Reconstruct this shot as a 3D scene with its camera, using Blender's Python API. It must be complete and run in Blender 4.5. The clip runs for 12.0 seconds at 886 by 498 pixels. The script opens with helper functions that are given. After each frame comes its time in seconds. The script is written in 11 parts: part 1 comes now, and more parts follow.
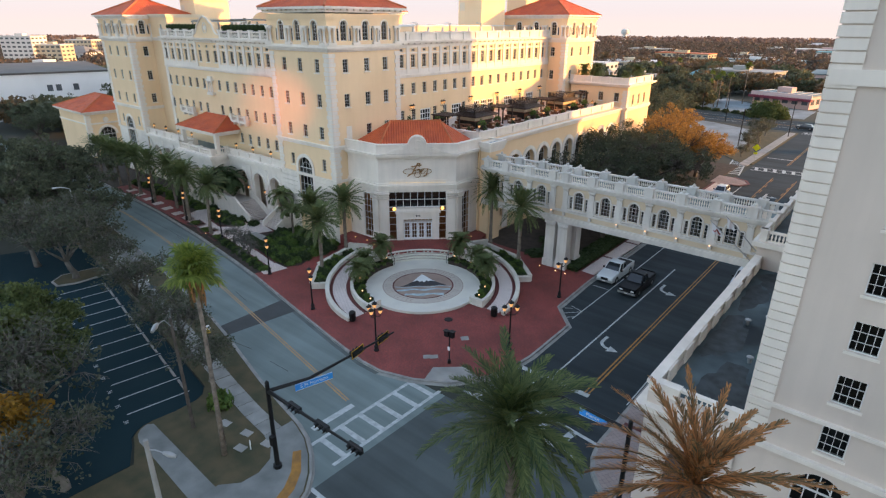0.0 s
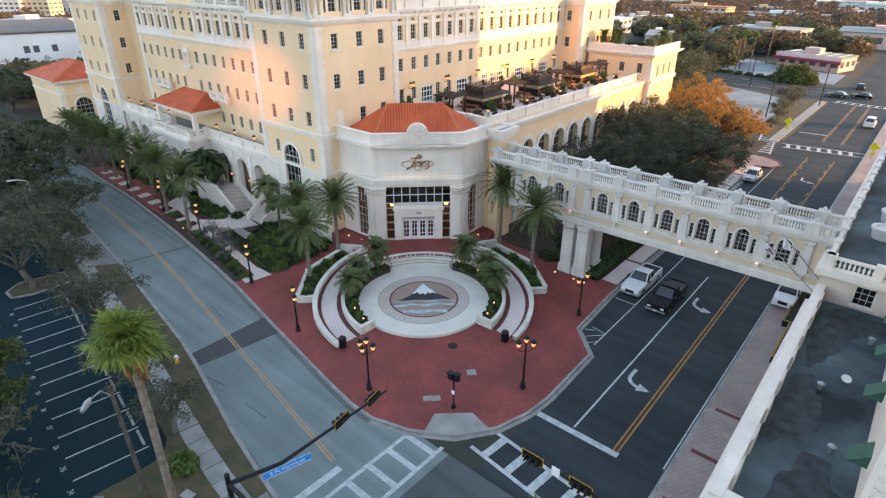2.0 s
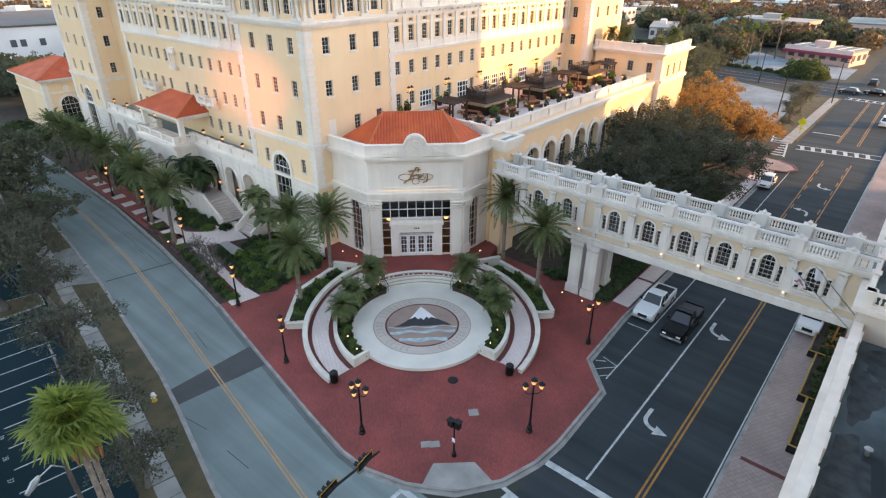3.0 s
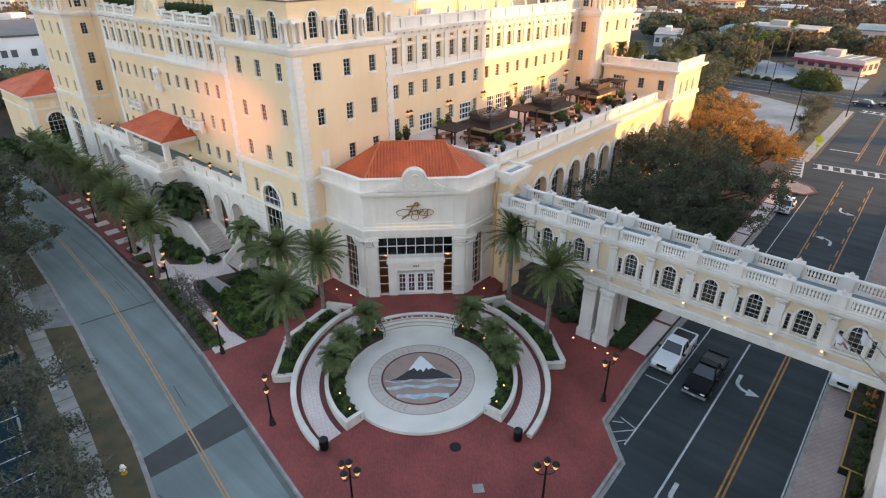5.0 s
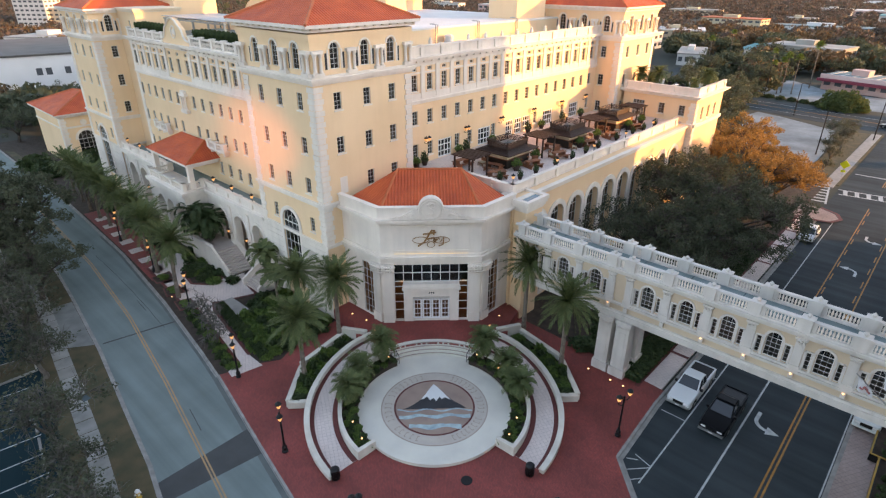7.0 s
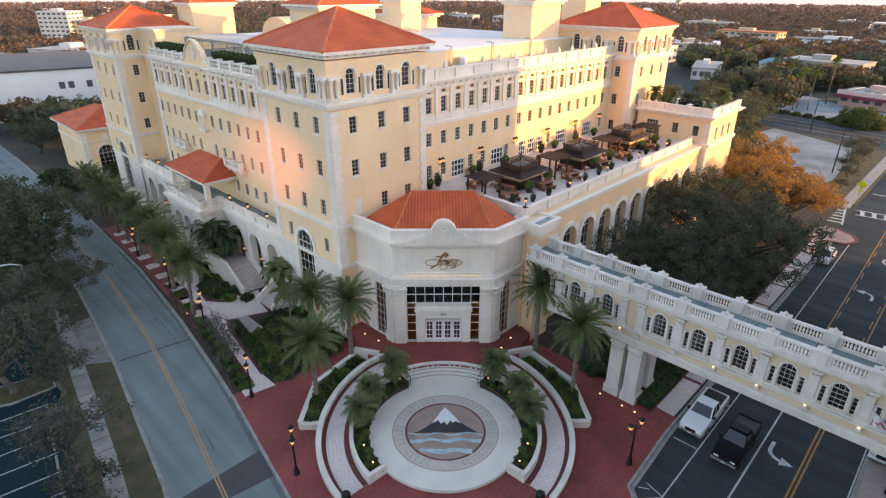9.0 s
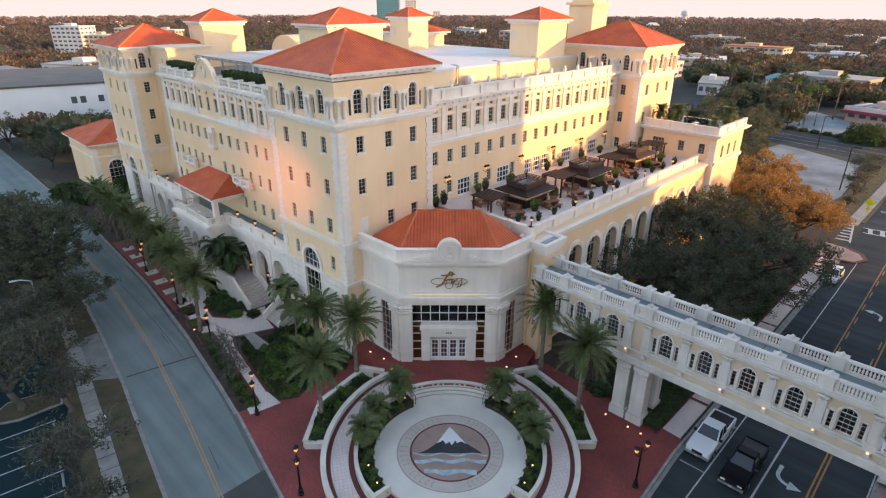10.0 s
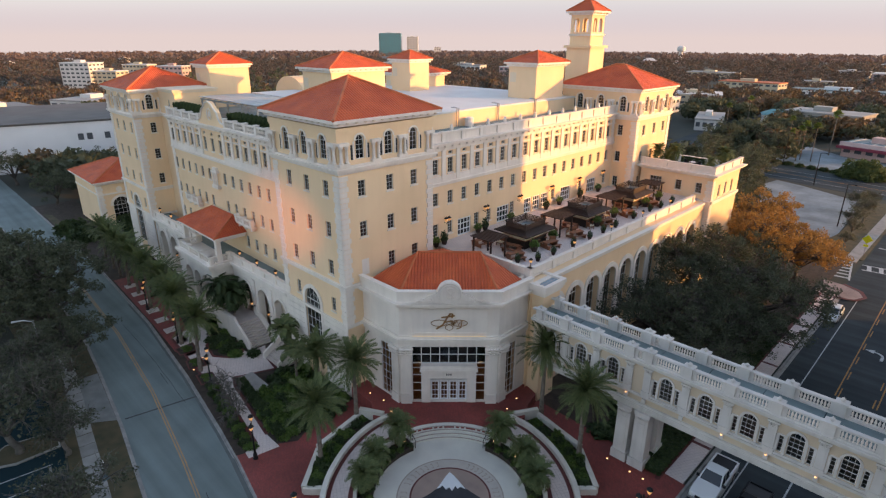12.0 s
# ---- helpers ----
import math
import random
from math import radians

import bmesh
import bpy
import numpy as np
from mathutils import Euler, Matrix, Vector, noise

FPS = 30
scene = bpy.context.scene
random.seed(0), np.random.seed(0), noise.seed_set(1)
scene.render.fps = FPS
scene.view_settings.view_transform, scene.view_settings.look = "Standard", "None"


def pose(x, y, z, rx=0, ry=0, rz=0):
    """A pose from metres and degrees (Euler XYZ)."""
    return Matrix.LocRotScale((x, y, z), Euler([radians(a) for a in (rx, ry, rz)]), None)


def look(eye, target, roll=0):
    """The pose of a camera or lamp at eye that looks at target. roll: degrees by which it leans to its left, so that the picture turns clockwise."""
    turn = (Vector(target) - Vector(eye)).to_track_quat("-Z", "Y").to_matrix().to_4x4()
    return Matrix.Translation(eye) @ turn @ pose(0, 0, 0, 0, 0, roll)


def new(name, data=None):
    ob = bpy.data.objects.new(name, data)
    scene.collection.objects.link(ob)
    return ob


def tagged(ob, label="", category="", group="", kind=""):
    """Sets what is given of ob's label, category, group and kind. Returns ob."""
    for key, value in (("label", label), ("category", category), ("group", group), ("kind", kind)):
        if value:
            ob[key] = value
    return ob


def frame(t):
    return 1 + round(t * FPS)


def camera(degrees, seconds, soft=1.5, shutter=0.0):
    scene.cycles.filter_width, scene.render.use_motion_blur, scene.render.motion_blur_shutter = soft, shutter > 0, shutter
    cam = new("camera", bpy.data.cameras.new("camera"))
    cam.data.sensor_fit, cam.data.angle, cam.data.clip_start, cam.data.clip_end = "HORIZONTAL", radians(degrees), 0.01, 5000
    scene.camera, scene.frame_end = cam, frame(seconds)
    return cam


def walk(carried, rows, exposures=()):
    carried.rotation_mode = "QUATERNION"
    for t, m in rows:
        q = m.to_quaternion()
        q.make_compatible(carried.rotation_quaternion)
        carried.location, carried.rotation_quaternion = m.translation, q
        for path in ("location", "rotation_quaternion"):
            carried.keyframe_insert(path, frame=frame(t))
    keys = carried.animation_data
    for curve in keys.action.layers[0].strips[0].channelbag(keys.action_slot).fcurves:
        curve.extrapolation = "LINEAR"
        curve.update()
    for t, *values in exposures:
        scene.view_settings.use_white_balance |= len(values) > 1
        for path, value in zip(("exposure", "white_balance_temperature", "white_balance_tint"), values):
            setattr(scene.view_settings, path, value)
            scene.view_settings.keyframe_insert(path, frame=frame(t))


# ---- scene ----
cam = camera(76.2, 12.0, 1.25)
METRES, EYE, TILT, LEAN, TURN = 24.0, 26.8, 0.0, 0.0, 40.0
ROWS = [
    (0.0, 0.0, 0.0, 0.0, 0.1, -21.85, -0.24),
    (0.5, 0.0004, 0.0948, 0.0161, 0.38, -22.92, -0.26),
    (1.0, -0.0002, 0.1886, 0.0362, 0.5, -24.04, -0.26),
    (1.5, -0.001, 0.2815, 0.0554, 0.49, -25.14, -0.26),
    (2.0, -0.0021, 0.3754, 0.074, 0.48, -26.29, -0.25),
    (2.5, -0.0024, 0.4721, 0.0937, 0.49, -27.14, -0.25),
    (3.0, -0.0024, 0.569, 0.1134, 0.49, -27.35, -0.25),
    (5.0, -0.0049, 0.7913, 0.167, 0.61, -27.14, -0.2),
    (5.5, -0.0031, 0.7995, 0.1786, 0.77, -26.94, -0.19),
    (6.0, 0.0008, 0.8054, 0.1931, 1.29, -26.65, -0.19),
    (6.5, 0.0054, 0.8082, 0.2083, 2.0, -26.27, -0.19),
    (7.0, 0.008, 0.8103, 0.2216, 2.77, -25.85, -0.17),
    (9.0, 0.0052, 0.819, 0.2747, 4.12, -24.92, -0.18),
    (9.5, 0.0055, 0.8225, 0.29, 4.55, -24.52, -0.18),
    (10.0, 0.0062, 0.8222, 0.3024, 4.8, -23.7, -0.19),
    (10.5, 0.0065, 0.8225, 0.3156, 4.85, -22.87, -0.19),
    (11.0, 0.0075, 0.8233, 0.3242, 4.86, -22.02, -0.18),
    (11.5, 0.009, 0.8217, 0.3377, 4.89, -21.17, -0.17),
    (12.0, 0.0096, 0.8205, 0.3498, 4.89, -20.58, -0.16),
]
walk(cam, [(t, pose(0, 0, EYE, TILT, LEAN, TURN) @ pose(METRES * x, METRES * y, METRES * z, 90 + pitch, roll, yaw)) for t, x, y, z, yaw, pitch, roll in ROWS],
     [(0.0, 2.3, 7150, 19), (1.5, 2.70, 7150, 19), (3.0, 2.75, 7400, 20), (5.5, 2.55, 7450, 21), (9.0, 2.44, 7350, 22), (10.5, 2.20, 7150, 22), (12.0, 1.88, 7150, 22)])

# ---- world and sun ----
SUN_AZ, SUN_EL = 33.0, 7.0          # the sun stands over +x, turned towards +y
to_sun = Vector((math.cos(radians(SUN_AZ)) * math.cos(radians(SUN_EL)), math.sin(radians(SUN_AZ)) * math.cos(radians(SUN_EL)), math.sin(radians(SUN_EL))))
world = bpy.data.worlds.new("world")
scene.world = world
world.use_nodes = True
wn = world.node_tree.nodes
sky = wn.new("ShaderNodeTexSky")
sky.sky_type, sky.sun_disc = "NISHITA", False
sky.sun_elevation, sky.sun_rotation = radians(SUN_EL), radians(90 - SUN_AZ)
sky.air_density, sky.dust_density, sky.ozone_density = 1.0, 0.6, 1.5
wn["Background"].inputs["Strength"].default_value = 0.15
# evening haze: a pale rose veil all round the horizon
wl = world.node_tree.links
where, parts, veil, haze = wn.new("ShaderNodeTexCoord"), wn.new("ShaderNodeSeparateXYZ"), wn.new("ShaderNodeMapRange"), wn.new("ShaderNodeMix")
veil.interpolation_type = "SMOOTHSTEP"
veil.inputs["From Min"].default_value, veil.inputs["From Max"].default_value = 0.0, 0.22
haze.data_type = "RGBA"
glow, band_z = wn.new("ShaderNodeMix"), wn.new("ShaderNodeMapRange")
glow.data_type = "RGBA"
glow.inputs["A"].default_value, glow.inputs["B"].default_value = (1.29, 1.20, 1.18, 1), (1.00, 1.08, 1.28, 1)
band_z.inputs["From Min"].default_value, band_z.inputs["From Max"].default_value = 0.0, 0.045
wl.new(where.outputs["Generated"], parts.inputs[0])
wl.new(parts.outputs["Z"], veil.inputs["Value"])
wl.new(parts.outputs["Z"], band_z.inputs["Value"])
wl.new(band_z.outputs["Result"], glow.inputs["Factor"])
wl.new(glow.outputs["Result"], haze.inputs["A"])
wl.new(veil.outputs["Result"], haze.inputs["Factor"])
dull = wn.new("ShaderNodeHueSaturation")
dull.inputs["Saturation"].default_value = 0.87
wl.new(sky.outputs[0], dull.inputs["Color"])
wl.new(dull.outputs["Color"], haze.inputs["B"])
wl.new(haze.outputs["Result"], wn["Background"].inputs["Color"])
sun = new("sun", bpy.data.lights.new("sun", "SUN"))
sun.data.energy, sun.data.angle, sun.data.color = 1.7, radians(0.6), (1.0, 0.52, 0.15)
sun.matrix_world = look(to_sun * 300, (0, 0, 0))
# an added spot lamp standing in for low sun thrown back by unseen glass across the street, on to the corner tower
glint_spot = new("glint_stand_in", bpy.data.lights.new("glint_stand_in", "SPOT"))
glint_spot.data.energy, glint_spot.data.color = 60000.0, (1.0, 0.33, 0.15)
glint_spot.data.spot_size, glint_spot.data.spot_blend, glint_spot.data.shadow_soft_size = radians(7.0), 1.0, 0.6
glint_spot.matrix_world = look((11.5, -5.3, 27.0), (-65.2, 43.75, 16.8))


# ---- materials ----
def mat(name, col, rough=0.8, var=0.12, scale=3.0, bump=0.0, metal=0.0, fine=40.0, second=None, spec=0.5, random_tint=0.0):
    """A procedural surface: large stains and fine grain in the colour, with a slight relief."""
    m = bpy.data.materials.new(name)
    m.use_nodes = True
    n, l = m.node_tree.nodes, m.node_tree.links
    p = n["Principled BSDF"]
    p.inputs["Roughness"].default_value, p.inputs["Metallic"].default_value = rough, metal
    p.inputs["Specular IOR Level"].default_value = spec
    geo = n.new("ShaderNodeNewGeometry")
    big, small = n.new("ShaderNodeTexNoise"), n.new("ShaderNodeTexNoise")
    big.inputs["Scale"].default_value, small.inputs["Scale"].default_value = 1.0 / scale, fine
    big.inputs["Detail"].default_value, small.inputs["Detail"].default_value = 5, 2
    l.new(geo.outputs["Position"], big.inputs["Vector"])
    l.new(geo.outputs["Position"], small.inputs["Vector"])
    ramp = n.new("ShaderNodeMapRange")
    ramp.inputs["From Min"].default_value, ramp.inputs["From Max"].default_value = 0.33, 0.67
    l.new(big.outputs["Fac"], ramp.inputs["Value"])
    mix = n.new("ShaderNodeMix")
    mix.data_type = "RGBA"
    other = second or tuple(max(0.0, c * (1 - 2 * var)) for c in col)
    mix.inputs["A"].default_value, mix.inputs["B"].default_value = (*col, 1), (*other, 1)
    l.new(ramp.outputs["Result"], mix.inputs["Factor"])
    hsv = n.new("ShaderNodeHueSaturation")
    l.new(mix.outputs["Result"], hsv.inputs["Color"])
    val = n.new("ShaderNodeMapRange")
    val.inputs["To Min"].default_value, val.inputs["To Max"].default_value = 1 - var, 1 + var
    l.new(small.outputs["Fac"], val.inputs["Value"])
    if random_tint:
        info, add = n.new("ShaderNodeObjectInfo"), n.new("ShaderNodeMath")
        add.operation = "MULTIPLY_ADD"
        add.inputs[1].default_value = random_tint
        l.new(info.outputs["Random"], add.inputs[0])
        l.new(val.outputs["Result"], add.inputs[2])
        l.new(add.outputs[0], hsv.inputs["Value"])
    else:
        l.new(val.outputs["Result"], hsv.inputs["Value"])
    l.new(hsv.outputs["Color"], p.inputs["Base Color"])
    if bump:
        b = n.new("ShaderNodeBump")
        b.inputs["Strength"].default_value, b.inputs["Distance"].default_value = bump, 0.03
        l.new(small.outputs["Fac"], b.inputs["Height"])
        l.new(b.outputs["Normal"], p.inputs["Normal"])
    return m


def streaked(m, turn, amount):
    """Long soft streaks of wear that run along a street."""
    n, l = m.node_tree.nodes, m.node_tree.links
    geo = [x for x in n if x.type == "NEW_GEOMETRY"][0]
    hsv = [x for x in n if x.type == "HUE_SAT"][0]
    mp, noi = n.new("ShaderNodeMapping"), n.new("ShaderNodeTexNoise")
    mp.inputs["Rotation"].default_value = (0, 0, radians(turn))
    mp.inputs["Scale"].default_value = (0.03, 0.9, 1.0)
    noi.inputs["Scale"].default_value, noi.inputs["Detail"].default_value = 1.0, 4
    l.new(geo.outputs["Position"], mp.inputs["Vector"])
    l.new(mp.outputs[0], noi.inputs["Vector"])
    rg, mul = n.new("ShaderNodeMapRange"), n.new("ShaderNodeMath")
    rg.inputs["From Min"].default_value, rg.inputs["From Max"].default_value = 0.3, 0.7
    rg.inputs["To Min"].default_value, rg.inputs["To Max"].default_value = 1 - amount, 1 + amount
    mul.operation = "MULTIPLY"
    l.new(noi.outputs["Fac"], rg.inputs["Value"])
    l.new(hsv.inputs["Value"].links[0].from_socket, mul.inputs[0])
    l.new(rg.outputs["Result"], mul.inputs[1])
    l.new(mul.outputs[0], hsv.inputs["Value"])
    return m


def rain_marked(m, amount):
    """Faint rain marks that run down a wall."""
    n, l = m.node_tree.nodes, m.node_tree.links
    geo = [x for x in n if x.type == "NEW_GEOMETRY"][0]
    hsv = [x for x in n if x.type == "HUE_SAT"][0]
    mp, noi = n.new("ShaderNodeMapping"), n.new("ShaderNodeTexNoise")
    mp.inputs["Scale"].default_value = (1.6, 1.6, 0.14)
    noi.inputs["Scale"].default_value, noi.inputs["Detail"].default_value = 1.0, 6
    l.new(geo.outputs["Position"], mp.inputs["Vector"])
    l.new(mp.outputs[0], noi.inputs["Vector"])
    rg, mul = n.new("ShaderNodeMapRange"), n.new("ShaderNodeMath")
    rg.inputs["From Min"].default_value, rg.inputs["From Max"].default_value = 0.42, 0.72
    rg.inputs["To Min"].default_value, rg.inputs["To Max"].default_value = 1.0, 1 - amount
    mul.operation = "MULTIPLY"
    l.new(noi.outputs["Fac"], rg.inputs["Value"])
    l.new(hsv.inputs["Value"].links[0].from_socket, mul.inputs[0])
    l.new(rg.outputs["Result"], mul.inputs[1])
    l.new(mul.outputs[0], hsv.inputs["Value"])
    return m


def leaf_mat(name, col, other, back=0.35):
    """Foliage: each leaf its own tint, with some light passing through."""
    m = bpy.data.materials.new(name)
    m.use_nodes = True
    n, l = m.node_tree.nodes, m.node_tree.links
    p = n["Principled BSDF"]
    p.inputs["Roughness"].default_value = 0.6
    p.inputs["Specular IOR Level"].default_value = 0.25
    geo = n.new("ShaderNodeNewGeometry")
    mix = n.new("ShaderNodeMix")
    mix.data_type = "RGBA"
    mix.inputs["A"].default_value, mix.inputs["B"].default_value = (*col, 1), (*other, 1)
    noi = n.new("ShaderNodeTexNoise")
    noi.inputs["Scale"].default_value = 0.5
    l.new(geo.outputs["Position"], noi.inputs["Vector"])
    half = n.new("ShaderNodeMath")
    half.operation = "ADD"
    sub = n.new("ShaderNodeMath")
    sub.operation = "SUBTRACT"
    sub.inputs[1].default_value = 0.5
    l.new(geo.outputs["Random Per Island"], half.inputs[0])
    l.new(noi.outputs["Fac"], half.inputs[1])
    l.new(half.outputs[0], sub.inputs[0])
    l.new(sub.outputs[0], mix.inputs["Factor"])
    l.new(mix.outputs["Result"], p.inputs["Base Color"])
    tr, ms = n.new("ShaderNodeBsdfTranslucent"), n.new("ShaderNodeMixShader")
    ms.inputs[0].default_value = back
    l.new(mix.outputs["Result"], tr.inputs["Color"])
    l.new(p.outputs[0], ms.inputs[1])
    l.new(tr.outputs[0], ms.inputs[2])
    l.new(ms.outputs[0], n["Material Output"].inputs["Surface"])
    return m


def pattern_mat(name, col, other, joint, w, h, mortar, rough=0.75, turn=0.0, offset=0.5, stain=0.15, bump=0.3):
    """Small units laid in courses (pavers, roof tiles), by the brick node, with stains over them."""
    m = mat(name, col, rough, 0.1, 4.0)
    n, l = m.node_tree.nodes, m.node_tree.links
    p = n["Principled BSDF"]
    geo = [x for x in n if x.type == "NEW_GEOMETRY"][0]
    mp = n.new("ShaderNodeMapping")
    mp.inputs["Rotation"].default_value = (0, 0, radians(turn))
    l.new(geo.outputs["Position"], mp.inputs["Vector"])
    br = n.new("ShaderNodeTexBrick")
    br.inputs["Color1"].default_value, br.inputs["Color2"].default_value = (*col, 1), (*other, 1)
    br.inputs["Mortar"].default_value = (*joint, 1)
    br.inputs["Scale"].default_value = 1.0
    br.inputs["Brick Width"].default_value, br.inputs["Row Height"].default_value = w, h
    br.inputs["Mortar Size"].default_value = mortar
    br.offset = offset
    l.new(mp.outputs[0], br.inputs["Vector"])
    hsv = [x for x in n if x.type == "HUE_SAT"][0]
    mixn = [x for x in n if x.type == "MIX"][0]
    mul = n.new("ShaderNodeMix")
    mul.data_type, mul.blend_type = "RGBA", "MULTIPLY"
    mul.inputs["Factor"].default_value = 1.0
    mixn.inputs["A"].default_value = (1, 1, 1, 1)
    mixn.inputs["B"].default_value = (1 - stain * 2, 1 - stain * 2, 1 - stain * 2, 1)
    l.new(br.outputs["Color"], mul.inputs["A"])
    l.new(mixn.outputs["Result"], mul.inputs["B"])
    l.new(mul.outputs["Result"], hsv.inputs["Color"])
    b = n.new("ShaderNodeBump")
    b.inputs["Strength"].default_value, b.inputs["Distance"].default_value, b.invert = bump, 0.02, True
    l.new(br.outputs["Fac"], b.inputs["Height"])
    l.new(b.outputs["Normal"], p.inputs["Normal"])
    return m


def tile_mat(name, along):
    """Barrel roof tiles: rolls that run down the slope and courses across it."""
    m = mat(name, (0.72, 0.125, 0.034), 0.7, 0.14, 2.0, second=(0.55, 0.082, 0.025))
    n, l = m.node_tree.nodes, m.node_tree.links
    p = n["Principled BSDF"]
    geo = [x for x in n if x.type == "NEW_GEOMETRY"][0]
    sep = n.new("ShaderNodeSeparateXYZ")
    l.new(geo.outputs["Position"], sep.inputs[0])

    def wave(socket, k, sharp):
        a, s = n.new("ShaderNodeMath"), n.new("ShaderNodeMath")
        a.operation, s.operation = "MULTIPLY", ("SINE" if not sharp else "FRACT")
        a.inputs[1].default_value = k
        l.new(socket, a.inputs[0])
        l.new(a.outputs[0], s.inputs[0])
        return s.outputs[0]
    if along == "d":
        dot = n.new("ShaderNodeVectorMath")
        dot.operation = "DOT_PRODUCT"
        dot.inputs[1].default_value = (0.7071, 0.7071, 0)
        l.new(geo.outputs["Position"], dot.inputs[0])
        roll = wave(dot.outputs["Value"], 21.0, False)
    else:
        roll = wave(sep.outputs["X" if along == "x" else "Y"], 21.0, False)
    row = wave(sep.outputs["Z"], 6.0, True)
    add = n.new("ShaderNodeMath")
    add.operation = "ADD"
    l.new(roll, add.inputs[0])
    l.new(row, add.inputs[1])
    # shade painted into the colour: darker valleys between the rolls and at the lap of each course
    ramp = n.new("ShaderNodeMapRange")
    ramp.inputs["From Min"].default_value, ramp.inputs["From Max"].default_value = -0.9, 0.1
    ramp.inputs["To Min"].default_value, ramp.inputs["To Max"].default_value = 0.74, 1.0
    l.new(add.outputs[0], ramp.inputs["Value"])
    old = p.inputs["Base Color"].links[0].from_socket
    mul = n.new("ShaderNodeMix")
    mul.data_type, mul.blend_type = "RGBA", "MULTIPLY"
    mul.inputs["Factor"].default_value = 1.0
    l.new(old, mul.inputs["A"])
    l.new(ramp.outputs["Result"], mul.inputs["B"])
    l.new(mul.outputs["Result"], p.inputs["Base Color"])
    b = n.new("ShaderNodeBump")
    b.inputs["Strength"].default_value, b.inputs["Distance"].default_value = 0.9, 0.06
    l.new(add.outputs[0], b.inputs["Height"])
    l.new(b.outputs["Normal"], p.inputs["Normal"])
    return m


def glass_mat(name, tint, gloss=0.03):
    """Window glass: clear with a tint, mirror-like at a slant."""
    m = bpy.data.materials.new(name)
    m.use_nodes = True
    n, l = m.node_tree.nodes, m.node_tree.links
    n.remove(n["Principled BSDF"])
    t, g, f, x = (n.new("ShaderNodeBsdfTransparent"), n.new("ShaderNodeBsdfGlossy"), n.new("ShaderNodeFresnel"), n.new("ShaderNodeMixShader"))
    t.inputs["Color"].default_value = (*tint, 1)
    g.inputs["Roughness"].default_value = gloss
    f.inputs["IOR"].default_value = 1.6
    l.new(f.outputs[0], x.inputs[0])
    l.new(t.outputs[0], x.inputs[1])
    l.new(g.outputs[0], x.inputs[2])
    l.new(x.outputs[0], n["Material Output"].inputs["Surface"])
    return m


def glow_mat(name, col, strength):
    m = bpy.data.materials.new(name)
    m.use_nodes = True
    p = m.node_tree.nodes["Principled BSDF"]
    p.inputs["Base Color"].default_value = (*col, 1)
    p.inputs["Emission Color"].default_value, p.inputs["Emission Strength"].default_value = (*col, 1), strength
    return m


STUCCO = mat("stucco_cream", (0.87, 0.635, 0.40), 0.88, 0.05, 5.0, 0.12, second=(0.81, 0.58, 0.355))
STUCCO_PALE = mat("stucco_pale", (0.76, 0.63, 0.47), 0.88, 0.05, 5.0, 0.12, second=(0.69, 0.57, 0.43))
STUCCO_ROSE = mat("stucco_rose_white", (0.68, 0.57, 0.49), 0.88, 0.05, 5.0, 0.12, second=(0.60, 0.51, 0.44))
STONE = mat("cast_stone", (0.86, 0.77, 0.68), 0.8, 0.06, 2.5, 0.15, second=(0.75, 0.67, 0.59))
# stucco and stone for the bridge, darkened in colour for the shade on it
STUCCO_SHADED = mat("bridge_stucco_shaded", (0.66, 0.535, 0.39), 0.88, 0.07, 4.0, 0.12, second=(0.58, 0.465, 0.34))
STONE_SHADED = mat("bridge_cast_stone_shaded", (0.70, 0.66, 0.615), 0.8, 0.06, 2.5, 0.15, second=(0.59, 0.555, 0.515))
WALLWHITE = mat("white_concrete", (0.70, 0.66, 0.58), 0.75, 0.06, 1.5, 0.1, second=(0.58, 0.54, 0.47))
for m, q in ((STUCCO, 0.03), (STUCCO_PALE, 0.05), (STUCCO_ROSE, 0.05), (STONE, 0.08), (STONE_SHADED, 0.12), (WALLWHITE, 0.08)):
    rain_marked(m, q)
TILE_X, TILE_Y, TILE_D = tile_mat("roof_tile_x", "x"), tile_mat("roof_tile_y", "y"), tile_mat("roof_tile_d", "d")
RIDGE = mat("ridge_tile", (0.62, 0.16, 0.06), 0.75, 0.15, 1.0)
ROOFWHITE = mat("white_roof_membrane", (0.72, 0.70, 0.68), 0.7, 0.06, 6.0, second=(0.62, 0.60, 0.58))
ROOFGREY = mat("grey_flat_roof", (0.115, 0.162, 0.178), 0.7, 0.14, 4.5, 0.1, second=(0.022, 0.03, 0.034), spec=0.15)
ROOFDECK = mat("bridge_roof_coating", (0.20, 0.265, 0.275), 0.6, 0.1, 3.0, second=(0.13, 0.18, 0.185), spec=0.3)
BRICK = pattern_mat("red_brick_paving", (0.36, 0.066, 0.052), (0.25, 0.046, 0.040), (0.17, 0.045, 0.04), 0.2, 0.1, 0.01, 0.7, 45, stain=0.2)
BANDRED = pattern_mat("dark_red_brick_band", (0.17, 0.035, 0.03), (0.13, 0.03, 0.026), (0.1, 0.03, 0.03), 0.2, 0.1, 0.01, 0.7, 0)
PAVER = pattern_mat("pale_pavers", (0.70, 0.60, 0.555), (0.65, 0.555, 0.515), (0.46, 0.39, 0.36), 0.3, 0.3, 0.012, 0.75, 30, 0.0, 0.08)
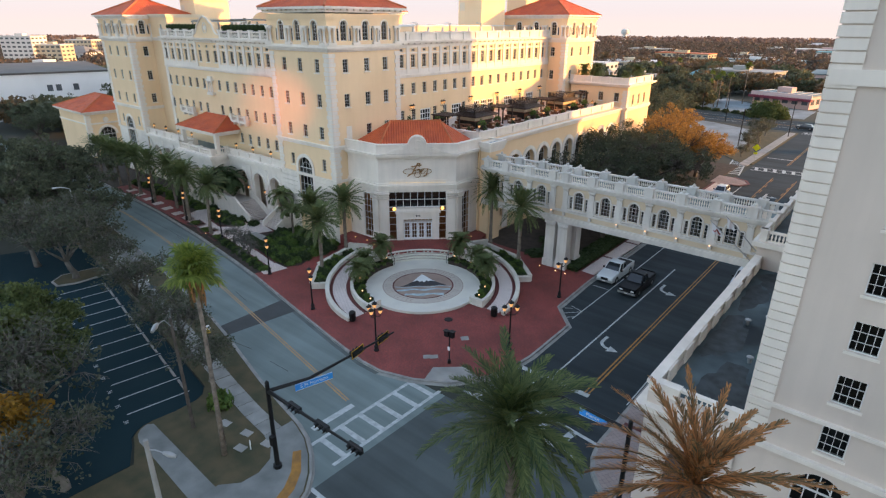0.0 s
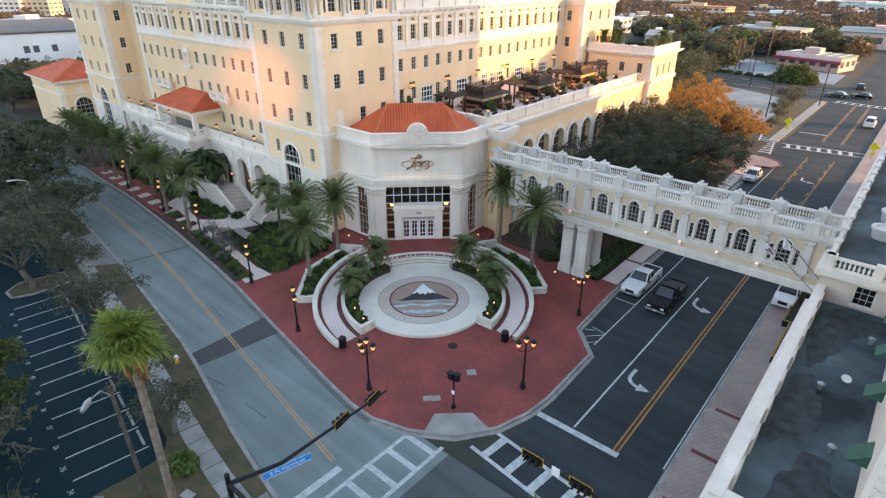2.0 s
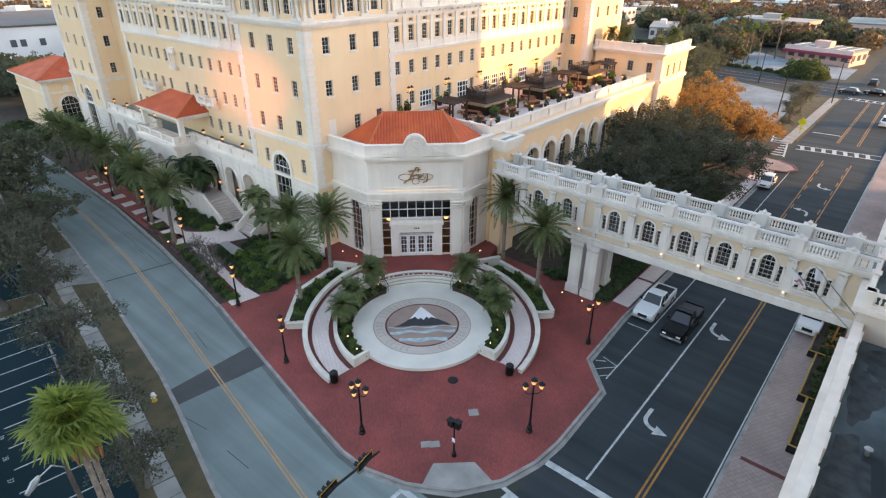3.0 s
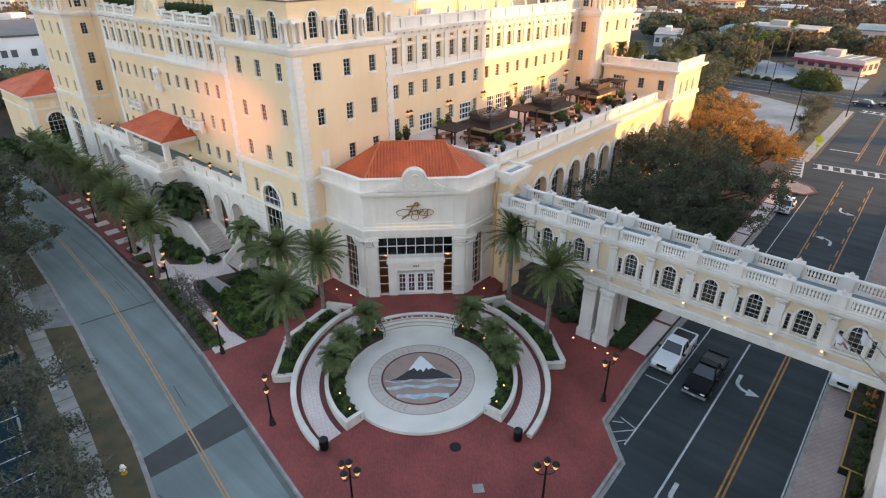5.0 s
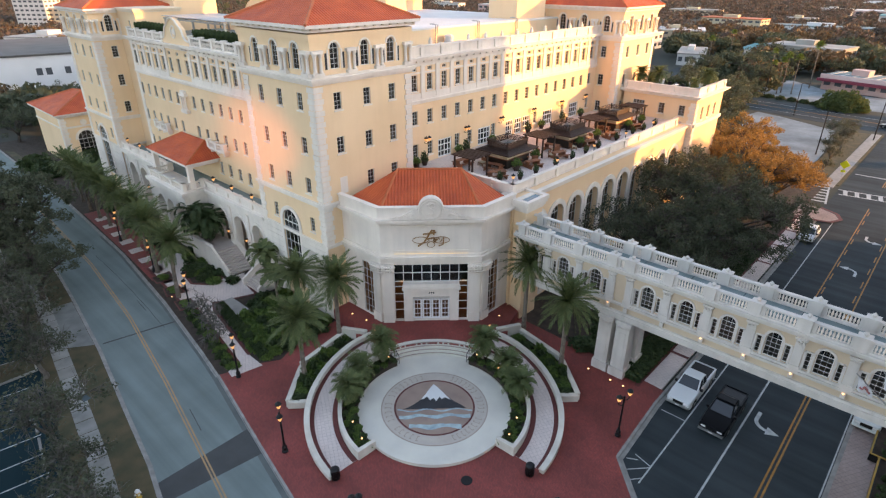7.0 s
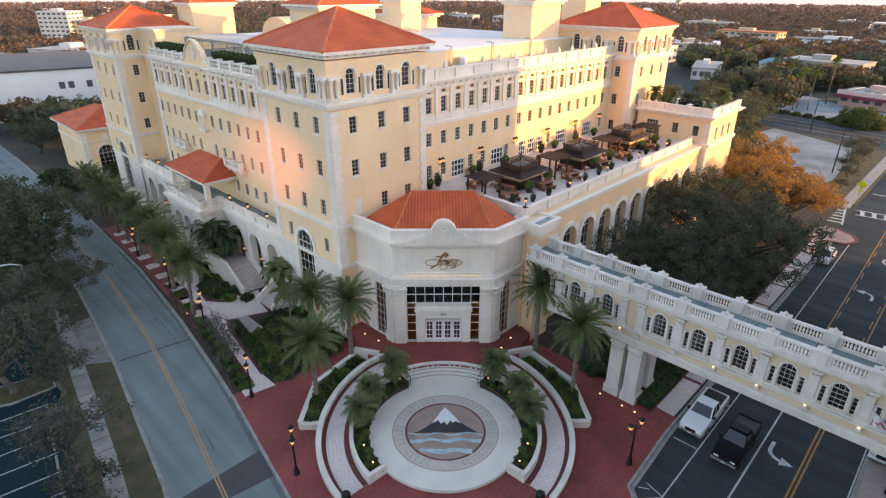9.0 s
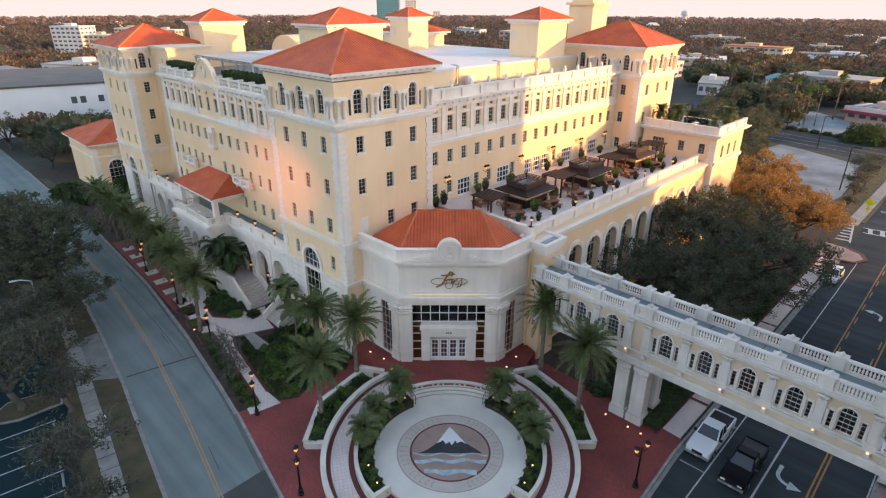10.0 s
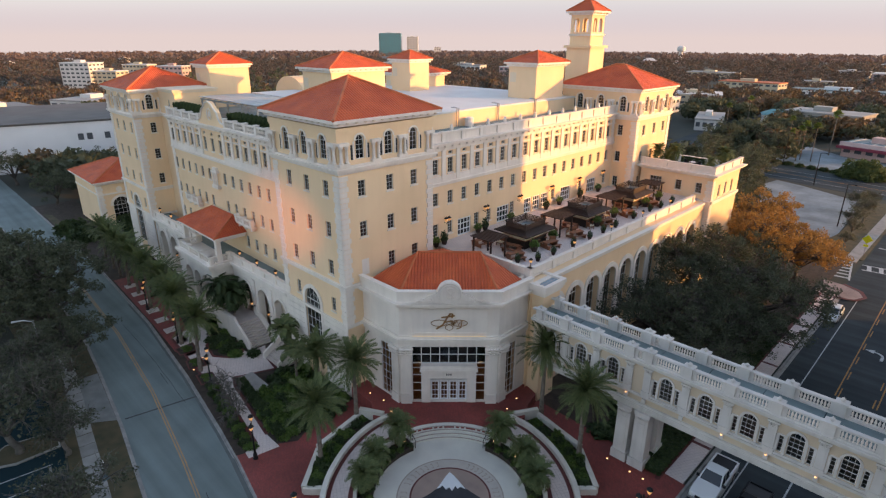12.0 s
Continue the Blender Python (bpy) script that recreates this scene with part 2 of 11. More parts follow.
# rose pavers, their colour also darkened for shade beside the lower wing
PAVER_E = pattern_mat("darkened_rose_pavers", (0.40, 0.31, 0.285), (0.35, 0.27, 0.25), (0.24, 0.19, 0.18), 0.3, 0.3, 0.012, 0.8, 30, 0.0, 0.15)
PLAIN_CONC = mat("pale_circle_concrete", (0.68, 0.66, 0.58), 0.7, 0.05, 2.0, 0.05, second=(0.60, 0.58, 0.52))
CONC = mat("grey_concrete", (0.33, 0.32, 0.30), 0.85, 0.1, 1.2, 0.15, second=(0.24, 0.235, 0.22))
CONC_OLD = mat("old_concrete", (0.225, 0.235, 0.225), 0.85, 0.14, 1.6, 0.2, second=(0.145, 0.155, 0.148))
CONC_R = mat("grey_concrete_slab", (0.26, 0.26, 0.245), 0.85, 0.1, 1.2, 0.15, second=(0.18, 0.182, 0.172), random_tint=0.25)
CURB = mat("kerb_concrete", (0.32, 0.315, 0.295), 0.85, 0.12, 0.8, 0.2, second=(0.21, 0.205, 0.195))
ASPH_OLD = streaked(mat("worn_asphalt", (0.176, 0.224, 0.218), 0.85, 0.10, 5.0, 0.25, fine=25, second=(0.140, 0.178, 0.173), spec=0.3), 9, 0.16)
ASPH = streaked(mat("dark_asphalt", (0.040, 0.052, 0.057), 0.85, 0.14, 6.0, 0.25, fine=25, second=(0.027, 0.037, 0.042), spec=0.2), 90, 0.22)
ASPH_CROSS = streaked(mat("grey_asphalt", (0.085, 0.102, 0.102), 0.85, 0.12, 5.0, 0.25, fine=25, second=(0.062, 0.075, 0.075), spec=0.25), 9, 0.16)
ASPH_PATCH = mat("asphalt_patch", (0.065, 0.070, 0.070), 0.85, 0.12, 2.0, 0.2, fine=25)
GUTTER = mat("worn_gutter", (0.115, 0.132, 0.128), 0.85, 0.14, 1.5, 0.2, fine=20, second=(0.085, 0.10, 0.097))
ASPH_PARK = mat("fresh_asphalt", (0.010, 0.029, 0.037), 0.9, 0.14, 4.0, 0.25, fine=25, second=(0.014, 0.034, 0.041), spec=0.08)
PAINT_W = mat("white_road_paint", (0.50, 0.53, 0.53), 0.7, 0.2, 0.5, 0.1, fine=14, second=(0.32, 0.35, 0.35))
PAINT_YF = mat("faded_yellow_road_paint", (0.44, 0.25, 0.10), 0.75, 0.18, 0.8, 0.1, fine=14, second=(0.29, 0.21, 0.13))
PAINT_Y = mat("yellow_road_paint", (0.42, 0.19, 0.03), 0.7, 0.2, 0.6, 0.1, fine=14, second=(0.25, 0.12, 0.03))
GRASS_G = mat("dry_lawn", (0.10, 0.077, 0.040), 0.95, 0.25, 1.5, 0.4, fine=18, second=(0.048, 0.050, 0.025))
SOIL = mat("mulch", (0.06, 0.042, 0.03), 0.95, 0.25, 0.8, 0.5, fine=20)
LAND = mat("far_ground", (0.046, 0.050, 0.037), 0.95, 0.2, 30.0, 0.0, fine=0.3, second=(0.028, 0.034, 0.026))
IRON = mat("black_iron", (0.012, 0.012, 0.013), 0.45, 0.1, 0.5, 0.0, 0.4)
STEEL = mat("galvanised_steel", (0.42, 0.43, 0.43), 0.45, 0.1, 0.8, 0.0, 0.7)
FRAME_W = mat("white_window_frame", (0.70, 0.69, 0.66), 0.5, 0.05, 1.0)
FRAME_B = mat("white_door_leaf", (0.80, 0.79, 0.77), 0.5, 0.04, 1.0)
FRAME_D = mat("bronze_window_frame", (0.05, 0.045, 0.04), 0.4, 0.05, 1.0, 0.0, 0.4)
GLASS = glass_mat("dark_window_glass", (0.28, 0.33, 0.36))
GLASSW = glass_mat("amber_window_glass", (0.55, 0.42, 0.28))
# dark colour put in for the shade of unlit rooms behind the windows
INTERIOR = mat("painted_room_dark", (0.10, 0.085, 0.07), 0.9, 0.15, 3.0)
BARK = mat("bark", (0.11, 0.09, 0.075), 0.95, 0.25, 0.5, 0.6, fine=12)
BARK_GREY = mat("grey_bark", (0.17, 0.155, 0.135), 0.95, 0.2, 0.5, 0.5, fine=12)
PALMBARK = mat("palm_trunk", (0.25, 0.20, 0.16), 0.95, 0.25, 0.3, 0.8, fine=9)
WOOD = mat("teak", (0.27, 0.10, 0.045), 0.6, 0.2, 0.5)
DARKWOOD = mat("dark_stained_wood", (0.042, 0.018, 0.012), 0.6, 0.2, 0.5)
LEAF_OAK = leaf_mat("oak_leaves", (0.060, 0.077, 0.046), (0.112, 0.122, 0.074))
LEAF_GREEN = leaf_mat("green_oak_leaves", (0.06, 0.088, 0.03), (0.125, 0.15, 0.05))
LEAF_OAK_GREY = leaf_mat("grey_oak_leaves", (0.056, 0.074, 0.046), (0.108, 0.116, 0.076))
LEAF_RUST = leaf_mat("rust_oak_leaves", (0.24, 0.14, 0.05), (0.40, 0.23, 0.065))
LEAF_YELLOW = leaf_mat("yellow_leaves", (0.32, 0.16, 0.02), (0.24, 0.15, 0.03))
LEAF_PALM = leaf_mat("date_palm_fronds", (0.070, 0.105, 0.042), (0.185, 0.215, 0.085), 0.3)
LEAF_PALM_BIG = leaf_mat("large_palm_fronds", (0.038, 0.075, 0.028), (0.15, 0.175, 0.062), 0.3)
# dry brown fronds with the orange of low sunlight put into their colour
LEAF_PALM_DRY = leaf_mat("dry_sun_tinted_fronds", (0.66, 0.29, 0.11), (0.12, 0.105, 0.06), 0.4)
LEAF_FAN = leaf_mat("fan_palm_leaves", (0.09, 0.14, 0.025), (0.22, 0.26, 0.05), 0.3)
LEAF_SHRUB = leaf_mat("shrub_leaves", (0.060, 0.120, 0.030), (0.15, 0.22, 0.055), 0.25)
LEAF_DARK = leaf_mat("dark_hedge_leaves", (0.03, 0.055, 0.022), (0.065, 0.095, 0.035), 0.2)
# green-brown far leaves, greyed in colour to carry some distance haze
LEAF_FAR = leaf_mat("hazed_far_leaves", (0.070, 0.076, 0.064), (0.155, 0.102, 0.080), 0.35)
GLOW = glow_mat("warm_lantern_glass", (1.0, 0.50, 0.18), 0.15)
GLOWSPOT = glow_mat("warm_uplight_lens", (1.0, 0.55, 0.24), 0.55)


# ---- building blocks ----
class Geo:
    """Vertices and faces gathered for one mesh."""

    def __init__(self):
        self.v, self.f = [], []

    def add(self, verts, faces):
        o = len(self.v)
        self.v += [tuple(p) for p in verts]
        self.f += [tuple(i + o for i in q) for q in faces]
        return self

    def box(self, x0, x1, y0, y1, z0, z1, m=None):
        p = [(x0, y0, z0), (x1, y0, z0), (x1, y1, z0), (x0, y1, z0), (x0, y0, z1), (x1, y0, z1), (x1, y1, z1), (x0, y1, z1)]
        if m is not None:
            p = [m @ Vector(q) for q in p]
        return self.add(p, [(0, 3, 2, 1), (4, 5, 6, 7), (0, 1, 5, 4), (1, 2, 6, 5), (2, 3, 7, 6), (3, 0, 4, 7)])

    def prism(self, poly, z0, z1, m=None):
        n = len(poly)
        p = [(x, y, z0) for x, y in poly] + [(x, y, z1) for x, y in poly]
        if m is not None:
            p = [m @ Vector(q) for q in p]
        return self.add(p, [tuple(range(n - 1, -1, -1)), tuple(range(n, 2 * n))] + [(i, (i + 1) % n, n + (i + 1) % n, n + i) for i in range(n)])

    def lathe(self, prof, seg=10, at=(0, 0, 0), m=None):
        p = []
        for r, z in prof:
            for k in range(seg):
                a = 2 * math.pi * k / seg
                p.append((at[0] + r * math.cos(a), at[1] + r * math.sin(a), at[2] + z))
        if m is not None:
            p = [m @ Vector(q) for q in p]
        f = [(i * seg + k, i * seg + (k + 1) % seg, (i + 1) * seg + (k + 1) % seg, (i + 1) * seg + k) for i in range(len(prof) - 1) for k in range(seg)]
        f += [tuple(range(seg - 1, -1, -1)), tuple((len(prof) - 1) * seg + k for k in range(seg))]
        return self.add(p, f)

    def tube(self, pts, radii, seg=6):
        rings = []
        pts = [Vector(p) for p in pts]
        for i, p in enumerate(pts):
            d = (pts[min(i + 1, len(pts) - 1)] - pts[max(i - 1, 0)]).normalized()
            a = d.orthogonal().normalized() if not rings else (rings[-1][1] - d * rings[-1][1].dot(d)).normalized()
            rings.append((p, a, d.cross(a)))
        v = []
        for (p, a, b), r in zip(rings, radii):
            for k in range(seg):
                t = 2 * math.pi * k / seg
                v.append(p + a * (r * math.cos(t)) + b * (r * math.sin(t)))
        f = [(i * seg + k, i * seg + (k + 1) % seg, (i + 1) * seg + (k + 1) % seg, (i + 1) * seg + k) for i in range(len(pts) - 1) for k in range(seg)]
        f += [tuple(range(seg - 1, -1, -1)), tuple((len(pts) - 1) * seg + k for k in range(seg))]
        return self.add(v, f)

    def mesh(self, name, material, smooth=False):
        me = bpy.data.meshes.new(name)
        me.from_pydata([tuple(p) for p in self.v], [], self.f)
        me.materials.append(material)
        if smooth:
            me.polygons.foreach_set("use_smooth", [True] * len(me.polygons))
        me.update()
        return me


def link(name, me, parent=None, label="", m=None):
    o = new(name, me)
    if m is not None:
        o.matrix_basis = m
    if parent is not None:
        o.parent = parent
    if label:
        o["label"] = label
    return o


def part(name, geo, material, parent=None, label="", smooth=False, m=None):
    return link(name, geo.mesh(name, material, smooth), parent, label, m)


def part_each(name, geo, material, parent, label=""):
    """Every loose piece of the geometry as a part of its own."""
    root = list(range(len(geo.v)))

    def find(i):
        while root[i] != i:
            root[i] = root[root[i]]
            i = root[i]
        return i

    for q in geo.f:
        for i in q[1:]:
            root[find(i)] = find(q[0])
    groups = {}
    for q in geo.f:
        groups.setdefault(find(q[0]), []).append(q)
    for faces in groups.values():
        used = sorted({i for q in faces for i in q})
        at = {i: k for k, i in enumerate(used)}
        piece = Geo()
        piece.add([geo.v[i] for i in used], [tuple(at[i] for i in q) for q in faces])
        part(name, piece, material, parent, label)


def thing(name, label, category, group="", kind="", m=None):
    o = new(name)
    o.empty_display_size = 0.3
    if m is not None:
        o.matrix_basis = m
    return tagged(o, label, category, group, kind)


def mesh_np(name, verts, quads, material):
    me = bpy.data.meshes.new(name)
    nv, nf = len(verts), len(quads)
    me.vertices.add(nv)
    me.vertices.foreach_set("co", np.asarray(verts, dtype=np.float32).ravel())
    me.loops.add(nf * 4)
    me.loops.foreach_set("vertex_index", np.asarray(quads, dtype=np.int32).ravel())
    me.polygons.add(nf)
    me.polygons.foreach_set("loop_start", np.arange(0, nf * 4, 4, dtype=np.int32))
    me.polygons.foreach_set("loop_total", np.full(nf, 4, dtype=np.int32))
    me.materials.append(material)
    me.update(calc_edges=True)
    return me

# ---- ground, roads, kerbs ----
FLAT = 320.0      # beyond this the land falls gently away


def fall(x, y):
    return -0.018 * max(0.0, math.hypot(x, y) - FLAT)


g = Geo()
v, f = [(0, 0, -0.03)], []
for r in (FLAT, 4300.0):
    v += [(r * math.cos(2 * math.pi * k / 72), r * math.sin(2 * math.pi * k / 72), -0.03 + fall(r, 0)) for k in range(72)]
for k in range(72):
    n = (k + 1) % 72
    f += [(0, 1 + k, 1 + n), (1 + k, 73 + k, 73 + n, 1 + n)]
part("ground", g.add(v, f), LAND)
tagged(bpy.data.objects["ground"], "flat brownish land reaching to the horizon", "ground", kind="structure")

L_CENTRE = [(-6.0, 19.4), (-18.0, 21.0), (-28.5, 22.7), (-46.0, 25.7), (-57.0, 27.6), (-70.0, 29.5), (-86.0, 31.0), (-110.0, 32.0), (-160.0, 32.5)]


def offset_line(line, d):
    out = []
    for i, (x, y) in enumerate(line):
        ax, ay = line[max(i - 1, 0)]
        bx, by = line[min(i + 1, len(line) - 1)]
        n = math.hypot(bx - ax, by - ay)
        out.append((x - (by - ay) / n * d, y + (bx - ax) / n * d))
    return out


def ribbon(line, d0, d1, z0, z1):
    g = Geo()
    a, b = offset_line(line, d0), offset_line(line, d1)
    for i in range(len(line) - 1):
        g.prism([a[i], a[i + 1], b[i + 1], b[i]][::-1] if d1 < d0 else [a[i], a[i + 1], b[i + 1], b[i]], z0, z1)
    return g


tagged(part("road_west", ribbon(L_CENTRE[2:], 3.9, -4.2, -0.3, 0.0), ASPH_OLD), "worn blue-grey asphalt street with a yellow centre line", "road", kind="structure")
g = Geo()
g.prism([(-11.6, 28.0), (-11.6, 305.0), (-24.4, 305.0), (-24.4, 46.0), (-21.2, 44.0), (-21.0, 28.0)], -0.3, 0.0)
tagged(part("road_north", g, ASPH), "dark asphalt street with turn lanes", "road", kind="structure")
g = Geo()
g.prism([(-31.6, 18.4), (-31.6, 27.2), (-26.0, 27.98), (-23.2, 27.98), (-23.4, 14.0), (-26.0, 16.5)], -0.3, -0.004)
tagged(part("road_west_end", g, ASPH_OLD), "worn blue-grey asphalt at the end of the street", "road", kind="structure")
g = Geo()
g.prism([(-23.2, 27.98), (-8.0, 27.98), (60, 27.98), (60, 12.0), (-8, 12), (-8, -60), (-26, -60), (-26, 12.5), (-23.4, 14.0)], -0.3, -0.006)
tagged(part("road_crossing", g, ASPH_CROSS), "grey asphalt street crossing with worn markings", "road", kind="structure")
g = Geo()
g.prism([(-260, 203), (-60, 184), (-24.4, 176.5), (80, 172), (80, 190), (-24.4, 197.0), (-60, 201), (-260, 222)], -0.3, -0.008)
g.prism([(-88, 204), (-98, 205), (-106, 320), (-84, 320)], -0.3, -0.012)
tagged(part("road_far", g, ASPH), "wide dark road beyond the trees", "road", kind="structure")
g = Geo().prism([(-72.0, 2.0), (-34.5, -6.0), (-34.0, 9.0), (-35.8, 9.9), (-36.6, 10.2), (-37.1, 10.7), (-37.35, 11.3), (-37.4, 12.0), (-37.2, 13.6), (-37.3, 15.2), (-37.6, 15.9), (-38.5, 16.5), (-68.5, 20.8), (-80, 21.5), (-84, 12)], -0.3, 0.004)
tagged(part("parking_lot", g, ASPH_PARK), "freshly sealed black asphalt car park", "car park", kind="structure")

# the asphalt repair across the west street
g = Geo().prism([(-46.3, 22.0), (-44.3, 21.8), (-43.4, 29.0), (-46.5, 29.5)], 0.0, 0.005)
tagged(part("road_patch", g, ASPH_PATCH), "dark asphalt repair strip across the street", "road patch", kind="structure")


def paint(name, geo, material, label, category="road marking"):
    return tagged(part(name, geo, material), label, category, kind="structure")


def stripe(g, x0, y0, x1, y1, w, z=0.006):
    dx, dy = x1 - x0, y1 - y0
    n = math.hypot(dx, dy)
    ox, oy = -dy / n * w / 2, dx / n * w / 2
    g.prism([(x0 - ox, y0 - oy), (x1 - ox, y1 - oy), (x1 + ox, y1 + oy), (x0 + ox, y0 + oy)], z - 0.004, z)


g = Geo()
for d in (-0.11, 0.11):
    line = offset_line(L_CENTRE[2:], d)
    for a, b in zip(line, line[1:]):
        stripe(g, *a, *b, 0.12)
paint("centre_line_west", g, PAINT_YF, "double yellow centre line, faded")
g = Geo()
for x in (-15.3, -15.0):
    stripe(g, x + 0.15, 35.3, x, 78, 0.13)
    stripe(g, x - 0.8, 132, x - 1.15, 174, 0.13)
    stripe(g, x, 200, x, 300, 0.13)
stripe(g, -18.65, 80, -19.1, 119, 0.13)
stripe(g, -15.05, 80, -15.15, 119, 0.13)
for k in range(9):
    stripe(g, -18.36 - 0.05 * k, 80 + 4.4 * k, -18.38 - 0.05 * k, 82 + 4.4 * k, 0.12)
    stripe(g, -15.4, 80 + 4.4 * k, -15.41, 82 + 4.4 * k, 0.12)
for k in range(2):
    stripe(g, -19.2 + 0.3 * k, 132, -19.2 + 0.3 * k, 174, 0.13)
    stripe(g, -150, 201.2 + 0.35 * k, -60, 192.3 + 0.35 * k, 0.15)
    stripe(g, -60, 192.3 + 0.35 * k, -25, 186.6 + 0.35 * k, 0.15)
paint("centre_line_north", g, PAINT_Y, "double yellow centre line on the dark street")
g = Geo()
stripe(g, -18.15, 35.6, -18.15, 64, 0.14)
stripe(g, -21.6, 45.4, -21.64, 64, 0.11)
stripe(g, -21.64, 64, -22.0, 110, 0.11)
for y in (53.8, 60.9):
    stripe(g, -23.6, y, -21.6, y, 0.1)
for a in ((-23.0, 47.8, -21.6, 47.4), (-22.8, 46.0, -21.6, 47.3), (-22.2, 45.3, -21.6, 46.0), (-23.3, 47.0, -22.6, 47.4)):
    stripe(g, *a, 0.08)
for s in (-1, 1):
    stripe(g, -60, 192.4 + 4.6 * s, -25, 186.8 + 4.6 * s, 0.13)
stripe(g, -24.0, 137.4, -19.2, 137.7, 0.4)
stripe(g, -12.0, 36, -11.9, 112, 0.1)
paint("lane_lines", g, PAINT_W, "thin white lane and parking bay lines")
g = Geo()
stripe(g, -20.8, 35.15, -14.7, 35.15, 0.5)
stripe(g, -27.85, 18.9, -27.75, 22.6, 0.5)
paint("stop_lines", g, PAINT_W, "worn white stop lines")


def crosswalk(x0, y0, x1, y1, width, gap, bar):
    """A ladder crosswalk: two long edges and the rungs between them."""
    g = Geo()
    dx, dy = x1 - x0, y1 - y0
    n = math.hypot(dx, dy)
    ux, uy = dx / n, dy / n
    px, py = -uy, ux
    for s in (-1, 1):
        stripe(g, x0 + px * s * width / 2, y0 + py * s * width / 2, x1 + px * s * width / 2, y1 + py * s * width / 2, 0.28)
    k = gap * 0.6
    while k < n - bar:
        cx, cy = x0 + ux * k, y0 + uy * k
        stripe(g, cx - px * (width / 2 - 0.14), cy - py * (width / 2 - 0.14), cx + px * (width / 2 - 0.14), cy + py * (width / 2 - 0.14), bar, 0.0065)
        k += gap
    return g


paint("crosswalk_west", crosswalk(-25.32, 17.6, -25.2, 28.2, 2.6, 1.75, 0.42), PAINT_W, "worn white ladder crosswalk")
paint("crosswalk_north", crosswalk(-22.4, 30.6, -11.8, 29.4, 2.2, 1.9, 0.55), PAINT_W, "worn white ladder crosswalk")
paint("crosswalk_south", crosswalk(-23.5, 14.2, -10, 14.0, 2.4, 1.8, 0.55), PAINT_W, "worn white ladder crosswalk")
paint("crosswalk_far", crosswalk(-24.2, 124.5, -11.8, 126.5, 2.6, 1.6, 0.6), PAINT_W, "white ladder crosswalk")
paint("crosswalk_side", crosswalk(-25.8, 116.5, -28.0, 132.0, 2.6, 1.6, 0.5), PAINT_W, "white ladder crosswalk")


def arrow(cx, cy, yaw, flip=1, s=1.0):
    """A turn arrow: a hooked stem with a triangular head."""
    g = Geo()
    c, q = math.cos(radians(yaw)), math.sin(radians(yaw))
    pts = []
    for k in range(9):
        a = radians(90 * k / 8)
        pts.append((1.1 - 1.1 * math.cos(a), 1.1 * math.sin(a)))
    w = 0.17

    def put(poly):
        g.prism([(cx + s * (flip * x * c - y * q), cy + s * (flip * x * q + y * c)) for x, y in (poly if flip > 0 else poly[::-1])], 0.001, 0.0065)
    put([(-w, -1.2), (w, -1.2), (w, 0), (-w, 0)])
    for k in range(8):
        a, b = radians(90 * k / 8), radians(90 * (k + 1) / 8)
        o = (1.1, 0)
        put([(o[0] - (1.1 - w) * math.cos(a), (1.1 - w) * math.sin(a)), (o[0] - (1.1 - w) * math.cos(b), (1.1 - w) * math.sin(b)),
             (o[0] - (1.1 + w) * math.cos(b), (1.1 + w) * math.sin(b)), (o[0] - (1.1 + w) * math.cos(a), (1.1 + w) * math.sin(a))][::-1])
    put([(1.1, 0.5), (2.2, 1.1), (1.1, 1.7)])
    return g


for k, (x, y, yaw, fl) in enumerate([(-17.5, 58.0, 180, -1), (-17.5, 43.5, 180, -1), (-16.5, 92.6, 0, -1), (-17.4, 105.3, 180, -1)]):
    paint("turn_arrow", arrow(x, y, yaw, fl, 0.85), PAINT_W, "white turn arrow on dark asphalt")

paint("crosswalk_end", crosswalk(-24.0, 176.4, -12.0, 175.2, 2.4, 1.6, 0.5), PAINT_W, "white ladder crosswalk")
# tar-filled joints in the west street
g = Geo()
stripe(g, -67.0, 25.9, -65.8, 32.4, 0.22, 0.005)
line = [(x, y + 1.1 + 0.12 * math.sin(3.1 * k)) for k, (x, y) in enumerate([(-88.0 + 2.5 * k, 31.1 - 0.0042 * (2.5 * k) ** 1.78) for k in range(10)])]
for a, b in zip(line, line[1:]):
    stripe(g, *a, *b, 0.05, 0.005)
for a in ((-85.0, 34.4, -82.0, 34.5), (-73.0, 31.4, -70.2, 31.2), (-42.6, 21.7, -40.4, 22.1), (-37.6, 22.0, -35.2, 22.1), (-52.0, 27.4, -49.0, 26.9)):
    stripe(g, *a, 0.06, 0.005)
paint("tar_joint", g, ASPH_PATCH, "dark tar-filled joints across the worn street", "road patch")

# parking bays
g = Geo()
bays = []
for k in range(12):
    f = k / 11
    x1, y1 = -64.7 + 25.9 * f, 19.3 - 3.8 * f
    x0, y0 = -65.2 + 25.7 * f, 15.0 - 3.9 * f
    stripe(g, x0, y0, x1, y1, 0.11, 0.010)
    bays.append((x0, y0))
paint("parking_lines", g, PAINT_W, "fresh white parking bay lines on black asphalt")
for k, (x, y) in enumerate(bays):
    cu = bpy.data.curves.new("numeral", "FONT")
    cu.body, cu.size, cu.align_x, cu.extrude = str(45 - k), 0.75, "CENTER", 0.002
    tmp = bpy.data.objects.new("numeral", cu)
    me = bpy.data.meshes.new_from_object(tmp)
    bpy.data.objects.remove(tmp)
    me.materials.clear()
    me.materials.append(PAINT_W)
    tagged(link("bay_numeral", me, m=pose(x + 0.8, y - 0.55, 0.008, 0, 0, -8) @ Matrix.Diagonal((0.62, 0.62, 1, 1))), "small white bay number on black asphalt", "road marking", "bay numbers", kind="structure")
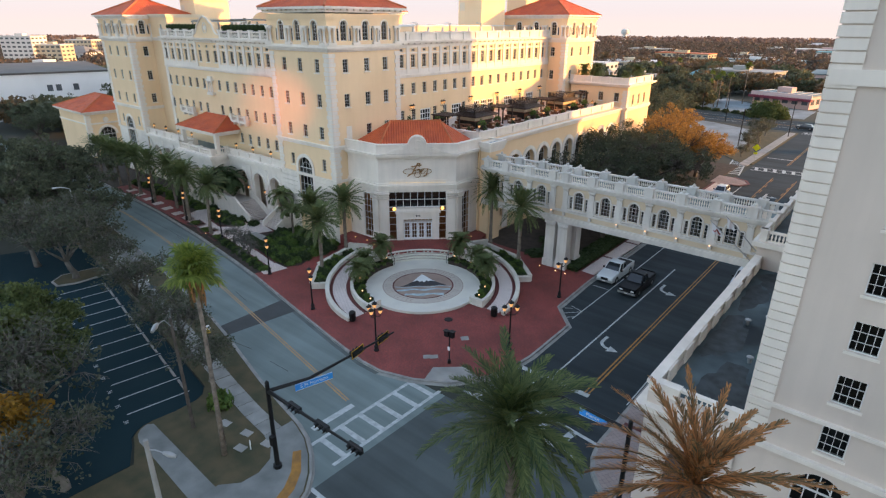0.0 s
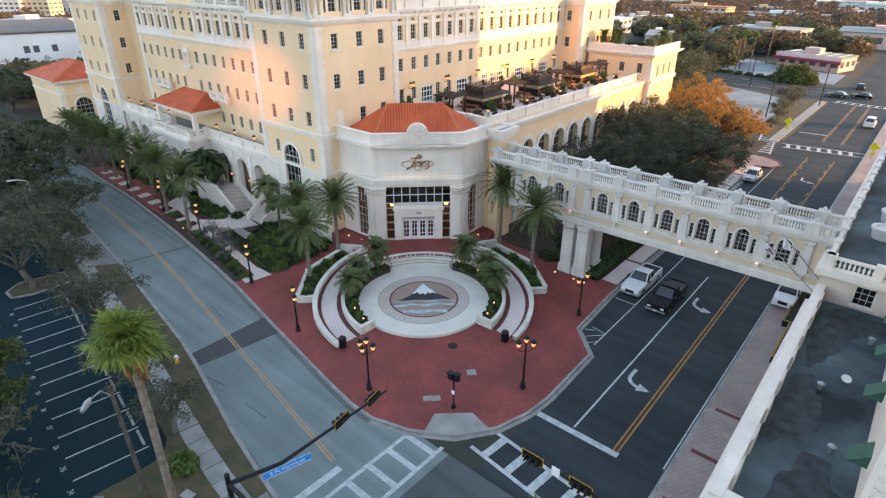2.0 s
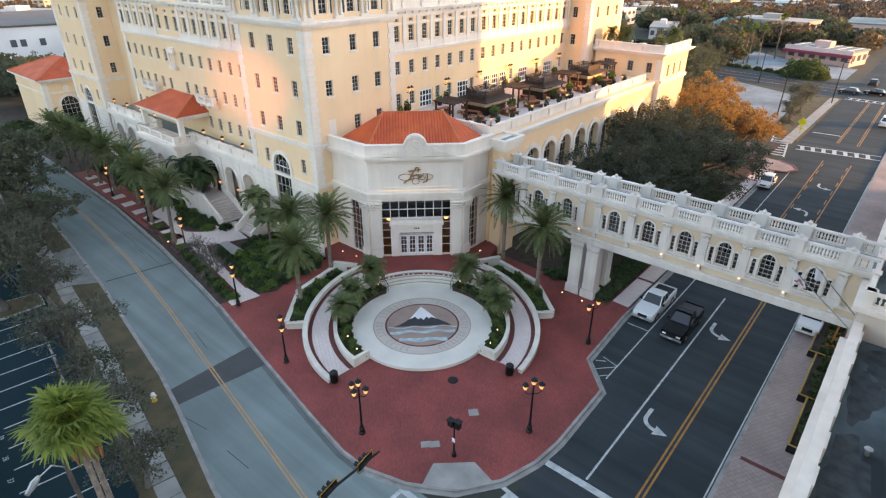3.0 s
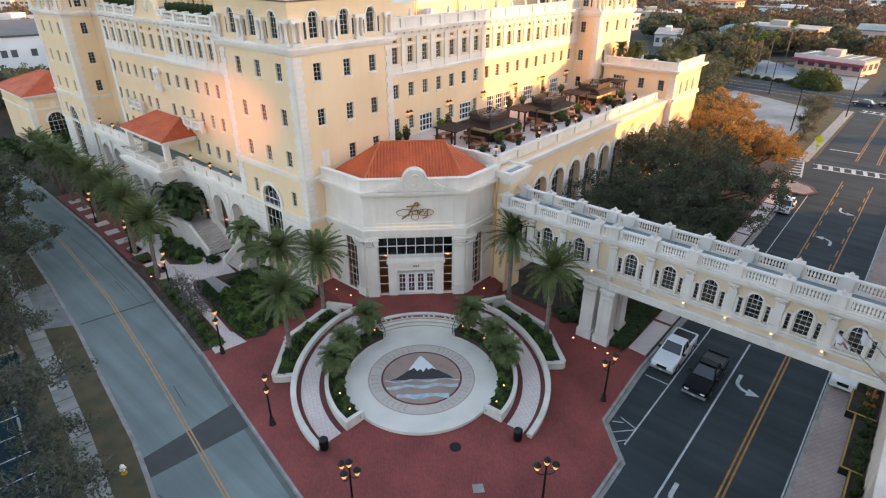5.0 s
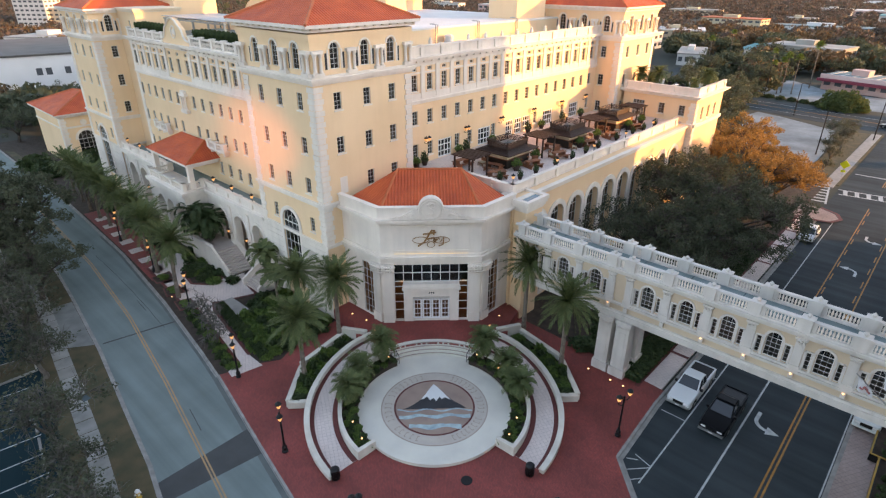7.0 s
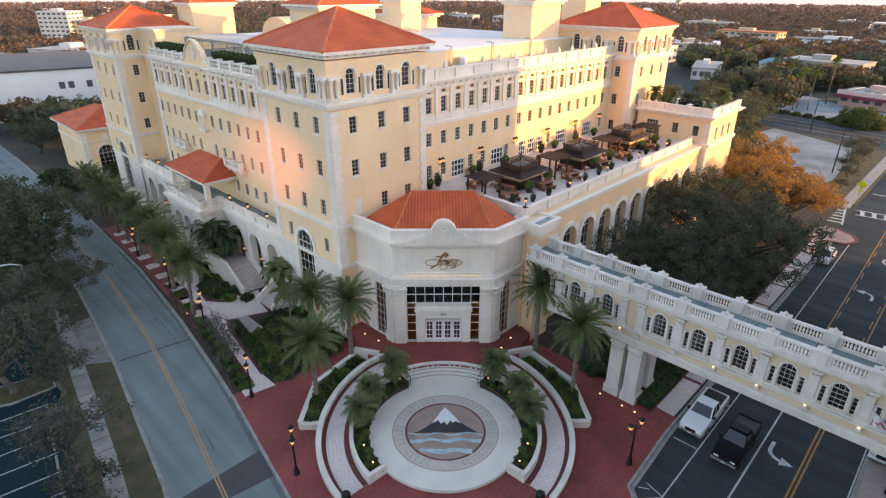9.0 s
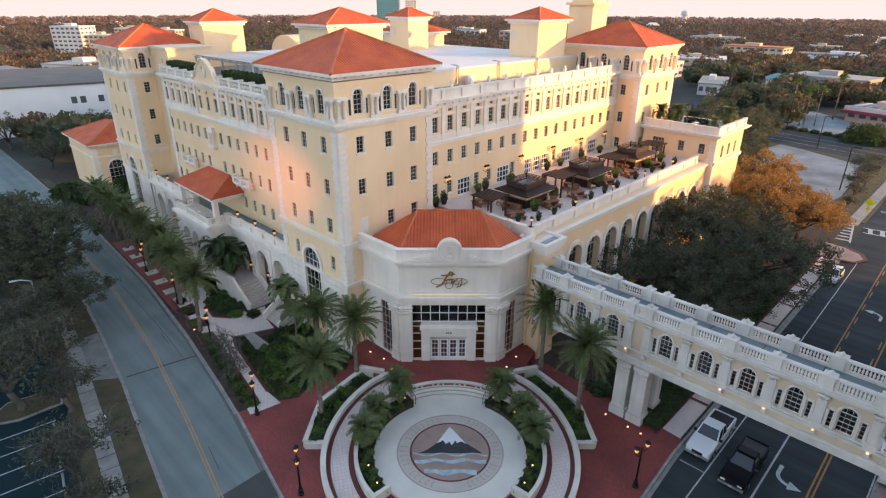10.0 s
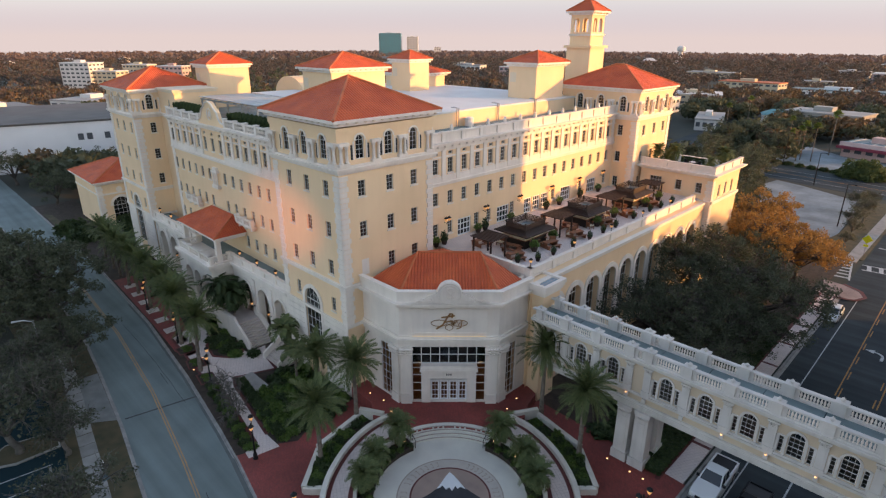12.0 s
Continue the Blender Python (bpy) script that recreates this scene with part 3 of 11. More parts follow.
g = Geo().prism([(-69.2, 15.4), (-67.6, 15.4), (-66.8, 17.0), (-66.8, 20.4), (-69.6, 20.8), (-70.4, 16.8)], 0.0, 0.13)
tagged(part("parking_island", g, CURB), "kerbed island in the car park", "kerb", kind="structure")
g = Geo().prism([(-69.1, 15.6), (-67.7, 15.6), (-67.0, 17.1), (-67.0, 20.3), (-69.5, 20.6), (-70.2, 16.8)], 0.1, 0.145)
tagged(part("island_soil", g, GRASS_G), "dry brown soil of the car park island", "ground", kind="structure")
stop = Geo().prism([(-0.85, -0.09), (0.85, -0.09), (0.85, 0.09), (-0.85, 0.09)], 0, 0.07)
stop.prism([(-0.82, -0.06), (0.82, -0.06), (0.82, 0.06), (-0.82, 0.06)], 0.07, 0.12)
stop_me = stop.mesh("wheel_stop", CURB)
for k in range(11):
    f = (k + 0.5) / 11
    o = link("wheel_stop", stop_me, m=pose(-64.7 + 25.9 * f, 19.1 - 3.8 * f, 0.004, 0, 0, -9))
    tagged(o, "weathered concrete wheel stop at the head of a parking bay", "wheel stop", "wheel stops in the car park")

# the plaza corner, its kerb and the beds to the west
PLAZA = [(-54.2, 31.15), (-44.2, 29.25), (-36.0, 27.75), (-31.6, 27.05), (-29.4, 27.05), (-26.6, 27.9), (-24.0, 29.5), (-22.2, 32.0), (-21.4, 34.6), (-21.15, 37.0), (-21.3, 43.7), (-23.9, 46.5), (-24.35, 54.0), (-24.35, 112.0)]


def kerb(name, line, w=0.32, z=0.15, gutter=0.35, label="worn grey concrete kerb and gutter"):
    g = Geo()
    inner, outer = offset_line(line, 0.02), offset_line(line, -w)
    for i in range(len(line) - 1):
        g.prism([outer[i], outer[i + 1], inner[i + 1], inner[i]], -0.2, z + 0.004)
    gut = offset_line(line, -w - gutter)
    for i in range(len(line) - 1):
        g.prism([gut[i], gut[i + 1], outer[i + 1], outer[i]], -0.2, 0.012)
    return tagged(part(name, g, CURB), label, "kerb", kind="structure")


kerb("kerb_plaza", PLAZA[4:], 0.2, 0.15, 0.32)
kerb("kerb_plaza_west", PLAZA[:5], 0.17, 0.15, 0.06)
g = Geo().prism([*PLAZA[:13], (-24.35, 56.0), (-30.5, 56.5), (-41.5, 57.0), (-54.0, 46.0), (-53.0, 38.0), (-52.1, 36.1), (-53.0, 34.6)], -0.2, 0.15)
tagged(part("plaza_paving", g, BRICK), "dark red brick paving of the corner plaza", "pavement", kind="structure")
WEST = [(-160.0, 36.2), (-110.0, 35.9), (-94.0, 35.2), (-86.0, 34.85), (-70.0, 33.3), (-58.4, 31.75), (-54.2, 31.1)]
kerb("kerb_west", WEST, 0.17, 0.15, 0.12)
g = Geo().prism([*WEST, (-52.9, 34.6), (-52.0, 36.1), (-52.9, 38.0), (-54.0, 46.0), (-66.0, 44.2), (-106.0, 44.2), (-160, 44.2)], -0.2, 0.13)
tagged(part("garden_ground_west", g, SOIL), "dark mulch and soil of the front garden", "ground", kind="structure")
g = ribbon(PLAZA[:5], -0.17, -0.6, -0.1, 0.004)
h = ribbon(WEST[2:], -0.17, -0.55, -0.1, 0.004)
g.add(h.v, h.f)
tagged(part("gutter_west", g, GUTTER), "dark worn asphalt gutter beside the kerb", "road", kind="structure")
EASTK = [(-11.6, 420.0), (-11.6, 30.6), (-11.3, 29.2), (-10.6, 27.8), (-9.6, 26.8), (-8.4, 26.3), (60.0, 25.9)]
kerb("kerb_east", [(x, y) for x, y in EASTK], 0.17, 0.15, 0.1)
g = Geo().prism([(-11.6, 30.6), (-11.3, 29.2), (-10.6, 27.8), (-9.6, 26.8), (-8.4, 26.35), (60, 25.95), (60, 420), (-11.6, 420)], -0.2, 0.14)
tagged(part("pavement_east", g, PAVER_E), "pale pinkish paved sidewalk with dark red bands", "pavement", kind="structure")
g = Geo()
for y in (33.5, 38.5, 43.6):
    g.box(-11.2, -8.2, y, y + 0.35, 0.141, 0.147)
tagged(part("pavement_bands_east", g, BANDRED), "dark red brick bands in the pale sidewalk", "pavement", kind="structure")
SOUTHK = [(-22.2, -60), (-22.2, 9.0), (-22.4, 11.8), (-22.8, 13.5), (-23.5, 15.0), (-24.5, 16.1), (-25.9, 17.15), (-27.4, 17.95), (-29.0, 18.45), (-31.8, 18.95), (-35.7, 19.7), (-44.0, 21.65), (-48.3, 22.55), (-55.6, 23.6), (-66.0, 25.15), (-79.2, 26.65), (-86.0, 27.3), (-110, 28.3), (-160, 28.6)]
kerb("kerb_south", SOUTHK, 0.16, 0.13, 0.14)
g = Geo().prism([*SOUTHK, (-160, 21.6), (-80, 21.6), (-68.5, 21.0), (-38.4, 16.6), (-37.45, 15.9), (-37.15, 15.2), (-37.05, 13.6), (-37.25, 12.0), (-37.2, 11.3), (-36.95, 10.8), (-36.5, 10.35), (-35.7, 10.05), (-33.8, 9.2), (-34.3, -6.0), (-37, -60)][::-1], -0.2, 0.12)
tagged(part("verge_south", g, GRASS_G), "dry brownish lawn strip beside the street", "lawn", kind="structure")
SLABS = []
SIDEWALK = [(-28.3, 16.8), (-32.5, 17.15), (-36.7, 17.75), (-44.5, 19.1), (-51.7, 20.35), (-60.0, 21.5), (-67.0, 22.4), (-78.0, 23.9), (-86.0, 24.9)]
g = Geo()
n = 0
for a, b in zip(SIDEWALK, SIDEWALK[1:]):
    steps = max(1, round(math.hypot(b[0] - a[0], b[1] - a[1]) / 1.6))
    for k in range(steps):
        f0, f1 = k / steps + 0.006, (k + 1) / steps - 0.006
        p0, p1 = [(a[0] + (b[0] - a[0]) * f, a[1] + (b[1] - a[1]) * f) for f in (f0, f1)]
        dx, dy = p1[0] - p0[0], p1[1] - p0[1]
        q = math.hypot(dx, dy)
        ox, oy = -dy / q * 0.66, dx / q * 0.66
        SLABS.append(Geo().prism([(p0[0] - ox, p0[1] - oy), (p1[0] - ox, p1[1] - oy), (p1[0] + ox, p1[1] + oy), (p0[0] + ox, p0[1] + oy)], 0.05, 0.135 + 0.006 * ((n * 7) % 3)))
        n += 1
g.prism([(-22.3, 10.0), (-22.5, 11.8), (-22.9, 13.45), (-23.6, 14.9), (-24.6, 16.0), (-25.95, 17.05), (-27.45, 17.85), (-29.05, 18.33), (-29.6, 18.45), (-29.7, 16.2), (-28.6, 16.0), (-27.5, 15.2), (-27.0, 14.0), (-27.1, 12.8), (-28.0, 11.8), (-28.0, 10.0)][::-1], 0.0, 0.14)
g.prism([(-28.01, 11.6), (-28.01, 10.05), (-33.8, 10.3), (-35.7, 10.35), (-36.5, 10.6), (-36.95, 11.0), (-37.1, 11.5), (-36.8, 11.85)], 0.0, 0.143)
g.prism([(-67.2, 25.25), (-68.6, 23.2), (-77.6, 24.5), (-77.6, 26.4)], 0.0, 0.138)
walkway = tagged(part("pavement_south", g, CONC_OLD), "grey concrete sidewalk slabs with joints", "pavement", kind="structure")
for q in SLABS:
    part("slab", q, CONC_R, walkway)
g = Geo().prism([(-23.5, 12.9), (-24.1, 14.6), (-25.0, 15.8), (-26.6, 17.0), (-26.9, 16.55), (-25.5, 15.4), (-24.7, 14.3), (-24.1, 12.8)][::-1], 0.1, 0.16)
tagged(part("tactile_strip", g, PAINT_Y), "yellow tactile strip at the dropped kerb", "tactile paving", kind="structure")
g = Geo().prism([(-25.75, 28.45), (-24.6, 29.05), (-23.6, 29.75), (-22.75, 30.95), (-22.55, 31.5), (-24.31, 31.96), (-26.3, 30.11)], 0.1, 0.158)
tagged(part("dropped_kerb", g, CONC), "grey concrete ramp at the plaza corner", "pavement", kind="structure")

# ---- the round plaza: u runs from the centre to the street corner, v to its right ----
CX, CY = -37.2, 41.0


def uv(u, v):
    return (CX + (u + v) * 0.70711, CY + (v - u) * 0.70711)


def pol(r, deg):
    """A place on a ring round the plaza's centre; 0 degrees is towards the street corner."""
    a = radians(deg)
    return uv(r * math.cos(a), r * math.sin(a))


def disc(r, z0, z1, seg=72):
    return Geo().prism([pol(r, 360 * k / seg) for k in range(seg)], z0, z1)


def ring(r0, r1, a0, a1, z0, z1, seg=40, zfun=None):
    """A curved band between two radii, in one piece."""
    v, f = [], []
    for k in range(seg + 1):
        a = a0 + (a1 - a0) * k / seg
        q0, q1 = (r0(a), r1(a)) if callable(r0) else (r0, r1)
        z = z1 + (zfun(a) if zfun else 0)
        v += [(*pol(q0, a), z0), (*pol(q1, a), z0), (*pol(q1, a), z), (*pol(q0, a), z)]
    for k in range(seg):
        o, n = 4 * k, 4 * k + 4
        f += [(o + i, o + (i + 1) % 4, n + (i + 1) % 4, n + i) for i in range(4)]
    f += [(0, 3, 2, 1), (4 * seg, 4 * seg + 1, 4 * seg + 2, 4 * seg + 3)]
    return Geo().add(v, f)


ZC, ZP = 0.42, 1.34      # heights of the circle and of the entrance platform
tagged(part("circle_paving", disc(6.14, 0.1, ZC), PLAIN_CONC), "pale smooth concrete circle of the plaza", "pavement", kind="structure")
med = thing("medallion", "round inlaid floor emblem of a snowy mountain over waves", "floor emblem", kind="structure")
MED_RING = mat("medallion_ring", (0.52, 0.47, 0.41), 0.6, 0.06, 0.8, second=(0.46, 0.41, 0.36))
MED_SKY = mat("medallion_sky", (0.36, 0.26, 0.21), 0.6, 0.12, 1.5, second=(0.28, 0.20, 0.17))
MED_DARK = mat("medallion_rock", (0.035, 0.038, 0.045), 0.6, 0.15, 0.8)
MED_SNOW = mat("medallion_snow", (0.72, 0.74, 0.74), 0.6, 0.05, 1.0)
MED_WATER = mat("medallion_wave", (0.42, 0.56, 0.58), 0.6, 0.2, 0.5, second=(0.26, 0.36, 0.40))
MED_LETTER = mat("medallion_letters", (0.40, 0.33, 0.28), 0.6, 0.1, 1.0)
part("outer_ring", disc(4.3, ZC - 0.02, ZC + 0.004), MED_RING, med, "beige stone ring")
part("ring_line", ring(4.26, 4.36, 0, 360, ZC - 0.02, ZC + 0.008, 72), MED_LETTER, med)
part("inner_line", ring(3.15, 3.3, 0, 360, ZC - 0.02, ZC + 0.012, 72), BANDRED, med, "dark red ring line")
part("sky_field", disc(3.2, ZC - 0.02, ZC + 0.008), MED_SKY, med, "rose-brown stone field")
g = Geo()
mount = [(0.3, -2.6), (0.05, -2.1), (-0.35, -1.6), (-0.8, -1.15), (-1.5, -0.7), (-2.2, -0.35), (-2.7, 0.0), (-2.3, 0.35), (-1.6, 0.8), (-1.0, 1.2), (-0.5, 1.7), (0.0, 2.3), (0.3, 2.6)]
g.prism([uv(*p) for p in mount], ZC, ZC + 0.012)
part("mountain", g, MED_DARK, med, "dark stone mountain")
g = Geo()
g.prism([uv(*p) for p in [(-0.85, -1.1), (-1.5, -0.72), (-2.2, -0.37), (-2.76, 0.0), (-2.3, 0.37), (-1.6, 0.82), (-1.0, 1.17), (-0.75, 1.35), (-1.05, 0.9), (-0.85, 0.6), (-1.15, 0.45), (-0.6, 0.15), (-1.0, -0.05), (-0.75, -0.35), (-1.2, -0.6), (-0.95, -0.85)]], ZC, ZC + 0.016)
part("snow_cap", g, MED_SNOW, med, "white stone snow cap")
for k, (u0, half, th) in enumerate([(0.45, 3.0, 0.12), (1.15, 2.85, 0.26), (2.3, 2.05, 0.34)]):
    g = Geo()
    n = 24
    lo, hi = [], []
    for i in range(n + 1):
        v = -half + 2 * half * i / n
        w = 0.14 * math.sin(v * 2.6 + k * 1.3)
        lo.append((u0 - th * (0.3 + 0.7 * abs(math.sin(v * 1.3 + k))) + w, v))
        hi.append((u0 + th * 0.6 + w, v))
    for i in range(n):
        g.prism([uv(*lo[i]), uv(*lo[i + 1]), uv(*hi[i + 1]), uv(*hi[i])], ZC, ZC + 0.012 + 0.001 * k)
    part("wave", g, MED_WATER, med)
g = Geo()
for a0, a1, n in ((195, 345, 20), (20, 160, 22)):
    for k in range(n):
        if k in (8, 14):
            continue
        a = a0 + (a1 - a0) * k / n
        for (q0, q1, e0, e1) in ((3.52, 3.6, 0, 2.6), (3.98, 4.06, 0, 2.6), (3.6, 3.98, 0, 0.7)):
            g.prism([pol(q0, a + e0), pol(q1, a + e0), pol(q1, a + e1), pol(q0, a + e1)], ZC, ZC + 0.009)
part("lettering", g, MED_LETTER, med, "ring of worn brown strokes")

# steps up to the entrance, the platform, the ramps and planters
steps = thing("plaza_steps", "curved pale concrete steps up to the entrance", "steps", kind="structure")
tagged(part("circle_apron", ring(6.1, 7.1, 148, 212, 0.1, ZC - 0.002, 24), PLAIN_CONC), "pale smooth concrete before the entrance steps", "pavement", kind="structure")
for k in range(4):
    part("step", ring(7.0 + 0.24 * k, 8.2, 150, 210, 0.1, ZC + (ZP - ZC) * (k + 1) / 4, 20), PLAIN_CONC, steps)
    part("nosing", ring(6.985 + 0.24 * k, 7.05 + 0.24 * k, 150, 210, ZC + (ZP - ZC) * (k + 1) / 4 - 0.05, ZC + (ZP - ZC) * (k + 1) / 4 + 0.006, 20), MED_LETTER, steps, "rose-brown step edge")
g = Geo().prism([pol(7.72, 150 + 60 * k / 16) for k in range(17)] + [uv(-9.0, -7.2), (-50.6, 43.6), (-54.0, 43.7), (-54.0, 46.0), (-42, 57), (-40.0, 56.3), (-39.4, 54.2), uv(-9.0, 7.2)][::1], 0.1, ZP - 0.004)
tagged(part("entrance_platform", g, BRICK), "dark red brick platform before the entrance", "pavement", kind="structure")


def ramp_z(a):
    return (ZP - 0.15 - 0.02) * max(0.0, min(1.0, (abs(a) - 46) / 90))


def r_out(a):
    return 9.98 + 0.4 * max(0.0, (abs(a) - 105) / 42) ** 1.4


for side in (-1, 1):
    A0, A1 = 48 * side, 147 * side
    tagged(part("ramp_paving", ring(lambda a: 7.77, r_out, A0, A1, 0.05, 0.16, 40, ramp_z), PAVER), "curved ramp of pale pavers", "ramp", kind="structure")
    g = ring(lambda a: 7.78, lambda a: 8.2, A0, A1, 0.05, 0.165, 40, ramp_z)
    h = ring(lambda a: r_out(a) - 0.38, lambda a: r_out(a) - 0.01, A0, A1, 0.05, 0.165, 40, ramp_z)
    g.add(h.v, h.f)
    tagged(part("ramp_band", g, BANDRED), "dark red brick bands edging the ramp", "ramp", kind="structure")
    wall = thing("ramp_wall", "low curved off-white concrete wall beside the ramp", "low wall", "plaza walls")
    part("wall", ring(r_out, lambda a: r_out(a) + 0.36, 47 * side, 147 * side, 0.05, 0.42, 44, ramp_z), WALLWHITE, wall)
    part("coping", ring(lambda a: r_out(a) - 0.03, lambda a: r_out(a) + 0.40, 46.6 * side, 147.3 * side, 0.42, 0.54, 44, lambda a: ramp_z(a)), WALLWHITE, wall)
    pl = thing("round_planter", "curved off-white planter wall with dark soil", "planter", "plaza planters")
    part("wall", ring(7.45, 7.76, 48 * side, 149 * side, 0.05, 0.95, 40, lambda a: 0.62 * max(0, (abs(a) - 60) / 90)), WALLWHITE, pl)
    part("inner_wall", ring(6.12, 6.22, 49 * side, 149 * side, 0.05, ZC + 0.06, 40), WALLWHITE, pl)
    part("end_wall", ring(6.12, 7.76, 47 * side, 49.6 * side, 0.05, 0.94, 4), WALLWHITE, pl)
    part("soil", ring(6.22, 7.45, 49.6 * side, 149 * side, 0.05, ZC + 0.12, 30, lambda a: 0.5 * max(0, (abs(a) - 60) / 90)), SOIL, pl)
    op = thing("corner_planter", "wedge-shaped off-white planter beside the ramp", "planter", "plaza planters")
    pts = [uv(-0.6, side * 10.5), uv(-0.6, side * 11.95), uv(-5.2, side * 11.7), uv(-9.9, side * 8.6), uv(-9.2, side * 6.2)]
    for a, b, zc in zip(pts, pts[1:], (0.8, 0.9, 1.2, 1.72)):
        g = Geo()
        dx, dy = b[0] - a[0], b[1] - a[1]
        q = math.hypot(dx, dy)
        ox, oy = -dy / q * 0.17, dx / q * 0.17
        g.prism([(a[0] - ox, a[1] - oy), (b[0] - ox, b[1] - oy), (b[0] + ox, b[1] + oy), (a[0] + ox, a[1] + oy)], 0.05, zc - 0.1)
        g.prism([(a[0] - 1.25 * ox, a[1] - 1.25 * oy), (b[0] - 1.25 * ox, b[1] - 1.25 * oy), (b[0] + 1.25 * ox, b[1] + 1.25 * oy), (a[0] + 1.25 * ox, a[1] + 1.25 * oy)], zc - 0.1, zc)
        part("wall", g, WALLWHITE, op)
    inner = [pol(r_out(a * side) + 0.3, a * side) for a in range(94, 147, 8)]
    g = Geo().prism(([*pts, *inner[::-1]])[::(1 if side > 0 else -1)], 0.06, 0.68)
    part("soil", g, SOIL, op)

# ---- walls with openings ----
class Face:
    """A wall plane: u along it, d out of it, z up."""

    def __init__(self, origin, along, out):
        self.o, self.u, self.n = Vector(origin), Vector(along).normalized(), Vector(out).normalized()

    def at(self, u, d, z):
        return self.o + self.u * u + self.n * d + Vector((0, 0, z))

    def m(self, u, z, d=0.0):
        """The pose for a window: x along the wall, y into it, z up."""
        p = self.at(u, d, z)
        r = Matrix((self.u, -self.n, Vector((0, 0, 1)))).transposed().to_4x4()
        if self.u.cross(-self.n).z < 0:
            r = Matrix((-self.u, -self.n, Vector((0, 0, 1)))).transposed().to_4x4()
        return Matrix.Translation(p) @ r

    def box(self, g, u0, u1, d0, d1, z0, z1):
        p = [self.at(u, d, z) for z in (z0, z1) for u, d in ((u0, d0), (u1, d0), (u1, d1), (u0, d1))]
        f = [(0, 3, 2, 1), (4, 5, 6, 7), (0, 1, 5, 4), (1, 2, 6, 5), (2, 3, 7, 6), (3, 0, 4, 7)]
        if self.u.cross(self.n).z < 0:
            f = [q[::-1] for q in f]
        g.add(p, f)


def arc(ua, ub, spring, n=10):
    r, c = (ub - ua) / 2, (ua + ub) / 2
    return [(c + r * math.cos(math.pi * k / n), spring + r * math.sin(math.pi * k / n)) for k in range(n + 1)]


def wall(g, face, u0, u1, z0, z1, holes=(), depth=0.3):
    """A wall slab with real openings: holes are (u0, u1, z0, z1, arched)."""
    us = sorted({u0, u1, *[h[0] for h in holes], *[h[1] for h in holes]})
    zs = sorted({z0, z1, *[h[2] for h in holes], *[h[3] for h in holes]})
    for i in range(len(us) - 1):
        run = None
        for j in range(len(zs) - 1):
            cu, cz = (us[i] + us[i + 1]) / 2, (zs[j] + zs[j + 1]) / 2
            open_ = any(h[0] < cu < h[1] and h[2] < cz < h[3] for h in holes)
            if not open_:
                run = (run[0], zs[j + 1]) if run else (zs[j], zs[j + 1])
            if (open_ or j == len(zs) - 2) and run:
                for d in (0, -depth):
                    g.add([face.at(us[i], d, run[0]), face.at(us[i + 1], d, run[0]), face.at(us[i + 1], d, run[1]), face.at(us[i], d, run[1])], [(0, 1, 2, 3)])
                run = None
    for a, b, lo, hi, arched in holes:
        if arched:
            spring = hi - (b - a) / 2
            pts = arc(a, b, spring)
            outline = [(a, lo), (b, lo)] + pts
            n = len(pts)
            for d in (0, -depth):
                mid = n // 2
                g.add([face.at(b, d, hi)] + [face.at(*(p[0], d, p[1])) for p in pts[:mid + 1]], [tuple(range(mid + 2))])
                g.add([face.at(a, d, hi)] + [face.at(*(p[0], d, p[1])) for p in pts[mid:]][::-1], [tuple(range(n - mid + 1))])
        else:
            outline = [(a, lo), (b, lo), (b, hi), (a, hi)]
        n = len(outline)
        for k in range(n):
            p, q = outline[k], outline[(k + 1) % n]
            g.add([face.at(p[0], 0, p[1]), face.at(q[0], 0, q[1]), face.at(q[0], -depth, q[1]), face.at(p[0], -depth, p[1])], [(0, 1, 2, 3)])
    for q in ([(u0, z1), (u1, z1)],):
        (a, b), (c, d) = q
        g.add([face.at(a, 0, b), face.at(c, 0, d), face.at(c, -depth, d), face.at(a, -depth, b)], [(0, 1, 2, 3)])


WIN = {}


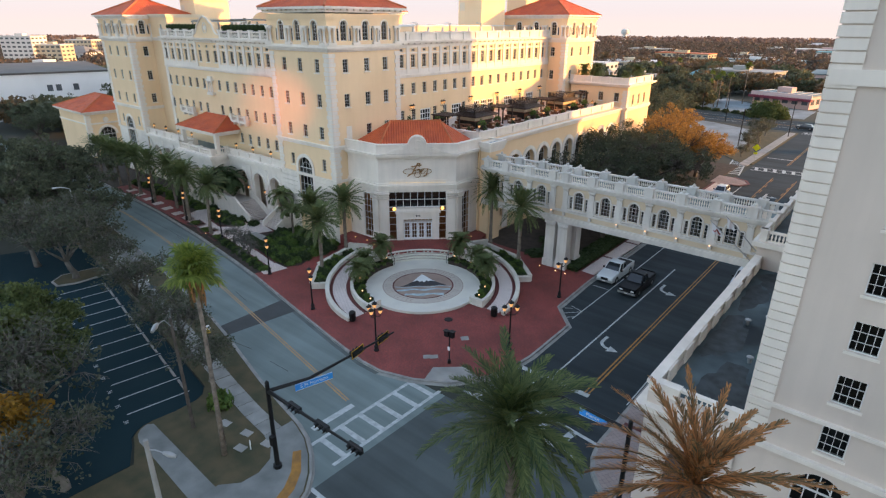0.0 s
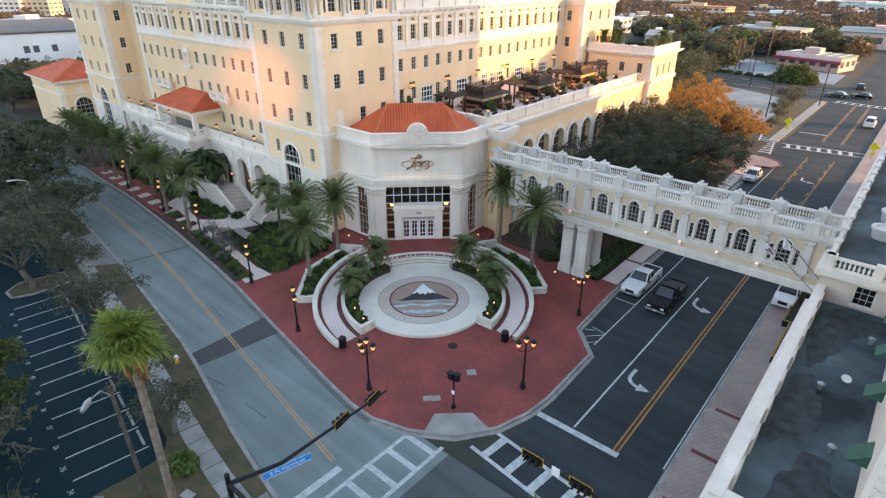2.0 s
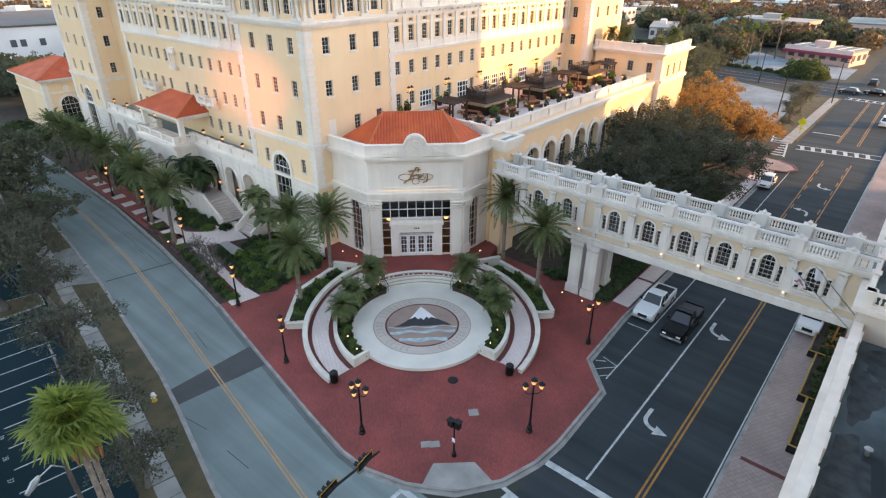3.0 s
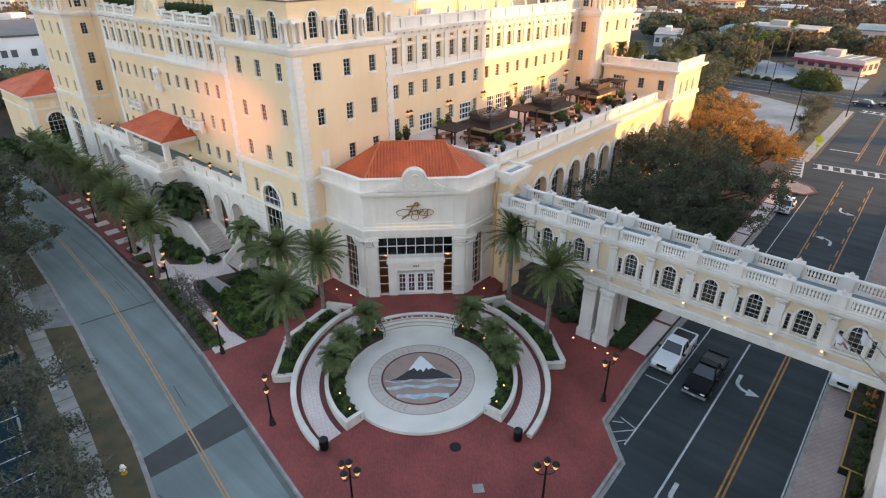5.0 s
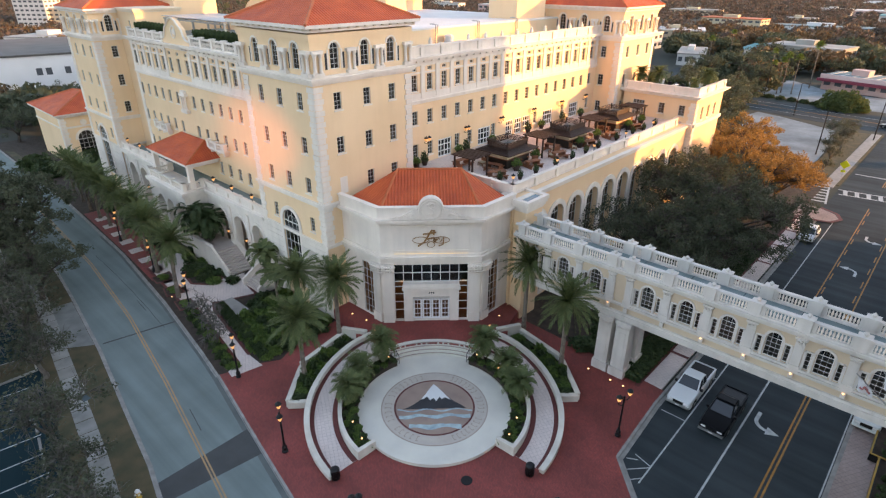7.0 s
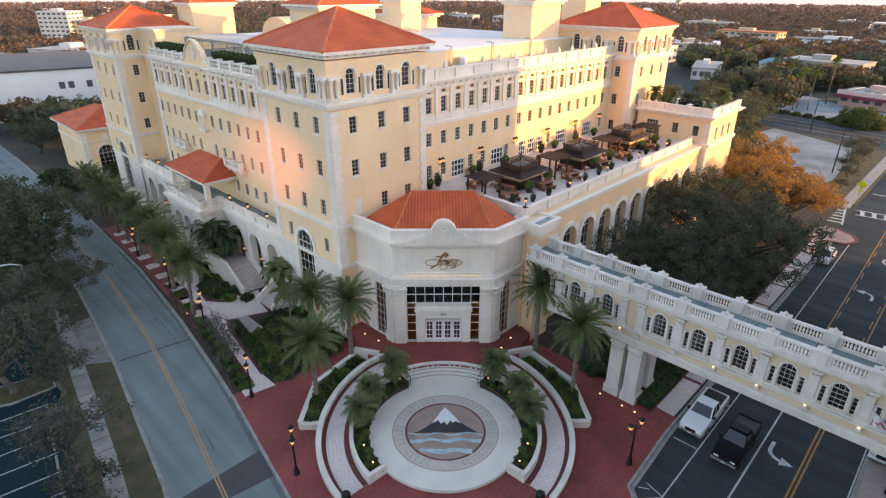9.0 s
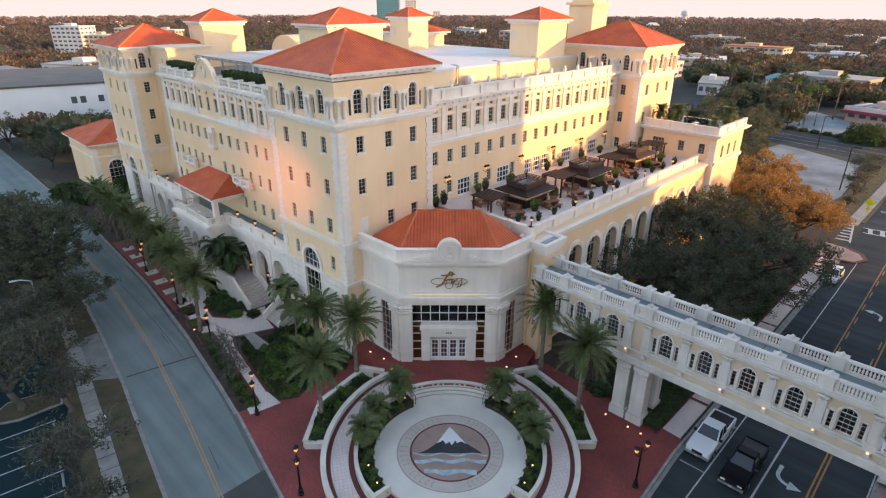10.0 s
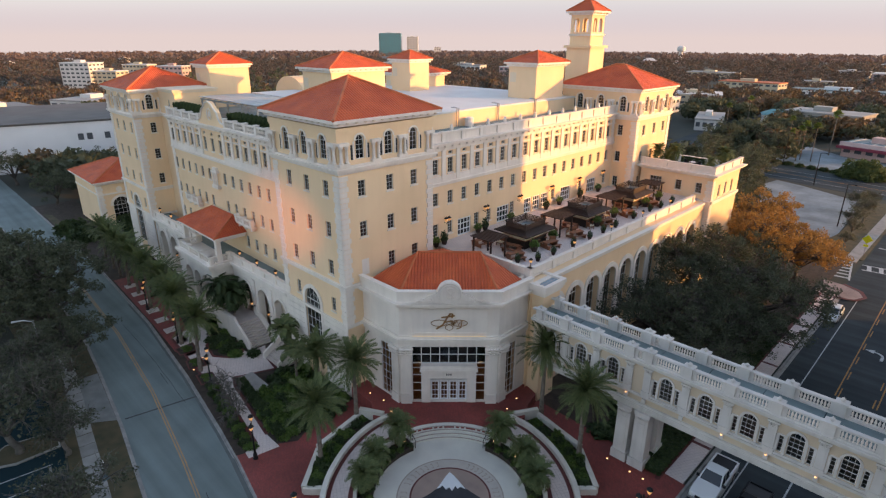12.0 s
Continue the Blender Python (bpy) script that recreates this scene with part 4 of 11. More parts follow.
def window_meshes(w, h, arched, nx, nz, frame_mat, glass):
    key = (round(w, 2), round(h, 2), arched, nx, nz, frame_mat.name, glass.name)
    if key in WIN:
        return WIN[key]
    heavy = frame_mat is FRAME_B
    g, t = Geo(), 0.17 if heavy else 0.055
    spring = h - w / 2 if arched else h
    g.box(-w / 2, -w / 2 + t, 0.1, 0.18, 0, spring)
    g.box(w / 2 - t, w / 2, 0.1, 0.18, 0, spring)
    g.box(-w / 2 + t, w / 2 - t, 0.1, 0.18, 0, t)
    bar = (0.05 if w < 1.2 else 0.11) if heavy else 0.024 if w < 1.6 else 0.055
    for k in range(1, nx):
        x = -w / 2 + w * k / nx
        top = spring + (math.sqrt(max(0, (w / 2) ** 2 - x * x)) if arched else 0)
        g.box(x - bar / 2, x + bar / 2, 0.11, 0.16, t, top)
    for k in range(1, nz):
        z = spring * k / nz
        b2 = bar * (1.6 if 2 * k == nz else 1.0)
        g.box(-w / 2 + t, w / 2 - t, 0.112, 0.158, z - b2 / 2, z + b2 / 2)
    if arched:
        r = w / 2
        pts = [(r * math.cos(math.pi * k / 12), spring + r * math.sin(math.pi * k / 12)) for k in range(13)]
        ins = [((r - t) * math.cos(math.pi * k / 12), spring + (r - t) * math.sin(math.pi * k / 12)) for k in range(13)]
        for k in range(12):
            q = [pts[k], pts[k + 1], ins[k + 1], ins[k]]
            g.add([(x, 0.1, z) for x, z in q] + [(x, 0.18, z) for x, z in q], [(0, 1, 2, 3), (7, 6, 5, 4), (0, 4, 5, 1), (2, 6, 7, 3)])
        g.box(-w / 2 + t, w / 2 - t, 0.11, 0.16, spring - bar, spring + bar)
        if w > 1.6:
            rr = r * 0.5
            for k in range(12):
                q = [(rr * math.cos(math.pi * k / 12), spring + rr * math.sin(math.pi * k / 12)), (rr * math.cos(math.pi * (k + 1) / 12), spring + rr * math.sin(math.pi * (k + 1) / 12))]
                g.tube([(q[0][0], 0.135, q[0][1]), (q[1][0], 0.135, q[1][1])], [0.03, 0.03], 4)
    else:
        g.box(-w / 2 + t, w / 2 - t, 0.1, 0.18, h - t, h)
    p = Geo()
    if arched:
        r = w / 2 - 0.01
        poly = [(-r, 0.01), (r, 0.01)] + [(r * math.cos(math.pi * k / 12), spring + r * math.sin(math.pi * k / 12)) for k in range(13)]
    else:
        poly = [(-w / 2 + 0.01, 0.01), (w / 2 - 0.01, 0.01), (w / 2 - 0.01, h - 0.01), (-w / 2 + 0.01, h - 0.01)]
    p.add([(x, 0.14, z) for x, z in poly], [tuple(range(len(poly)))])
    s = Geo().box(-w / 2 - 0.1, w / 2 + 0.1, -0.1, 0.1, -0.13, -0.005)
    me = (g.mesh("window", frame_mat), p.mesh("pane", glass), s.mesh("sill", STONE))
    WIN[key] = me
    return me


def window(face, u, z, w, h, parent, arched=False, nx=2, nz=4, frame_mat=None, glass=None, sill=True, d=0.0, name="window", label=""):
    fm, gm, sm = window_meshes(w, h, arched, nx, nz, frame_mat or FRAME_W, glass or GLASS)
    o = link(name, fm, parent, label, face.m(u, z, d))
    pane = link("pane", gm, o)
    pane.visible_shadow = False
    if sill:
        link("sill", sm, o)
    return o


def hip_roof(name, x0, x1, y0, y1, z0, z1, parent, over=1.0, ridge=0.0, along="x", eave=True):
    """A hipped tile roof with its eaves board, brackets and ridge tiles."""
    x0, x1, y0, y1 = x0 - over, x1 + over, y0 - over, y1 + over
    cx, cy = (x0 + x1) / 2, (y0 + y1) / 2
    a, b = ((cx - ridge / 2, cy, z1), (cx + ridge / 2, cy, z1)) if along == "x" else ((cx, cy - ridge / 2, z1), (cx, cy + ridge / 2, z1))
    c = [(x0, y0, z0), (x1, y0, z0), (x1, y1, z0), (x0, y1, z0)]
    if along == "x":
        fs = [(TILE_X, (c[0], c[1], b, a)), (TILE_X, (c[2], c[3], a, b)), (TILE_Y, (c[1], c[2], b)), (TILE_Y, (c[3], c[0], a))]
    else:
        fs = [(TILE_X, (c[0], c[1], a)), (TILE_X, (c[2], c[3], b)), (TILE_Y, (c[1], c[2], b, a)), (TILE_Y, (c[3], c[0], a, b))]
    r = part(name, Geo().add(fs[0][1], [tuple(range(len(fs[0][1])))]), TILE_X, parent, "orange-red clay tile roof")
    for tm, pts in fs[1:]:
        part("roof_slope", Geo().add(pts, [tuple(range(len(pts)))]), tm, r)
    ends = [(c[0], a), (c[1], b if along == "x" else a), (c[2], b), (c[3], a if along == "x" else b)]
    for p, q in ends + ([(a, b)] if ridge > 0.1 else []):
        part("ridge", Geo().tube([Vector(p) + Vector((0, 0, 0.03)), Vector(q) + Vector((0, 0, 0.03))], [0.13, 0.13], 6), RIDGE, r)
    if eave:
        g = Geo()
        g.box(x0 + 0.02, x1 - 0.02, y0 + 0.02, y1 - 0.02, z0 - 0.28, z0 - 0.005)
        g.box(x0 + over * 0.55, x1 - over * 0.55, y0 + over * 0.55, y1 - over * 0.55, z0 - 0.62, z0 - 0.28)
        part("eave", g, STONE, r, "pale stone eaves board")
        g = Geo()
        k = 0.9
        n = int((x1 - x0 - 2 * over) / k)
        for i in range(n + 1):
            x = x0 + over + (x1 - x0 - 2 * over) * i / n
            for yy in (y0 + 0.15, y1 - 0.15 - over * 0.5):
                g.box(x - 0.09, x + 0.09, yy, yy + over * 0.5, z0 - 0.42, z0 - 0.28)
        n = int((y1 - y0 - 2 * over) / k)
        for i in range(n + 1):
            y = y0 + over + (y1 - y0 - 2 * over) * i / n
            for xx in (x0 + 0.15, x1 - 0.15 - over * 0.5):
                g.box(xx, xx + over * 0.5, y - 0.09, y + 0.09, z0 - 0.42, z0 - 0.28)
        part_each("eaves_bracket", g, STUCCO_PALE, r)
    return r


QUOIN = {}


def quoins(face, u, z0, z1, parent, side=1, w=0.95, step=0.5):
    """Corner stones that alternate in length, on one face."""
    n = int((z1 - z0) / step)
    for k in range(n):
        ww = w if k % 2 else w * 0.82
        key = (round(ww, 2), step)
        if key not in QUOIN:
            QUOIN[key] = Geo().box(0, ww, -0.07, 0.0, 0.025, step - 0.025).mesh("quoin", STONE)
        if face.u.cross(-face.n).z > 0:
            link("quoin", QUOIN[key], parent, m=face.m(u if side > 0 else u - ww, z0 + step * k))
        else:
            link("quoin", QUOIN[key], parent, m=face.m(u + ww if side > 0 else u, z0 + step * k))


def band(x0, x1, y0, y1, prof, parent, name="cornice", material=None, label="pale stone cornice"):
    """A cornice round a block: rings of (out, z0, z1)."""
    g = Geo()
    for out, z0, z1 in prof:
        g.box(x0 - out, x1 + out, y0 - out, y1 + out, z0, z1)
    return part(name, g, material or STONE, parent, label)


def strip(face, u0, u1, prof, parent, name="cornice", material=None):
    g = Geo()
    for out, z0, z1 in prof:
        face.box(g, u0, u1, -0.1, out, z0, z1)
    return part(name, g, material or STONE, parent)


BAL = [(0.05, 0), (0.05, 0.06), (0.035, 0.1), (0.075, 0.24), (0.065, 0.34), (0.03, 0.5), (0.05, 0.56), (0.05, 0.62)]
BAL_ME = Geo().lathe(BAL, 6).mesh("baluster", STONE)


def balustrade(face, u0, u1, z, parent, post_every=3.2, h=0.95, posts=True, solid=False, step=0.26, name="balustrade", d=0.0):
    """Plinth, balusters, rail and posts along a face; solid: panels in place of balusters."""
    n = max(1, round((u1 - u0) / post_every))
    b = part(name, Geo(), STONE, parent)
    g = Geo()
    face.box(g, u0, u1, d - 0.14, d + 0.14, z, z + 0.14)
    w = 0.23 if solid else 0.15
    face.box(g, u0, u1, d - w, d + w, z + h - 0.17, z + h)
    part("rail", g, STONE, b)
    for i in range(n + 1):
        u = u0 + (u1 - u0) * i / n
        if posts:
            g = Geo()
            up = 0.0 if solid else 0.06
            face.box(g, u - 0.25, u + 0.25, d - 0.22, d + 0.22, z, z + h + up)
            face.box(g, u - 0.31, u + 0.31, d - 0.28, d + 0.28, z + h + up, z + h + up + (0.05 if solid else 0.1))
            part("post", g, STONE, b)
        if i < n:
            ua, ub = u + 0.3, u0 + (u1 - u0) * (i + 1) / n - 0.3
            if solid:
                g = Geo()
                face.box(g, ua, ub, d - 0.06, d + 0.06, z + 0.14, z + h - 0.17)
                face.box(g, ua + 0.2, ub - 0.2, d - 0.085, d + 0.085, z + 0.24, z + h - 0.27)
                part("panel", g, STONE, b)
            else:
                k = max(1, int((ub - ua) / step))
                for j in range(k + 1):
                    p = face.at(ua + (ub - ua) * j / k, d, z + 0.14)
                    link("baluster", BAL_ME, b, m=Matrix.Translation(p) @ Matrix.Diagonal((1.15, 1.15, (h - 0.31) / 0.62, 1)))
    return b


def column(g, x, y, z0, z1, r=0.16, seg=8):
    h = z1 - z0
    g.lathe([(r * 1.35, 0), (r * 1.35, 0.12), (r, 0.18), (r * 0.88, h - 0.32), (r * 1.1, h - 0.28), (r * 1.5, h - 0.06), (r * 1.55, h)], seg, (x, y, z0))


COLUMN_ME = Geo()
column(COLUMN_ME, 0, 0, 0, 1.6, 0.15)
COLUMN_ME = COLUMN_ME.mesh("arcade_column", STONE, True)

# ---- the hotel ----
hotel = thing("hotel_building", "cream stucco hotel with white stone trim and orange-red tile roofs", "building")
S = (1, 0, 0), (0, -1, 0)
E_ = (0, 1, 0), (1, 0, 0)
ROWS3 = (13.3, 17.2, 21.2)


def tower(x0, x1, y0, y1, south, east, base_arch, roof_top, blind=False, eave_z=28.25, over=0.7, ridge=0.0):
    """A corner tower: three storeys of windows, an arcaded top storey, a belt below it and a hipped roof."""
    w = x1 - x0
    cols = [w * 0.248, w * 0.522, w * 0.805]
    for kind, face, show in (("s", Face((x0, y0, 0), *S), south), ("e", Face((x1, y0, 0), *E_), east)):
        wid = w if kind == "s" else y1 - y0
        cs = cols if kind == "s" else [2.5, 5.9, 9.05]
        holes = []
        for i, c in enumerate(cs):
            for j, z in enumerate(ROWS3):
                if not (blind and kind == "e" and i == 0 and j == 0):
                    holes.append((c - 0.42, c + 0.42, z, z + 1.55, False))
            holes.append((c - 0.48, c + 0.48, 24.75, 26.95, True))
        if base_arch and kind == "s":
            holes.append((w * 0.47 - 1.45, w * 0.47 + 1.45, 2.6, 10.6, True))
            holes += [(cs[0] - 0.36, cs[0] + 0.36, 9.3, 10.8, False), (cs[2] - 0.36, cs[2] + 0.36, 9.3, 10.8, False)]
        g = Geo()
        wall(g, face, 0, wid, 0, 27.7, holes, 0.35)
        part("wall", g, STUCCO, hotel, "cream stucco tower wall")
        for a, b, lo, hi, ar in holes:
            big = b - a > 2
            window(face, (a + b) / 2, lo, b - a, hi - lo, hotel, ar, 4 if big else 2, 6 if big else 4, FRAME_W, GLASS, sill=not ar)
        if blind and kind == "e":
            g = Geo()
            face.box(g, cs[0] - 0.42, cs[0] + 0.42, 0.0, 0.03, 13.3, 14.9)
            part("blind_panel", g, STONE, hotel, "pale closed panel")
        g = Geo()
        edges = [0.55] + [(cs[0] + cs[1]) / 2, (cs[1] + cs[2]) / 2] + [wid - 0.55]
        for e in edges:
            for o in (-0.3, 0.3):
                p = face.at(e + o, 0.2, 0)
                link("arcade_column", COLUMN_ME, hotel, m=pose(p.x, p.y, 24.55))
            g = Geo()
            face.box(g, e - 0.55, e + 0.55, 0, 0.36, 24.3, 24.55)
            part("arcade_plinth", g, STONE, hotel)
            g = Geo()
            face.box(g, e - 0.55, e + 0.55, 0, 0.38, 26.15, 26.4)
            part("arcade_capital", g, STONE, hotel)
        for c in cs:
            g = Geo()
            for k in range(12):
                a0, a1 = math.pi * k / 12, math.pi * (k + 1) / 12
                q = [(c + r * math.cos(a), 26.47 + r * math.sin(a)) for r, a in ((0.5, a0), (0.5, a1), (0.66, a1), (0.66, a0))]
                g.add([face.at(u, 0, z) for u, z in q] + [face.at(u, 0.08, z) for u, z in q], [(4, 5, 6, 7), (0, 1, 5, 4), (2, 3, 7, 6)])
            part("arch_trim", g, STONE, hotel)
            for sx in (-0.74, 0.74):
                j = Geo()
                face.box(j, c + sx - 0.08, c + sx + 0.08, 0.0, 0.06, 24.75, 26.4)
                part("jamb_trim", j, STONE, hotel)
        for c in cs:
            g = Geo()
            for sx in (-0.95, 0.95):
                face.box(g, c + sx - 0.11, c + sx + 0.11, 0.004, 0.02, 24.75, 26.1)
            part_each("slot_window", g, MED_DARK, hotel, "narrow dark slot")
        quoins(face, 0, 8.4, 23.7, hotel, 1)
        quoins(face, wid, 8.4, 23.7, hotel, -1)
        if base_arch and kind == "s":
            g = Geo()
            c = w * 0.47
            for k in range(14):
                a0, a1 = math.pi * k / 14, math.pi * (k + 1) / 14
                q = [(c + r * math.cos(a), 9.15 + r * math.sin(a)) for r, a in ((1.46, a0), (1.46, a1), (1.85, a1), (1.85, a0))]
                g.add([face.at(u, 0, z) for u, z in q] + [face.at(u, 0.12, z) for u, z in q], [(4, 5, 6, 7), (0, 1, 5, 4), (2, 3, 7, 6)])
            for sx in (-1, 1):
                face.box(g, c + sx * 1.655 - 0.2, c + sx * 1.655 + 0.2, 0, 0.12, 2.2, 9.15)
            part("arch_surround", g, STONE, hotel)
    # back walls, belts, base and roof
    g = Geo()
    wall(g, Face((x1, y1, 0), (-1, 0, 0), (0, 1, 0)), 0, w, 0, 27.7)
    wall(g, Face((x0, y1, 0), (0, -1, 0), (-1, 0, 0)), 0, y1 - y0, 0, 27.7)
    part("wall", g, STUCCO, hotel)
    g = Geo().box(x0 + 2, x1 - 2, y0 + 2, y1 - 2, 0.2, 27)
    part("dark_room_core", g, INTERIOR, hotel)
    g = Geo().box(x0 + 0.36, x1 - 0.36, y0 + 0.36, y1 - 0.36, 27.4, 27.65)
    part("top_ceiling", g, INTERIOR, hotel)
    band(x0, x1, y0, y1, [(0.12, 23.55, 23.75), (0.3, 23.75, 23.95), (0.42, 23.95, 24.1), (0.2, 24.1, 24.3)], hotel)
    band(x0, x1, y0, y1, [(0.1, 12.2, 12.45), (0.22, 12.45, 12.7)], hotel)
    band(x0, x1, y0, y1, [(0.08, 8.1, 8.3), (0.18, 8.3, 8.45)], hotel)
    band(x0, x1, y0, y1, [(0.06, 27.0, 27.2), (0.12, 27.2, 27.7)], hotel, "frieze", STUCCO)
    hip_roof("roof", x0, x1, y0, y1, eave_z, roof_top, hotel, over, ridge)


tower(-65.5, -54.0, 43.75, 55.4, True, True, True, 31.6, True, 28.45, 0.72)
tower(-117.8, -106.3, 43.75, 55.0, True, True, True, 30.65, False, 27.8, 0.62)
tower(-65.5, -52.2, 96.0, 107.2, True, True, False, 31.2, False, 28.15, 0.65, 1.6)


def stone_base(face, holes, u0, u1, z1):
    us = sorted({u0, u1, *[h[0] for h in holes], *[h[1] for h in holes]})
    for a, b in zip(us, us[1:]):
        if any(h[0] < (a + b) / 2 < h[1] for h in holes):
            continue
        z = 0.2
        while z < z1 - 0.1:
            g = Geo()
            face.box(g, a, b, 0.0, 0.09, z + 0.02, min(z + 0.62, z1) - 0.02)
            part("stone_course", g, STONE, hotel)
            z += 0.62


stone_base(Face((-65.5, 43.75, 0), *S), [(3.55, 7.26, 0, 0)], 0, 11.5, 8.1)
stone_base(Face((-117.5, 43.75, 0), *S), [(3.55, 7.26, 0, 0)], 0, 11.5, 8.1)


def wing(face, length, cols, rows, z_top, skip=(), top_panel=True, doors=(), plain=None):
    """A long facade: rows of windows, a belt, a top row set between small piers, and a cornice."""
    holes = []
    for i, c in enumerate(cols):
        for j, z in enumerate(rows):
            if (i, j) in skip:
                continue
            holes.append((c - 0.40, c + 0.40, z, z + 1.5, False))
        if (i, "t") not in skip:
            holes.append((c - 0.42, c + 0.42, 21.05, 22.75, False))
            holes.append((c - 0.32, c + 0.32, 23.1, 23.5, False))
    for u, w, z, h in doors:
        holes.append((u - w / 2, u + w / 2, z, z + h, False))
    g = Geo()
    wall(g, face, 0, length, 0, z_top, holes, 0.35)
    part("wall", g, STUCCO, hotel, "cream stucco wing wall")
    for a, b, lo, hi, ar in holes:
        if hi - lo < 0.6:
            window(face, (a + b) / 2, lo, b - a, hi - lo, hotel, False, 2, 1, FRAME_W, GLASS, sill=False)
        elif hi - lo > 2.0:
            nl = max(2, round((b - a) / 0.62))
            window(face, (a + b) / 2, lo, b - a, hi - lo, hotel, False, nl, 3, FRAME_B, GLASS, sill=False, name="french_door", label="white glazed french doors")
        else:
            window(face, (a + b) / 2, lo, b - a, hi - lo, hotel, False, 2, 4, FRAME_W, GLASS)
    strip(face, 0, length, [(0.1, 19.75, 19.95), (0.24, 19.95, 20.15), (0.12, 20.15, 20.3)], hotel, "belt")
    strip(face, 0, length, [(0.1, 23.85, 24.05), (0.25, 24.05, 24.2), (0.5, 24.2, 24.4), (0.6, 24.4, 24.5)], hotel)
    g, h2 = Geo(), Geo()
    for i in range(len(cols) + 1):
        if i == 0:
            u = cols[0] - (cols[1] - cols[0]) / 2
        elif i == len(cols):
            u = cols[-1] + (cols[-1] - cols[-2]) / 2
        else:
            u = (cols[i - 1] + cols[i]) / 2
        if not (0.25 < u < length - 0.2) or plain and plain[0] < u < plain[1]:
            continue
        q = Geo()
        face.box(q, u - 0.28, u + 0.28, 0, 0.14, 20.3, 23.55)
        face.box(q, u - 0.34, u + 0.34, 0, 0.2, 23.55, 23.7)
        part("window_pier", q, STONE, hotel)
        face.box(h2, u - 0.1, u + 0.1, 0.1, 0.5, 24.02, 24.2)
        face.box(h2, u - 1.1 - 0.1, u - 1.1 + 0.1, 0.1, 0.5, 24.02, 24.2)
    for a, b in ((0, length),) if not plain else ((0, plain[0]), (plain[1], length)):
        face.box(g, a, b, 0, 0.1, 20.3, 20.85)
        face.box(g, a, b, 0, 0.08, 22.85, 23.02)
        face.box(g, a, b, 0, 0.1, 23.6, 23.85)
    part_each("window_frieze", g, STONE, hotel)
    part_each("cornice_bracket", h2, STONE, hotel)


# east wing over the terrace
EW = Face((-55.7, 55.4, 0), *E_)
e_cols = [2.15 + 2.29 * k for k in range(17)]
e_doors = [(6.9, 2.3, 13.12, 2.15), (14.1, 2.4, 13.12, 2.15), (19.3, 1.6, 13.12, 2.15), (21.2, 1.6, 13.12, 2.15), (23.1, 1.6, 13.12, 2.15), (28.2, 2.4, 13.12, 2.15), (35.1, 2.3, 13.12, 2.15)]
e_skip = {(i, 0) for i, c in enumerate(e_cols) if any(abs(c - d[0]) < d[1] / 2 + 0.55 for d in e_doors)}
wing(EW, 40.6, e_cols, (13.9, 17.5), 24.5, e_skip, doors=e_doors)
balustrade(EW, 0.2, 40.4, 24.5, hotel, 3.1, 1.1, solid=True, d=-0.1)
# south wing
SW = Face((-100.0, 46.3, 0), *S)
s_cols = [100 - q for q in (99.0, 96.85, 94.65, 92.4, 90.2, 88.0, 85.75, 83.5, 81.2, 78.95, 76.7, 74.45, 72.2, 70.0, 67.8)]
wing(SW, 34.5, s_cols, (9.6, 13.3, 17.0), 24.5, {(6, 1), (6, 2), (4, 0), (5, 0), (6, 0), (7, 0), (8, 0)}, plain=(11.1, 17.4))
for a, b in ((0.2, 11.0), (18.5, 34.3)):
    balustrade(SW, a, b, 24.5, hotel, 2.7, 1.05, d=-0.1)
g = Geo()
prof = [(11.0, 24.0), (11.0, 25.0), (11.6, 25.1), (12.0, 25.5), (12.3, 26.3), (12.9, 26.7), (13.4, 27.2), (14.25, 27.5), (15.1, 27.2), (15.6, 26.7), (16.2, 26.3), (16.5, 25.5), (16.9, 25.1), (17.5, 25.0), (17.5, 24.0)]
prof = [(11.0 + (u - 11.0) * 1.14, z) for u, z in prof]
g.add([SW.at(u, 0.12, z) for u, z in prof] + [SW.at(u, -0.35, z) for u, z in prof], [tuple(range(15)), tuple(range(29, 14, -1))] + [(i, (i + 1) % 15, 15 + (i + 1) % 15, 15 + i) for i in range(15)])
part("curved_gable", g, STUCCO, hotel, "curved cream gable with a round relief")
g = Geo()
for i in range(12):
    SWm = [SW.at(u, 0.16, z) for u, z in (prof[i + 1], prof[i + 2])] if i + 2 < 15 else None
    if SWm:
        g.tube(SWm, [0.12, 0.12], 5)
for k in range(16):
    a, b = 2 * math.pi * k / 16, 2 * math.pi * (k + 1) / 16
    g.tube([SW.at(14.7 + 0.55 * math.cos(a), 0.15, 25.9 + 0.7 * math.sin(a)), SW.at(14.7 + 0.55 * math.cos(b), 0.15, 25.9 + 0.7 * math.sin(b))], [0.07, 0.07], 5)
part("gable_moulding", g, STONE, hotel)
g = Geo().lathe([(0.42, -0.07), (0.3, 0.03), (0.1, 0.06)], 14, (0, 0, 0), Matrix.Translation(SW.at(14.7, 0.14, 25.9)) @ pose(0, 0, 0, 90))
part("gable_relief", g, STONE, hotel)
